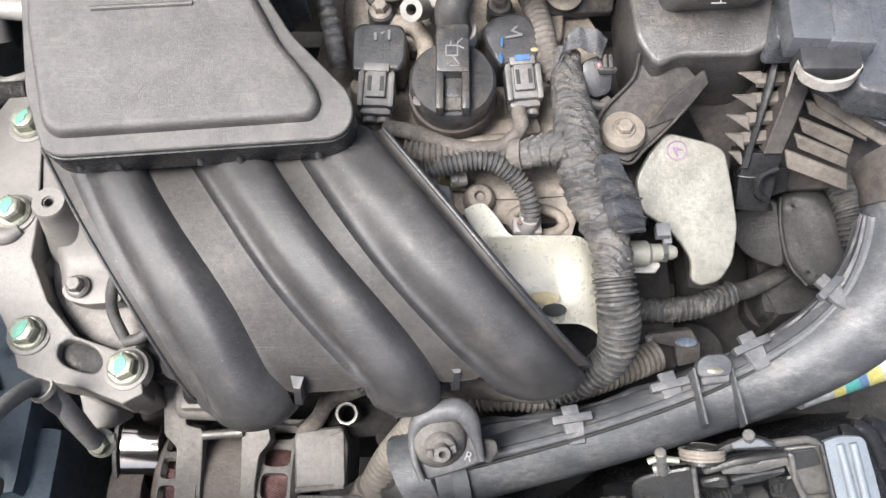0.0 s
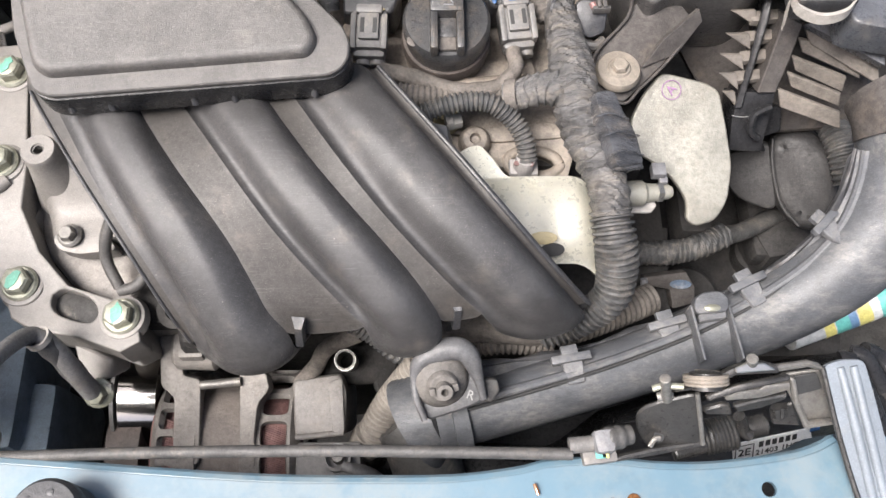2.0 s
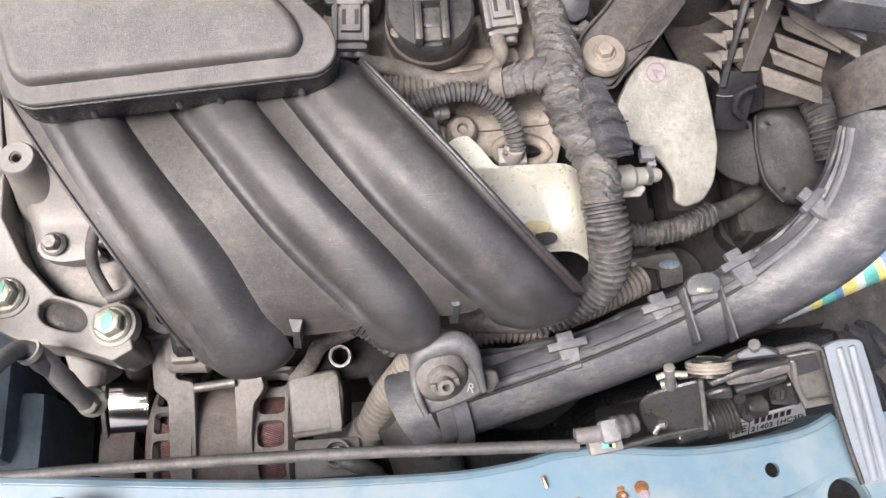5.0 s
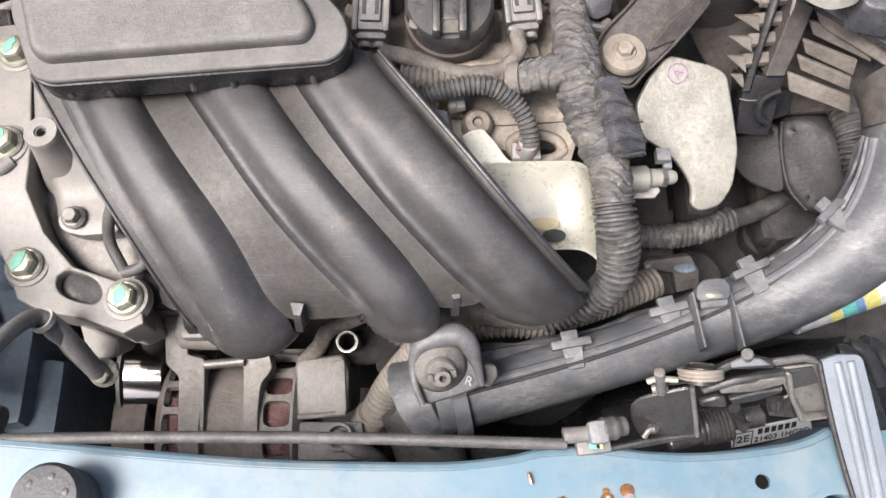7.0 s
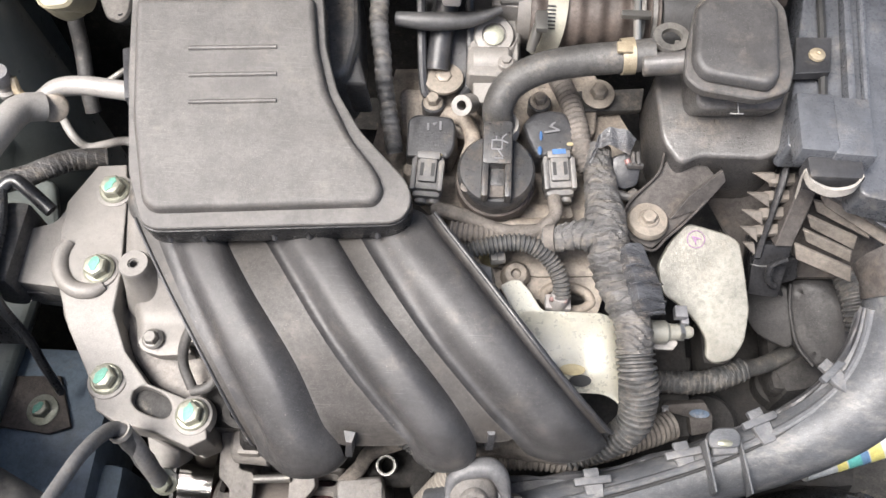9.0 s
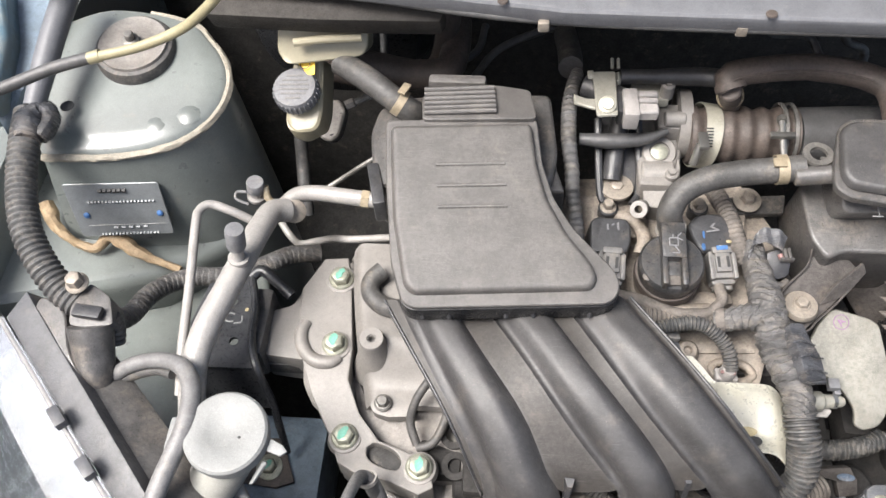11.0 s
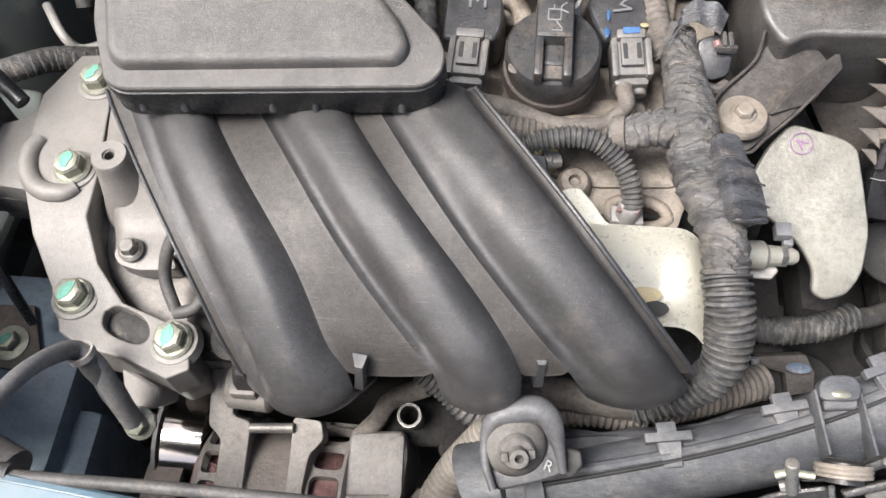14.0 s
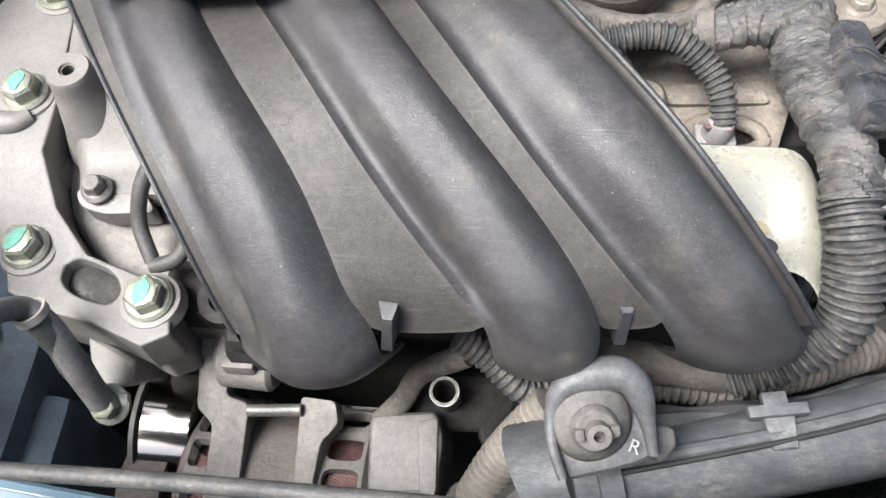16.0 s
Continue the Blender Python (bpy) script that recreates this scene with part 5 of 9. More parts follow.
    part("cone", lathe([(0.0185, -0.004), (0.0180, 0.004), (0.015, 0.008), (0.0105, 0.011), (0.0095, 0.015), (0.0085, 0.016)], ax, 32), M_GROM, gr)
    part("nipple", ring(0.0025, 0.0052, 0.009, ax @ Matrix.Translation((0, 0, 0.014)), 20), M_GROM, gr)
    for sx in (-1, 1):
        part("key_lug", moved(box((0.0075 * sx, 0, 0.016), (0.004, 0.005, 0.007), None, 0.001), ax), M_GROM, gr)
    part("side_lobe", slab([(0.0242, 0.1172, 0.8900), (0.0341, 0.1164, 0.8880), (0.0357, 0.1096, 0.8840), (0.0304, 0.1022, 0.8820), (0.0256, 0.1023, 0.8840)], 0.014, 0.004, 3), M_RUBBER, gr)
    letters("R", 0.0085, Matrix.Translation((0.0148, 0.1044, 0.8955)) @ Matrix.Rotation(-0.35, 4, "Z") @ Matrix.Rotation(0.12, 4, "X"), M_WHITE_MARK, gr, "chalk_letter")
    for ob in gr.children:
        ob.matrix_basis = Matrix.Translation((0.004, -0.005, 0.004)) @ ob.matrix_basis


build_duct()


# ---- air box at the side ----
def build_airbox():
    ab = thing("air_box", (0.26, 0.38, 0.85), "black ribbed plastic air box with a flat lid and band clips", "air box")
    part("body", slab([(0.1337, 0.4439, 0.9750), (0.2438, 0.4345, 0.9850), (0.2387, 0.3800, 0.9750), (0.2211, 0.3646, 0.9680), (0.1679, 0.3691, 0.9620), (0.1541, 0.3614, 0.9580), (0.1384, 0.3806, 0.9650)], 0.085, 0.012, 4, corner=0.012, taper=0.006), M_PLASTIC, ab)
    part("body_step", slab([(0.1665, 0.3919, 0.9220), (0.2451, 0.3960, 0.9250), (0.2526, 0.3768, 0.8850), (0.2518, 0.3430, 0.8450), (0.2337, 0.3352, 0.8400), (0.2052, 0.3695, 0.8700)], 0.07, 0.006, 3), M_PLASTIC_DIM, ab)
    part("lower_body", slab([(0.2417, 0.3934, 0.9250), (0.3268, 0.3833, 0.9350), (0.3468, 0.3227, 0.8650), (0.3144, 0.3169, 0.8550), (0.2598, 0.3195, 0.8450)], 0.08, 0.008, 3), M_PLASTIC_DIM, ab)
    part("side_web", slab([(0.2645, 0.3521, 0.9480), (0.2868, 0.3501, 0.9550), (0.3184, 0.3491, 0.9550), (0.3164, 0.3173, 0.9450)], 0.012, 0.0015, 2), M_LID, ab)
    lid = part("lid", slab([(0.2644, 0.5482, 1.0000), (0.2893, 0.5797, 1.0000), (0.3071, 0.5570, 1.0000), (0.3711, 0.4878, 0.9900), (0.3395, 0.3106, 0.9850), (0.2766, 0.3252, 0.9850), (0.2774, 0.3626, 0.9900), (0.2258, 0.3609, 0.9900)], 0.03, 0.004, 3, corner=0.006), M_LID, ab)
    part("lid_groove", tube([(0.2697, 0.5380, 1.0030), (0.2609, 0.4531, 1.0030), (0.2514, 0.3598, 0.9930)], 0.0035, 8), M_INK_RECESS, lid)
    part("lid_rib", box((0.2784, 0.4412, 1.0020), (0.006, 0.16, 0.012), Matrix.Rotation(-0.12, 4, "Z"), 0.002), M_LID, lid)
    part("lid_edge", tube([(0.3053, 0.5540, 1.0030), (0.2906, 0.4188, 0.9980), (0.2857, 0.3511, 0.9900)], 0.003, 8), M_LID, lid)
    part("lid_tab", slab([(0.2389, 0.4537, 1.0080), (0.2666, 0.4545, 1.0080), (0.2601, 0.4198, 1.0080), (0.2328, 0.4170, 1.0080)], 0.008, 0.001), M_PLASTIC_BARE, lid)
    part("screw", lathe([(0.0065, 0), (0.006, 0.002), (0.002, 0.003), (0.001, 0.0018)], Matrix.Translation((0.2515, 0.4348, 1.0090)), 18), M_CLAMP, lid)
    for k, (a, b) in enumerate((((0.2331, 0.3839, 1.0080), (0.2513, 0.3538, 0.9980)), ((0.2556, 0.3839, 1.0080), (0.2761, 0.3479, 0.9980)))):
        c = (Vector(a) + Vector(b)) / 2
        part("cover_block", box(c, (0.030, 0.052, 0.022), Matrix.Rotation(-0.05, 4, "Z"), 0.003), M_LID, ab)
    # band clips
    for pts in ([(0.2287, 0.3209, 0.9900), (0.2303, 0.3312, 1.0040), (0.2341, 0.3232, 1.0030), (0.2483, 0.3176, 1.0010), (0.2634, 0.3197, 1.0030), (0.2707, 0.3271, 1.0060)],
                [(0.2453, 0.5574, 0.9900), (0.2477, 0.5708, 1.0000), (0.2648, 0.5750, 1.0040), (0.2857, 0.5678, 1.0040), (0.2879, 0.5603, 1.0000)]):
        ln = even(glide(pts, 8), 0.003)[0]
        n = len(ln)
        v = [*ln, *[p - Vector((0, 0.0015, 0.007)) for p in ln], *[p - Vector((0, -0.0015, 0.007)) for p in ln], *[p + Vector((0, 0.0025, 0)) for p in ln]]
        part("band_clip", raw(v, [(k * n + i, k * n + i + 1, ((k + 1) % 4) * n + i + 1, ((k + 1) % 4) * n + i) for k in range(4) for i in range(n - 1)]),
             M_CONN_LIGHT, ab, "beige spring band clip")
    part("clip_block", box((0.2523, 0.3345, 0.9960), (0.040, 0.018, 0.02), None, 0.003), M_PLASTIC_BARE, ab)
    # gusset ribs
    for a, b, c in (((0.2150, 0.3660, 0.9450), (0.2331, 0.3669, 0.9450), (0.2362, 0.3592, 0.9350)), ((0.2123, 0.3533, 0.9350), (0.2295, 0.3533, 0.9350), (0.2327, 0.3463, 0.9250)),
                    ((0.2098, 0.3428, 0.9250), (0.2259, 0.3423, 0.9250), (0.2293, 0.3350, 0.9150)), ((0.2107, 0.3330, 0.9150), (0.2240, 0.3331, 0.9150), (0.2268, 0.3245, 0.9050)), ((0.2149, 0.3235, 0.9050), (0.2242, 0.3235, 0.9050), (0.2279, 0.3157, 0.8950))):
        part("gusset", slab([a, b, c], 0.004, 0.0006, 1), M_FIN, ab)
    part("ladder_rail", slab([(0.2362, 0.3687, 0.9580), (0.2411, 0.3730, 0.9620), (0.2404, 0.3561, 0.9450), (0.2332, 0.3256, 0.9080), (0.2312, 0.3141, 0.8960), (0.2248, 0.3141, 0.8960), (0.2315, 0.3387, 0.9200)], 0.03, 0.001, 1), M_PLASTIC_CLEAN_SHADE, ab)
    part("strap_bar", slab([(0.2500, 0.3560, 0.9520), (0.2636, 0.3516, 0.9480), (0.2589, 0.3346, 0.9250), (0.2541, 0.3210, 0.9060), (0.2399, 0.3210, 0.9060), (0.2447, 0.3375, 0.9280)], 0.022, 0.001, 1), M_PLASTIC_DIM, ab)
    part("strap_foot", slab([(0.2287, 0.3253, 0.9020), (0.2561, 0.3238, 0.9030), (0.2514, 0.2921, 0.8680), (0.2265, 0.2941, 0.8680), (0.2261, 0.3105, 0.8850)], 0.03, 0.002, 2), M_PLASTIC_CLEAN_SHADE, ab)
    part("white_scratch", tube([(0.2249, 0.3124, 0.8895), (0.2309, 0.3113, 0.8890), (0.2386, 0.3113, 0.8890)], 0.0003, 6), M_WHITE_MARK, ab)
    for a, b in (((0.2308, 0.3623, 0.9500), (0.2510, 0.3623, 0.9500)), ((0.2294, 0.3523, 0.9400), (0.2481, 0.3523, 0.9400)), ((0.2283, 0.3420, 0.9300), (0.2460, 0.3420, 0.9300)), ((0.2263, 0.3314, 0.9200), (0.2429, 0.3314, 0.9200))):
        part("ladder_rung", box((Vector(a) + Vector(b)) / 2 + Vector((0, 0.003, -0.012)), (0.022, 0.009, 0.006), Matrix.Rotation(0.1, 4, "Z"), 0.001), M_FIN, ab)
    for a, b, c, d in (((0.2673, 0.3597, 0.9400), (0.3196, 0.3403, 0.9400), (0.3232, 0.3236, 0.9250), (0.2712, 0.3523, 0.9350)), ((0.2657, 0.3514, 0.9320), (0.3099, 0.3396, 0.9300), (0.3123, 0.3291, 0.9200), (0.2691, 0.3486, 0.9260)),
                       ((0.2630, 0.3423, 0.9220), (0.3010, 0.3242, 0.9200), (0.3017, 0.3204, 0.9120), (0.2664, 0.3393, 0.9160)), ((0.2621, 0.3350, 0.9120), (0.2998, 0.3168, 0.9100), (0.3007, 0.3126, 0.9040), (0.2655, 0.3318, 0.9060)),
                       ((0.2565, 0.3255, 0.9050), (0.3022, 0.3072, 0.9000), (0.3045, 0.3010, 0.8920), (0.2591, 0.3208, 0.8980))):
        a, b, c, d = (Vector(q) for q in (a, b, c, d))
        part("fin", slab([a, b, b + (c - b) * 1.35, a + (d - a) * 1.8], 0.004, 0.0008, 1), M_FIN, ab)
    part("latch_block", join(slab([(0.2473, 0.3204, 0.8850), (0.2675, 0.3224, 0.8850), (0.2699, 0.3088, 0.8700), (0.2519, 0.3039, 0.8680)], 0.02, 0.003),
         tube([(0.2447, 0.2966, 0.8820), (0.2380, 0.2992, 0.8880), (0.2384, 0.3072, 0.8980), (0.2503, 0.3117, 0.9020)], 0.003, 8)), M_PLASTIC_CLEAN_SHADE, ab)
    part("lower_lug", slab([(0.2289, 0.3232, 0.8800), (0.2456, 0.3182, 0.8800), (0.2643, 0.3012, 0.8500), (0.2333, 0.3031, 0.8500)], 0.04, 0.003), M_PLASTIC_CLEAN_SHADE, ab)
    # resonator with its own lid
    rs = thing("resonator", (0.19, 0.42, 0.98), "black plastic resonator with a rounded square lid", "resonator")
    part("neck", slab([(0.1543, 0.4319, 1.0250), (0.2241, 0.4340, 1.0250), (0.2235, 0.3871, 1.0000), (0.1574, 0.3850, 1.0000)], 0.05, 0.01, 3, corner=0.01), M_PLASTIC, rs)
    lp = part("lip", slab([(0.1447, 0.4178, 1.0340), (0.1536, 0.4570, 1.0400), (0.1652, 0.4644, 1.0410), (0.2103, 0.4657, 1.0410), (0.2196, 0.4536, 1.0400), (0.2218, 0.4016, 1.0340), (0.2171, 0.3827, 1.0300), (0.1946, 0.3751, 1.0280), (0.1520, 0.3807, 1.0300), (0.1412, 0.3909, 1.0320)], 0.010, 0.003, 3, corner=0.006), M_PLASTIC, rs)
    part("lid", slab([(0.1473, 0.3996, 1.0430), (0.1522, 0.4446, 1.0480), (0.1620, 0.4545, 1.0490), (0.2044, 0.4557, 1.0490), (0.2101, 0.4463, 1.0480), (0.2067, 0.3889, 1.0420), (0.1994, 0.3807, 1.0400), (0.1540, 0.3880, 1.0410)], 0.010, 0.004, 4, corner=0.007, taper=0.003), M_COVER, rs)
    part("chalk_mark", box((0.1875, 0.3850, 1.0040), (0.0012, 0.010, 0.0006), None, 0.0002, 1), M_WHITE_MARK, rs)
    part("chalk_mark", box((0.1862, 0.3808, 1.0030), (0.010, 0.0012, 0.0006), None, 0.0002, 1), M_WHITE_MARK, rs)
    part("hose_stub", rod((0.1167, 0.4198, 1.0080), (0.1553, 0.4194, 1.0150), 0.009, 18), M_PLASTIC, rs)
    part("bracket_loop", join(ring(0.008, 0.014, 0.004, Matrix.Translation((0.1374, 0.4371, 1.0180)), 20), box((0.1510, 0.4329, 1.0140), (0.02, 0.012, 0.004), None, 0.001)), M_STEEL_DUST, rs)
    # support arm bolted to the head
    ar = thing("support_bracket", (0.15, 0.32, 0.90), "black plastic support arm with a wide washer bolt", "bracket")
    part("arm", slab([(0.1135, 0.3345, 0.9250), (0.1210, 0.3481, 0.9280), (0.1401, 0.3664, 0.9360), (0.1480, 0.3762, 0.9460), (0.1783, 0.3722, 0.9460), (0.1910, 0.3587, 0.9400), (0.1692, 0.3373, 0.9260), (0.1481, 0.3184, 0.9200), (0.1360, 0.3072, 0.9180), (0.1151, 0.3174, 0.9200)], 0.016, 0.0015, 2, corner=0.004), M_PLASTIC_DIM, ar)
    part("edge_rib", tube([(0.1121, 0.3246, 0.9270), (0.1130, 0.3332, 0.9300), (0.1210, 0.3464, 0.9320), (0.1399, 0.3646, 0.9400), (0.1425, 0.3751, 0.9560)], 0.0012, 8), M_PLASTIC_DIM, ar)
    part("edge_rib", tube([(0.1171, 0.3152, 0.9220), (0.1352, 0.3045, 0.9210), (0.1480, 0.3156, 0.9230), (0.1690, 0.3348, 0.9290), (0.1902, 0.3587, 0.9400)], 0.0011, 8), M_PLASTIC_DIM, ar)
    part("web_plate", slab([(0.1500, 0.3290, 0.9300), (0.1640, 0.3440, 0.9420), (0.1900, 0.3640, 0.9500), (0.1930, 0.3580, 0.9440), (0.1760, 0.3400, 0.9300)], 0.004, 0.0003, 1), M_PLASTIC_DIM, ar)
    c = (0.1321, 0.3271, 0.9260)
    w = part("washer", lathe([(0.0165, 0), (0.0165, 0.003), (0.015, 0.0055), (0.009, 0.0062)], Matrix.Translation(c), 32), M_TAN_BOLT, ar)
    part("bolt_head", hexhead(Matrix.Translation(Vector(c) + Vector((0, 0, 0.005))), 0.0066, 0.0035, 0.0085), M_TAN_BOLT, ar)
    # dark lower bin under the box
    bt = thing("battery_tray", (0.40, 0.40, 0.72), "dark grimy tray below the air box", "tray")
    part("tray_floor", box((0.40, 0.40, 0.74), (0.24, 0.30, 0.03), None, 0.01), M_GRIME_SHADE, bt)
    part("side_wall", box((0.33, 0.28, 0.70), (0.10, 0.05, 0.12), Matrix.Rotation(0.3, 4, "Z"), 0.02), M_GRIME_SHADE, bt)
    part("slanted_beam", slab([(0.2681, 0.3371, 0.7600), (0.3137, 0.3338, 0.7600), (0.3393, 0.2746, 0.7400), (0.2773, 0.3140, 0.7450)], 0.02, 0.003), M_GRIME_SHADE, bt)
    horn = thing("inlet_horn", (0.29, 0.28, 0.74), "dusty black moulded inlet horn with a seam", "inlet horn")
    part("bell", slab([(0.2722, 0.3226, 0.8420), (0.3040, 0.3230, 0.8520), (0.3236, 0.2942, 0.8450), (0.3302, 0.2652, 0.8250), (0.3181, 0.2474, 0.8100), (0.2961, 0.2524, 0.8050), (0.2801, 0.2744, 0.8080), (0.2716, 0.3037, 0.8220)], 0.08, 0.018, 6, corner=0.018), M_HORN, horn)
    part("throat", slab([(0.2340, 0.3180, 0.8080), (0.2760, 0.3240, 0.8360), (0.2800, 0.2980, 0.8220), (0.2860, 0.2700, 0.8020), (0.2560, 0.2860, 0.7960)], 0.05, 0.008, 3, corner=0.012), M_HORN, horn)
    part("moulding_seam", tube([(0.2760, 0.3200, 0.8400), (0.2775, 0.3000, 0.8270), (0.2850, 0.2740, 0.8130), (0.2990, 0.2560, 0.8070)], 0.0016, 8), M_HORN, horn)
    solo("corrugated_drain_hose", tube([(0.3220, 0.3273, 0.8500), (0.3254, 0.3043, 0.8500), (0.3316, 0.2792, 0.8400)], 0.013, 20, pitch=0.0045, rib=0.14), M_CONDUIT, "black corrugated drain hose beside the inlet horn", "hose")


build_airbox()


# ---- throttle body, bellows and hoses behind the head ----
def build_throttle():
    tb = thing("throttle_body", (-0.01, 0.49, 0.93), "cast aluminium throttle body with motor and sensor", "throttle body")
    part("housing", slab([(-0.0125, 0.5236, 0.9650), (0.0188, 0.5265, 0.9720), (0.0245, 0.4623, 0.9620), (0.0165, 0.4347, 0.9550), (0.0125, 0.4205, 0.9500), (-0.0125, 0.4228, 0.9500), (-0.0158, 0.4712, 0.9580)], 0.06, 0.006, 3, corner=0.006), M_ALU, tb)
    part("flange", ring(0.020, 0.036, 0.012, Matrix.Translation((0.022, 0.522, 0.965)) @ Matrix.Rotation(math.pi / 2, 4, "Y"), 30), M_ALU, tb)
    c = (0.0029, 0.4797, 0.9660)
    ax = aim(c, Vector(c) + Vector((0, -0.45, 1)))
    part("motor_cap", lathe([(0.018, -0.01), (0.0175, 0.002), (0.016, 0.004), (0.0105, 0.0045), (0.010, 0.002)], ax, 30), M_ALU, tb)
    part("centre_plug", lathe([(0.009, 0), (0.0085, 0.0045), (0.007, 0.005)], ax, 24), M_ZINC, tb)
    for p in ((0.0163, 0.5087, 0.9850), (0.0135, 0.4505, 0.9650), (-0.0131, 0.5281, 0.9900), (0.0076, 0.5292, 1.0100)):
        part("lug", join(lathe([(0.007, -0.012), (0.007, 0.004), (0.006, 0.005)], Matrix.Translation(p), 18), lathe([(0.004, 0.004), (0.004, 0.008)], Matrix.Translation(p), 6)), M_ALU, tb)
    part("pipe_stub", ring(0.004, 0.0085, 0.03, aim((-0.0145, 0.4244, 0.9450), (-0.0241, 0.3986, 0.9750)), 20), M_ALU, tb)
    part("valve_bracket", join(slab([(-0.0703, 0.5289, 1.0300), (-0.0472, 0.5303, 1.0300), (-0.0469, 0.4711, 1.0300), (-0.0670, 0.4697, 1.0300)], 0.004, 0.001, 1, corner=0.003), slab([(-0.0882, 0.5053, 1.0220), (-0.0765, 0.4998, 1.0220), (-0.0667, 0.4994, 1.0220), (-0.0665, 0.4855, 1.0220), (-0.0763, 0.4888, 1.0220), (-0.0878, 0.4928, 1.0220)], 0.004, 0.001, 1), slab([(-0.0470, 0.5336, 1.0260), (-0.0420, 0.5368, 1.0260), (-0.0409, 0.5216, 1.0260), (-0.0464, 0.5192, 1.0260)], 0.02, 0.002, 1), slab([(-0.0753, 0.5303, 1.0300), (-0.0692, 0.5312, 1.0300), (-0.0690, 0.5206, 1.0300), (-0.0745, 0.5204, 1.0300)], 0.004, 0.001, 1)), M_BEIGE_STEEL, tb)
    part("solenoid", rod((-0.0770, 0.5273, 1.0120), (-0.0384, 0.5081, 1.0120), 0.012, 22), M_PLASTIC_BARE, tb)
    for p in ((-0.0505, 0.5333, 1.0300), (-0.0444, 0.5335, 1.0300)):
        part("bracket_prong", rod(p, Vector(p) + Vector((0, 0.012, 0.002)), 0.0018, 8), M_BEIGE_STEEL, tb)
    part("valve_bolt", lathe([(0.0085, 0), (0.0085, 0.003), (0.006, 0.004), (0.0055, 0.006)], aim((-0.0572, 0.4810, 1.0320), Vector((-0.0572, 0.4810, 1.0320)) + Vector((0, -0.5, 1))), 22), M_CLAMP_PALE, tb)
    cn = part("connector", slab([(-0.0417, 0.5073, 1.0300), (-0.0265, 0.5085, 1.0300), (-0.0253, 0.4711, 1.0300), (-0.0406, 0.4713, 1.0300)], 0.022, 0.003, 2), M_PLUG, tb, "off-white plug")
    part("plug_finger", slab([(-0.0264, 0.5067, 1.0280), (-0.0064, 0.5066, 1.0280), (-0.0066, 0.5000, 1.0280), (-0.0265, 0.4994, 1.0280)], 0.012, 0.0015, 1), M_PLUG, cn)
    part("plug_finger", slab([(-0.0265, 0.4979, 1.0280), (-0.0066, 0.4978, 1.0280), (-0.0068, 0.4920, 1.0280), (-0.0265, 0.4914, 1.0280)], 0.012, 0.0015, 1), M_PLUG, cn)
    part("plug_finger", slab([(-0.0266, 0.4899, 1.0280), (-0.0068, 0.4898, 1.0280), (-0.0071, 0.4770, 1.0280), (-0.0267, 0.4764, 1.0280)], 0.012, 0.0015, 1), M_PLUG, cn)
    part("plug_collar", slab([(-0.0469, 0.5065, 1.0260), (-0.0409, 0.5082, 1.0260), (-0.0404, 0.4784, 1.0260), (-0.0462, 0.4790, 1.0260)], 0.02, 0.003, 2), M_PLASTIC_BARE, tb)
    part("rear_plate_bracket", slab([(-0.0274, 0.5435, 1.0000), (0.0107, 0.5447, 1.0000), (0.0100, 0.5201, 1.0000), (-0.0270, 0.5227, 1.0000)], 0.01, 0.002, 2), M_BEIGE_STEEL, tb)
    part("flange_arm", join(slab([(0.0005, 0.5307, 0.9850), (0.0257, 0.5315, 0.9850), (0.0274, 0.5035, 0.9850), (0.0232, 0.4967, 0.9850), (-0.0002, 0.4989, 0.9850)], 0.02, 0.005, 3, corner=0.004), rod((0.0061, 0.5043, 0.9900), (0.0268, 0.5050, 0.9900), 0.008, 18)), M_ALU, tb)
    part("lower_cylinder", join(rod((-0.0157, 0.4584, 0.9550), (0.0175, 0.4596, 0.9550), 0.0145, 24), rod((0.0154, 0.4526, 0.9620), (0.0215, 0.4528, 0.9620), 0.006, 14), slab([(-0.0116, 0.4541, 0.9450), (0.0134, 0.4550, 0.9450), (0.0169, 0.4416, 0.9450), (0.0098, 0.4289, 0.9450), (-0.0080, 0.4310, 0.9450)], 0.03, 0.006, 3, corner=0.006)), M_ALU, tb)
    part("bore_wall", join(slab([(-0.0185, 0.5305, 0.9650), (0.0025, 0.5327, 0.9650), (0.0263, 0.5143, 0.9650), (0.0260, 0.4793, 0.9650), (0.0175, 0.4595, 0.9650), (0.0157, 0.4398, 0.9650), (-0.0190, 0.4400, 0.9650)], 0.03, 0.006, 3)), M_ALU, tb)
    part("channel_washer", lathe([(0.0165, 0), (0.0165, 0.003), (0.010, 0.004)], Matrix.Translation((-0.0383, 0.4481, 0.9450)), 28), M_TAN_BOLT, tb)
    part("black_channel", join(slab([(-0.0603, 0.5204, 0.9750), (-0.0158, 0.5222, 0.9750), (-0.0159, 0.4450, 0.9350), (-0.0518, 0.4432, 0.9350)], 0.008, 0.002), tube([(-0.0605, 0.5071, 0.9850), (-0.0553, 0.4427, 0.9450), (-0.0475, 0.4337, 0.9400)], 0.004, 8),
         tube([(-0.0191, 0.5088, 0.9850), (-0.0159, 0.4519, 0.9450), (-0.0230, 0.4320, 0.9400)], 0.004, 8), tube([(-0.0362, 0.5120, 0.9850), (-0.0417, 0.4793, 0.9650), (-0.0441, 0.4540, 0.9500)], 0.010, 12)), M_PLASTIC_BARE, tb)
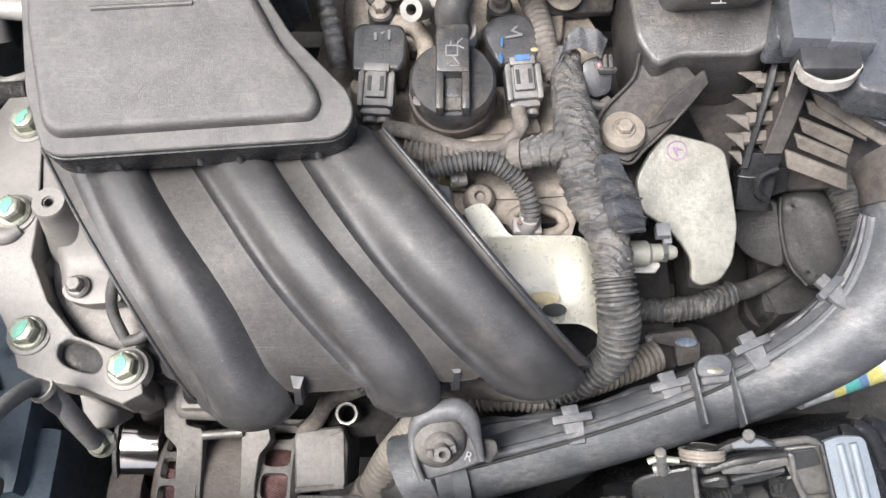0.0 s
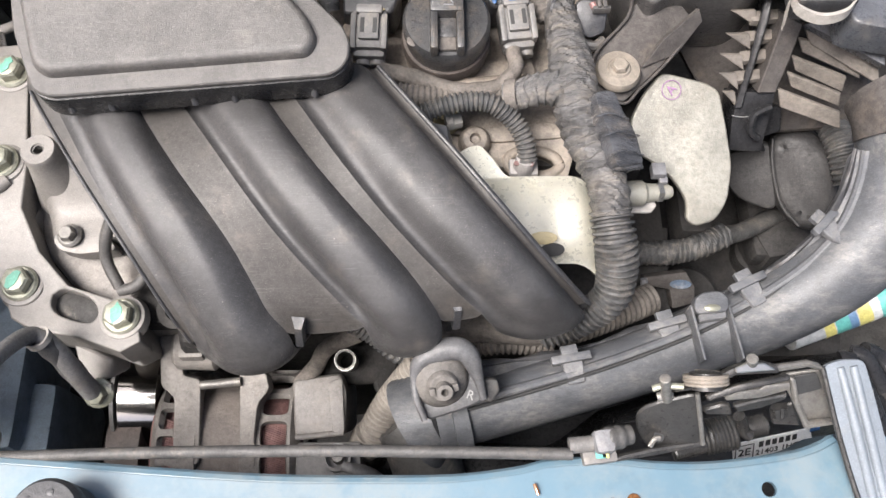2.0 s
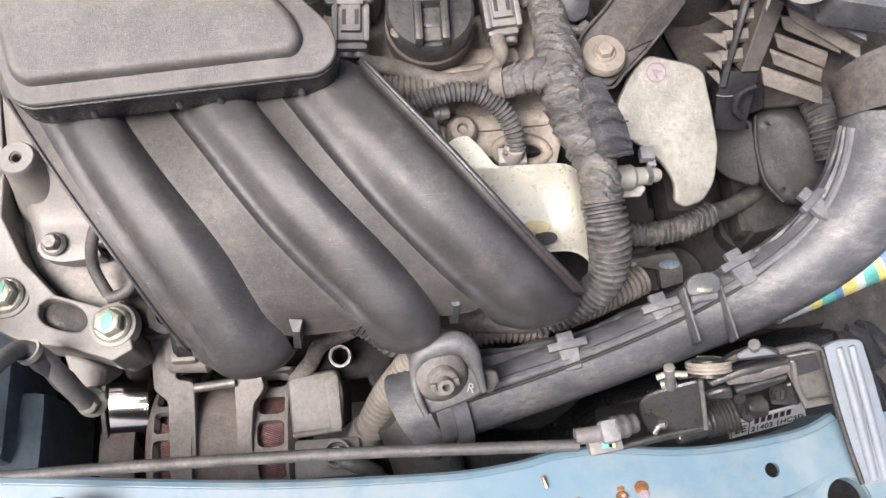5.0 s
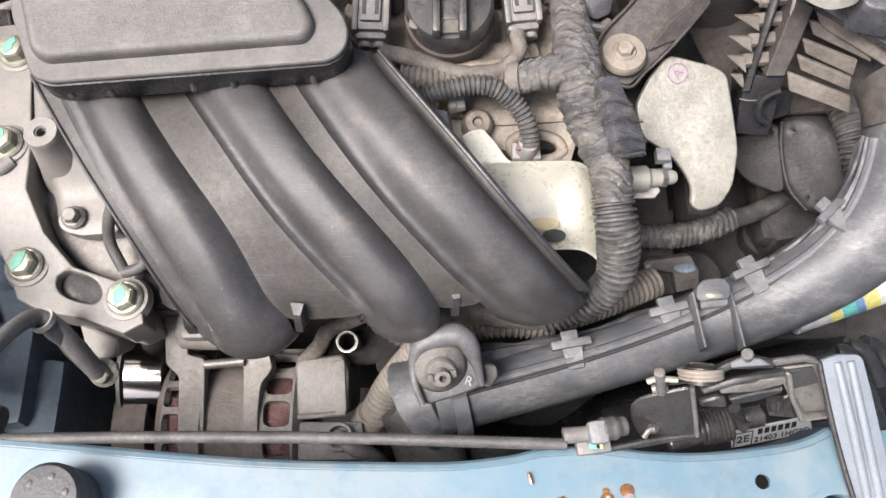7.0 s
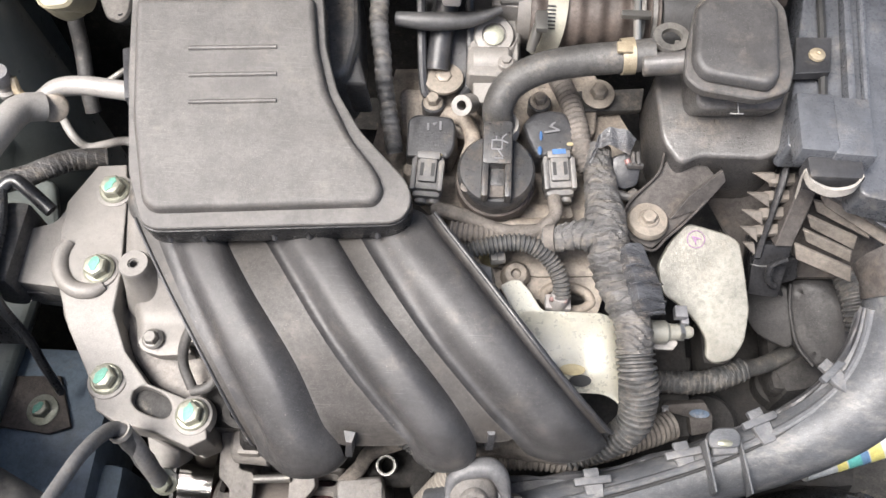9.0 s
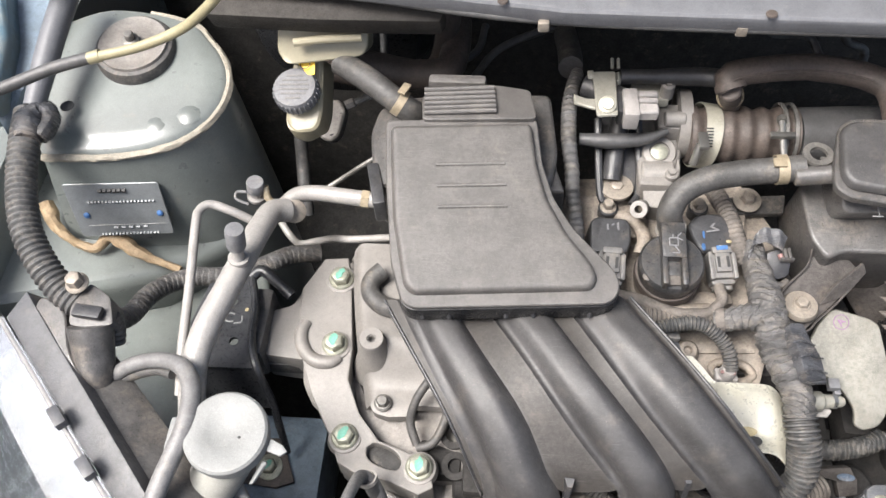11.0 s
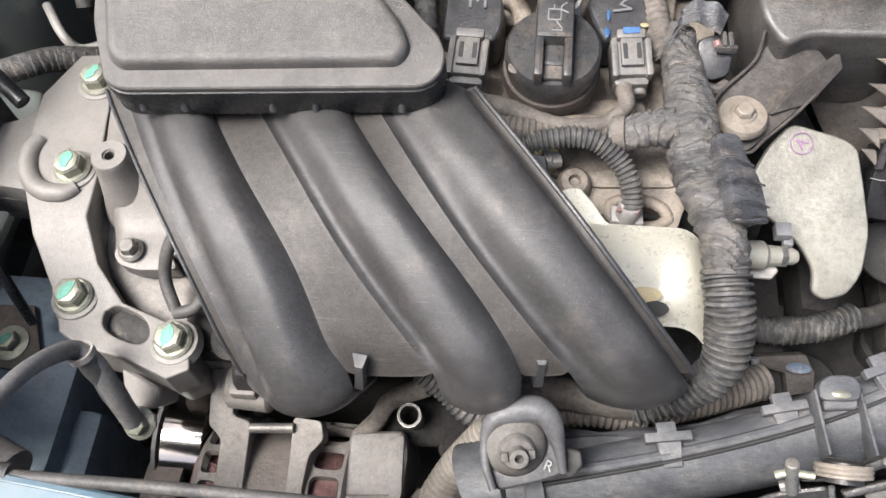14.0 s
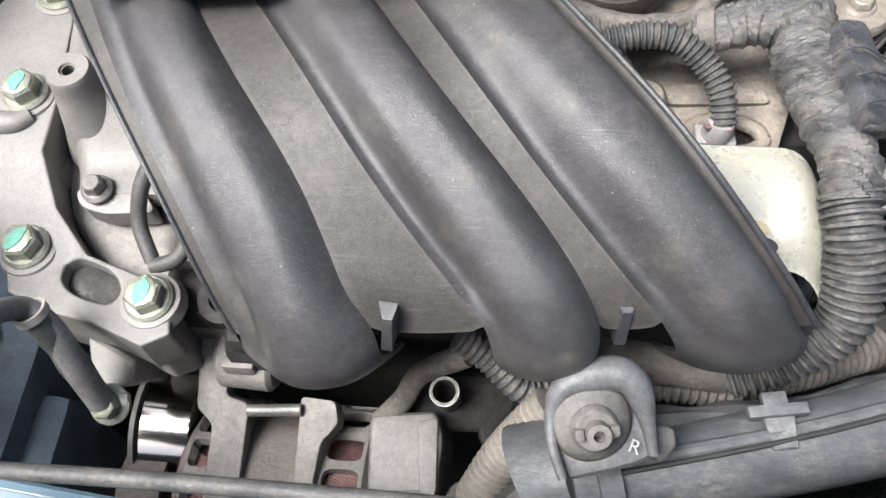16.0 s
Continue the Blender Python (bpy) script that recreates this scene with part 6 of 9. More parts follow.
    part("bracket", slab([(-0.0583, 0.5081, 0.9650), (-0.0501, 0.5085, 0.9650), (-0.0445, 0.4580, 0.9450), (-0.0162, 0.4559, 0.9400), (-0.0160, 0.4435, 0.9350), (-0.0570, 0.4435, 0.9400)], 0.012, 0.002), M_BLACK_METAL, tb)
    bolt(tb, (-0.0385, 0.4503, 0.9410), (0, -0.15, 1), 0.0075, 0.007, 0.014, M_TAN_BOLT)
    bolt(tb, (0.0950, 0.4466, 0.9350), (0, -0.15, 1), 0.0075, 0.007, 0.014, M_TAN_BOLT)
    part("rear_plate", slab([(0.0701, 0.4530, 0.9300), (0.1366, 0.4598, 0.9300), (0.1340, 0.4394, 0.9250), (0.0837, 0.4355, 0.9250)], 0.01, 0.002), M_DARK, tb)
    solo("tapered_cable_sleeve", tube([(-0.0799, 0.4785, 0.9850), (-0.0488, 0.4768, 0.9850), (-0.0148, 0.4813, 0.9850), (0.0083, 0.4884, 0.9900)], [0.006, 0.008, 0.007, 0.003], 14), M_RUBBER_CLEAN, "black tapered rubber sleeve on a cable", "cable sleeve")

    be = thing("intake_bellows", (0.08, 0.53, 0.94), "dusty brown rubber intake bellows with steel clamps", "bellows")
    a, b = (0.0323, 0.5046, 0.9680), (0.1394, 0.5077, 0.9680)
    A, B = Vector(a), Vector(b)
    part("rubber_bellows", tube([A, A.lerp(B, 0.3), A.lerp(B, 0.62), B], [0.031, 0.030, 0.029, 0.030], 32, pitch=0.017, rib=0.12, soft=True), M_BROWN_RUBBER, be)
    cl = part("wide_clamp", moved(ring(0.0322, 0.0338, 0.017, None, 48), aim(A.lerp(B, 0.07), B + Vector((0, 0, -0.02)))), M_CLAMP_PALE, be)
    for k in range(7):
        part("worm_slot", box(A.lerp(B, 0.15) + Vector((0, 0, 0)), (0.008, 0.0012, 0.001), None, 0.0003, 1), M_INK_RECESS, cl).matrix_basis = Matrix.Translation(A.lerp(B, 0.15)) @ Matrix.Rotation(0.55 + 0.09 * k, 4, "X") @ Matrix.Translation(-A.lerp(B, 0.15) + Vector((0, 0, 0.0340)))
    part("clamp_screw", join(rod((0.0379, 0.4681, 0.9950), (0.0334, 0.4578, 0.9750), 0.0042, 12), box((0.0404, 0.4701, 0.9970), (0.01, 0.02, 0.006), None, 0.002)), M_STEEL, cl)
    for f in (0.84, 0.93):
        part("wire_clamp", moved(ring(0.0315, 0.0335, 0.0035, None, 40), aim(A.lerp(B, f), B)), M_STEEL_DUST, be)
    part("clamp_bolt", join(rod((0.1191, 0.4548, 0.9850), (0.1186, 0.4968, 1.0000), 0.0032, 10), box((0.1169, 0.4790, 0.9990), (0.024, 0.006, 0.005), None, 0.001), lathe([(0.005, 0), (0.005, 0.006)], aim((0.1185, 0.4961, 1.0000), (0.1197, 0.5045, 1.0000)), 6)), M_STEEL, be)
    part("outlet_pipe", tube([B, (0.1849, 0.5130, 0.9660), (0.2368, 0.5176, 0.9650)], 0.0285, 28), M_RUBBER_CLEAN, be)
    part("side_spigot", rod((0.0738, 0.5276, 0.9900), (0.0622, 0.5076, 1.0300), 0.011, 20), M_BROWN_RUBBER, be)
    part("spigot_clip", moved(ring(0.0115, 0.0135, 0.005, None, 24), aim((0.0698, 0.5232, 1.0050), (0.0631, 0.5153, 1.0300))), M_CLAMP, be)
    lh = thing("breather_loop_hose", (0.0634, 0.5078, 1.0300), "dusty brown moulded breather hose looping over the bellows", "hose")
    loop = [(0.0634, 0.5078, 1.0300), (0.0598, 0.5174, 1.0370), (0.0749, 0.5228, 1.0400), (0.1307, 0.5317, 1.0400), (0.1771, 0.5256, 1.0400), (0.2038, 0.5120, 1.0400), (0.2115, 0.4951, 1.0350), (0.2116, 0.4655, 1.0300)]
    part("hose", tube(loop, 0.0130, 22, wobble=0.05), M_BROWN_RUBBER, lh)
    part("moulding_rib", tube([Vector(q) + Vector((0, -0.0118, 0.0060)) for q in loop[1:-1]], 0.0016, 8), M_BROWN_RUBBER, lh)
    part("end_bead", moved(ring(0.0128, 0.0150, 0.006, None, 28), aim(loop[0], loop[1])), M_BROWN_RUBBER, lh)
    solo("vacuum_hose", tube([(-0.0412, 0.5324, 1.0200), (-0.0062, 0.5338, 1.0200), (0.0387, 0.5355, 1.0200), (0.0644, 0.5266, 1.0250)], [0.0075, 0.0075, 0.0095, 0.0095], 18), M_PLASTIC_BARE, "straight black rubber vacuum hose", "hose")
    ph = thing("breather_hose", (0.0143, 0.4066, 0.9500), "black rubber breather hose with a tan spring clamp", "hose")
    part("hose", tube([(0.0103, 0.3945, 0.9550), (0.0077, 0.4004, 0.9720), (0.0164, 0.4135, 0.9850), (0.0392, 0.4232, 0.9950), (0.0702, 0.4282, 1.0000), (0.1069, 0.4291, 1.0060), (0.1275, 0.4295, 1.0100)], 0.0125, 22), M_RUBBER, ph)
    part("spring_clamp", join(moved(ring(0.0130, 0.0142, 0.010, None, 28), aim((0.1011, 0.4288, 1.0060), (0.1284, 0.4312, 1.0080))), box((0.1015, 0.4261, 1.0200), (0.012, 0.010, 0.003), None, 0.001)), M_CLAMP, ph)
    part("foot_sleeve", lathe([(0.0145, 0), (0.0145, 0.008), (0.0135, 0.012)], Matrix.Translation((0.0122, 0.3963, 0.9450)), 24), M_CONN_LIGHT, ph)


build_throttle()
# ---- ignition coils, connectors, oil cap ----
def build_coils():
    for i, (ol, bc, dabs) in enumerate((
            ([(-0.0659, 0.4048, 0.9460), (-0.0594, 0.4102, 0.9470), (-0.0499, 0.4084, 0.9480), (-0.0415, 0.4084, 0.9480), (-0.0290, 0.4090, 0.9460), (-0.0259, 0.4004, 0.9450), (-0.0261, 0.3832, 0.9420), (-0.0302, 0.3722, 0.9390), (-0.0659, 0.3722, 0.9390)], (-0.0466, 0.4297, 0.9350),
             [((-0.0418, 0.3742, 0.9405), 0.013, 0.003, M_YELLOW_MARK)]),
            ([(0.0299, 0.4048, 0.9460), (0.0384, 0.4155, 0.9470), (0.0524, 0.4189, 0.9480), (0.0648, 0.4189, 0.9460), (0.0720, 0.4048, 0.9440), (0.0729, 0.3857, 0.9400), (0.0624, 0.3814, 0.9390), (0.0431, 0.3770, 0.9380), (0.0340, 0.3934, 0.9420)], (0.0446, 0.4351, 0.9350),
             [((0.0691, 0.3892, 0.9415), 0.006, 0.004, M_YELLOW_MARK), ((0.0607, 0.3838, 0.9405), 0.005, 0.003, M_YELLOW_MARK), ((0.0449, 0.3947, 0.9437), 0.0025, 0.010, M_BLUE_MARK), ((0.0443, 0.3823, 0.9405), 0.004, 0.009, M_BLUE_MARK)]))):
        co = thing("ignition_coil", ol[-1], ("black plastic ignition coil with a yellow dab and dust", "black plastic ignition coil with blue and yellow paint marks")[i], "ignition coil", "ignition coils")
        part("coil_head", slab(ol, 0.034, 0.004, 3, corner=0.004, taper=0.002), M_PLASTIC_BARE, co)
        c = sum((Vector(p) for p in ol), Vector()) / len(ol)
        letters("M", 0.019, Matrix.Translation(c + Vector((0, 0.004, 0.0015))) @ Matrix.Rotation((0.05, -1.35)[i], 4, "Z"), M_CAP_DARK, co, "embossed_letter", 0.0004)
        part("bolt_ear", lathe([(0.010, -0.012), (0.010, 0.001), (0.009, 0.002)], Matrix.Translation(bc), 24), M_PLASTIC_BARE, co)
        bolt(co, Vector(bc) + Vector((0, 0, 0.002)), (0, -0.1, 1), 0.006, 0.006, 0.0085, M_TAN_BOLT)
        for p, sx, sy, m in dabs:
            part("paint_dab", lathe([(1, 0), (0.8, 0.5), (0.1, 0.6)], Matrix.Translation(Vector(p) + Vector((0, 0, 0.0006))) @ Matrix.Diagonal((sx / 2, sy / 2, 0.001, 1)), 14), m, co)


def connector(p, turn, blue):
    cn = thing("coil_connector", p, "grey plastic coil connector with a locking latch" + (" and blue mark" if blue else ""), "connector", "coil connectors")
    m = Matrix.Translation(p) @ Matrix.Rotation(turn, 4, "Z") @ Matrix.Rotation(0.25, 4, "X") @ Matrix.Scale(1.1, 4)
    part("shell", moved(box((0, 0, 0), (0.023, 0.026, 0.018), None, 0.003), m), M_CONN, cn)
    part("latch", moved(join(box((0, 0.003, 0.0105), (0.013, 0.022, 0.004), None, 0.001), box((0, 0.012, 0.0105), (0.017, 0.006, 0.006), None, 0.0015)), m), M_CONN, cn)
    for x in (-0.004, 0.004):
        part("latch_window", moved(box((x, 0.001, 0.0123), (0.0026, 0.010, 0.001), None, 0.0002, 1), m), M_INK_RECESS, cn)
    for x in (-0.010, 0.010):
        part("side_rail", moved(box((x, -0.002, 0.006), (0.004, 0.024, 0.010), None, 0.0015), m), M_CONN, cn)
    part("skirt", moved(join(box((0, -0.014, -0.002), (0.021, 0.007, 0.014), None, 0.003), rod((-0.004, -0.014, -0.004), (-0.004, -0.021, -0.004), 0.0048, 16), rod((0.005, -0.014, -0.004), (0.005, -0.021, -0.004), 0.0048, 16)), m), M_CONN, cn)
    if blue:
        part("paint_mark", moved(box((0, 0.0135, 0.0140), (0.010, 0.004, 0.0006), None, 0.0002, 1), m), M_BLUE_MARK, cn)


build_coils()
connector((-0.0464, 0.3557, 0.9370), -0.05, False)
connector((0.0597, 0.3638, 0.9340), 0.10, True)

oc = thing("oil_filler_cap", (0.0076, 0.3453, 0.9500), "black plastic oil filler cap with a grip bar and symbol", "oil cap")
OC = Matrix.Translation((0.0084, 0.3509, 0.9550)) @ Matrix.Rotation(0.12, 4, "X") @ Matrix.Scale(1.12, 4)
part("disc", lathe([(0.026, -0.016), (0.0275, -0.004), (0.0275, 0.002), (0.0255, 0.005), (0.018, 0.0055)], OC, 48), M_OIL_CAP, oc)
part("grip_bar", moved(join(box((0, 0.015, 0.011), (0.021, 0.034, 0.013), None, 0.003), box((-0.008, -0.012, 0.010), (0.005, 0.028, 0.012), None, 0.002), box((0.008, -0.012, 0.010), (0.005, 0.028, 0.012), None, 0.002),
     box((0, -0.006, 0.006), (0.012, 0.018, 0.006), None, 0.002)), OC), M_OIL_CAP, oc)
part("dust_pocket", moved(box((0, -0.018, 0.0065), (0.011, 0.010, 0.003), None, 0.001), OC), M_CONDUIT_DUST, oc, "dusty hollow")
for a, b in (((-0.004, 0.009), (0.003, 0.009)), ((-0.004, 0.009), (-0.004, 0.016)), ((-0.004, 0.016), (0.003, 0.016)), ((0.003, 0.009), (0.003, 0.018)), ((0.003, 0.018), (0.006, 0.021)),
             ((0.003, 0.016), (0.007, 0.014)), ((0.0, 0.009), (0.004, 0.003)), ((-0.002, 0.002), (0.004, 0.002)), ((-0.001, 0.016), (-0.001, 0.019))):
    part("symbol_line", tube([OC @ Vector((a[0], a[1], 0.0176)), OC @ Vector((b[0], b[1], 0.0176))], 0.0006, 6, n=2), M_CAP_DARK, oc)
part("chalk_dab", moved(lathe([(0.004, 0), (0.003, 0.0006), (0.001, 0.0008)], None, 12), OC @ Matrix.Translation((-0.021, -0.014, 0.0034))), M_CONDUIT_DUST, oc)
part("gasket", lathe([(0.0285, -0.024), (0.029, -0.020), (0.028, -0.015)], OC, 40), M_BROWN_RUBBER, oc)

# ---- wiring loom ----
wl = thing("wiring_loom", (0.1236, 0.2027, 0.8800), "thick wiring loom wrapped in dusty black cloth tape", "wiring loom")
trunk = [(0.0925, 0.3884, 0.9350), (0.0923, 0.3596, 0.9400), (0.0949, 0.3250, 0.9450), (0.0958, 0.2997, 0.9450), (0.1026, 0.2740, 0.9350), (0.1119, 0.2505, 0.9300), (0.1169, 0.2336, 0.9250), (0.1184, 0.2178, 0.9180)]
part("taped_trunk", tube(trunk, [0.0115, 0.0125, 0.014, 0.0165, 0.0175, 0.0165, 0.0145, 0.0135], 48, pitch=0.0085, rib=0.13, wobble=0.080, twist=0.9, jitter=0.6, saw=True, crumple=0.085), M_TAPE, wl, sharp=0.45)
low = [(0.1184, 0.2219, 0.9180), (0.1211, 0.2043, 0.9100), (0.1242, 0.1891, 0.8950), (0.1227, 0.1754, 0.8800), (0.1134, 0.1674, 0.8650), (0.0969, 0.1611, 0.8500), (0.0751, 0.1573, 0.8400)]
part("corrugated_sleeve", tube(low, [0.0150, 0.0150, 0.0150, 0.0140, 0.0125, 0.012, 0.012], 36, pitch=0.0046, rib=0.20, wobble=0.05, jitter=0.08, twist=0.1, crumple=0.02), M_CONDUIT, wl)
part("branch_junction", tube([(0.0982, 0.3006, 0.9450), (0.0789, 0.3039, 0.9440), (0.0616, 0.3029, 0.9380), (0.0480, 0.3034, 0.9340)], [0.015, 0.0135, 0.011, 0.0095], 44, pitch=0.0085, rib=0.13, wobble=0.08, twist=0.9, jitter=0.6, saw=True, crumple=0.085), M_TAPE, wl, sharp=0.45)
part("cuff", moved(ring(0.0095, 0.0112, 0.008, None, 28), aim((0.0573, 0.3024, 0.9380), (0.0440, 0.3034, 0.9340))), M_CONDUIT_DUST, wl)
part("vinyl_patch", slab([(0.1044, 0.2876, 0.9640), (0.1207, 0.2914, 0.9590), (0.1243, 0.2806, 0.9550), (0.1337, 0.2640, 0.9500), (0.1389, 0.2447, 0.9420), (0.1324, 0.2397, 0.9420), (0.1182, 0.2380, 0.9490), (0.1123, 0.2613, 0.9590)], 0.02, 0.004, 2, corner=0.006), M_SIL_TAPE, wl)
part("tape_flag", slab([(0.1168, 0.2366, 0.9520), (0.1367, 0.2441, 0.9450), (0.1390, 0.2401, 0.9430), (0.1193, 0.2351, 0.9500)], 0.006, 0.002, 1), M_SIL_TAPE, wl)
for a, b, c in (((0.1050, 0.2673, 0.9650), (0.1140, 0.2704, 0.9640), (0.1281, 0.2711, 0.9550)), ((0.1090, 0.2537, 0.9640), (0.1191, 0.2582, 0.9610), (0.1347, 0.2605, 0.9510)), ((0.1130, 0.2422, 0.9590), (0.1228, 0.2470, 0.9560), (0.1377, 0.2487, 0.9460))):
    part("tape_edge", tube([a, b, c], 0.0007, 6), M_SIL_TAPE, wl)
part("upper_sleeve", tube([(0.0554, 0.4801, 0.9300), (0.0692, 0.4417, 0.9350), (0.0755, 0.4122, 0.9380), (0.0797, 0.3877, 0.9360), (0.0859, 0.3717, 0.9300)], 0.0095, 22, pitch=0.005, rib=0.10), M_CONDUIT_DUST, wl)
ribbon = glide([(0.0865, 0.3700, 0.9480), (0.0862, 0.3760, 0.9530), (0.0900, 0.3830, 0.9580), (0.0980, 0.3850, 0.9610), (0.1080, 0.3830, 0.9610), (0.1175, 0.3790, 0.9560)], 6)
part("tape_loop", grid_shell([[p + Vector((0.30, 0.75, 0.45)) * (w_ - 0.5) * 0.017 + Vector((0, 0, 0.0012 * math.sin(i * 0.7 + w_ * 3))) for w_ in [k / 8 for k in range(9)]] for i, p in enumerate(ribbon)], 0.0008), M_SIL_TAPE, wl, "loose loop of worn vinyl tape", sharp=1.2)
jc = thing("joint_connector", (0.1191, 0.3807, 0.9100), "black plastic joint connector hanging from the loom", "connector")
part("housing", slab([(0.1031, 0.3766, 0.9440), (0.1146, 0.3812, 0.9460), (0.1228, 0.3802, 0.9460), (0.1269, 0.3706, 0.9420), (0.1252, 0.3578, 0.9320), (0.1128, 0.3537, 0.9300), (0.1035, 0.3599, 0.9340)], 0.03, 0.004, 2, corner=0.004), M_PLASTIC_BARE, jc)
part("latch_frame", join(box((0.1186, 0.3727, 0.9480), (0.003, 0.012, 0.006), None, 0.001), box((0.1227, 0.3727, 0.9480), (0.003, 0.012, 0.006), None, 0.001), box((0.1206, 0.3677, 0.9460), (0.013, 0.003, 0.006), None, 0.001)), M_PLASTIC, jc)
part("red_wire", rod((0.1137, 0.3727, 0.9480), (0.1154, 0.3692, 0.9460), 0.0025, 8), M_COPPER, jc)
part("skirt_ring", tube([(0.1086, 0.3541, 0.9250), (0.1176, 0.3511, 0.9250), (0.1246, 0.3561, 0.9250)], 0.004, 10), M_PLASTIC, jc)

solo("injector_conduit", tube([(-0.0319, 0.2946, 0.9300), (-0.0137, 0.2896, 0.9340), (0.0041, 0.2933, 0.9380), (0.0238, 0.2962, 0.9400), (0.0397, 0.2947, 0.9380), (0.0538, 0.2865, 0.9300), (0.0620, 0.2755, 0.9220), (0.0645, 0.2644, 0.9120)], 0.0072, 24, pitch=0.0034, rib=0.22), M_CONDUIT,
     "thin black split corrugated conduit curving to a plug", "conduit")
solo("dusty_conduit", tube([(-0.0265, 0.3124, 0.9250), (-0.0082, 0.3105, 0.9250), (0.0162, 0.3099, 0.9260), (0.0484, 0.3067, 0.9300)], 0.0085, 20, pitch=0.0042, rib=0.15), M_CONDUIT_DUST, "dust covered corrugated conduit along the head", "conduit")
solo("dusty_lead", tube([(-0.0415, 0.3329, 0.9250), (-0.0165, 0.3260, 0.9260), (0.0122, 0.3122, 0.9300), (0.0402, 0.3099, 0.9340), (0.0502, 0.3152, 0.9360), (0.0574, 0.3260, 0.9360), (0.0565, 0.3417, 0.9340)], [0.006, 0.0065, 0.006, 0.006, 0.006, 0.0058, 0.0055], 16, pitch=0.012, rib=0.05, wobble=0.12, soft=True), M_CONDUIT_DUST,
     "taped dusty lead running to a coil connector", "wire")
solo("coil_lead", tube([(-0.0417, 0.3420, 0.9260), (-0.0376, 0.3348, 0.9220), (-0.0252, 0.3324, 0.9180)], 0.0055, 14, wobble=0.1), M_CONDUIT_DUST, "taped dusty lead of a coil", "wire")
ij = thing("sensor_plug", (0.0641, 0.2673, 0.8900), "pale grey round sensor plug with a square collar", "connector")
part("plug_body", lathe([(0.0078, -0.01), (0.0078, 0.004), (0.0074, 0.013), (0.0068, 0.016)], aim((0.0624, 0.2640, 0.8980), (0.0635, 0.2652, 0.9140)), 24), M_PLUG, ij)
part("collar", moved(box((0, 0, 0.002), (0.021, 0.013, 0.006), None, 0.002), aim((0.0624, 0.2640, 0.8980), (0.0635, 0.2652, 0.9140))), M_PLUG, ij)
for p in ((0.0563, 0.2612, 0.9130), (0.0666, 0.2604, 0.9130)):
    part("red_dot", lathe([(0.002, 0), (0.0018, 0.001)], Matrix.Translation(p), 10), M_COPPER, ij)
solo("small_tan_connector", join(box((0.0131, 0.2947, 0.9150), (0.012, 0.009, 0.008), Matrix.Rotation(0.2, 4, "Z"), 0.002), box((0.0094, 0.2945, 0.9170), (0.006, 0.011, 0.01), Matrix.Rotation(0.2, 4, "Z"), 0.002)), M_CONN_LIGHT, "small tan plastic connector", "connector")
solo("corner_loom", tube([(-0.0822, 0.5563, 1.0000), (-0.0899, 0.5184, 1.0050), (-0.0919, 0.4691, 1.0000), (-0.0875, 0.4382, 0.9850), (-0.0848, 0.4185, 0.9650), (-0.0798, 0.3986, 0.9450), (-0.0764, 0.3816, 0.9300)], [0.007, 0.0075, 0.008, 0.008, 0.0075, 0.0075, 0.0075], 18, pitch=0.007, rib=0.10, wobble=0.08), M_TAPE,
     "taped black loom beside the air cleaner", "wiring loom")

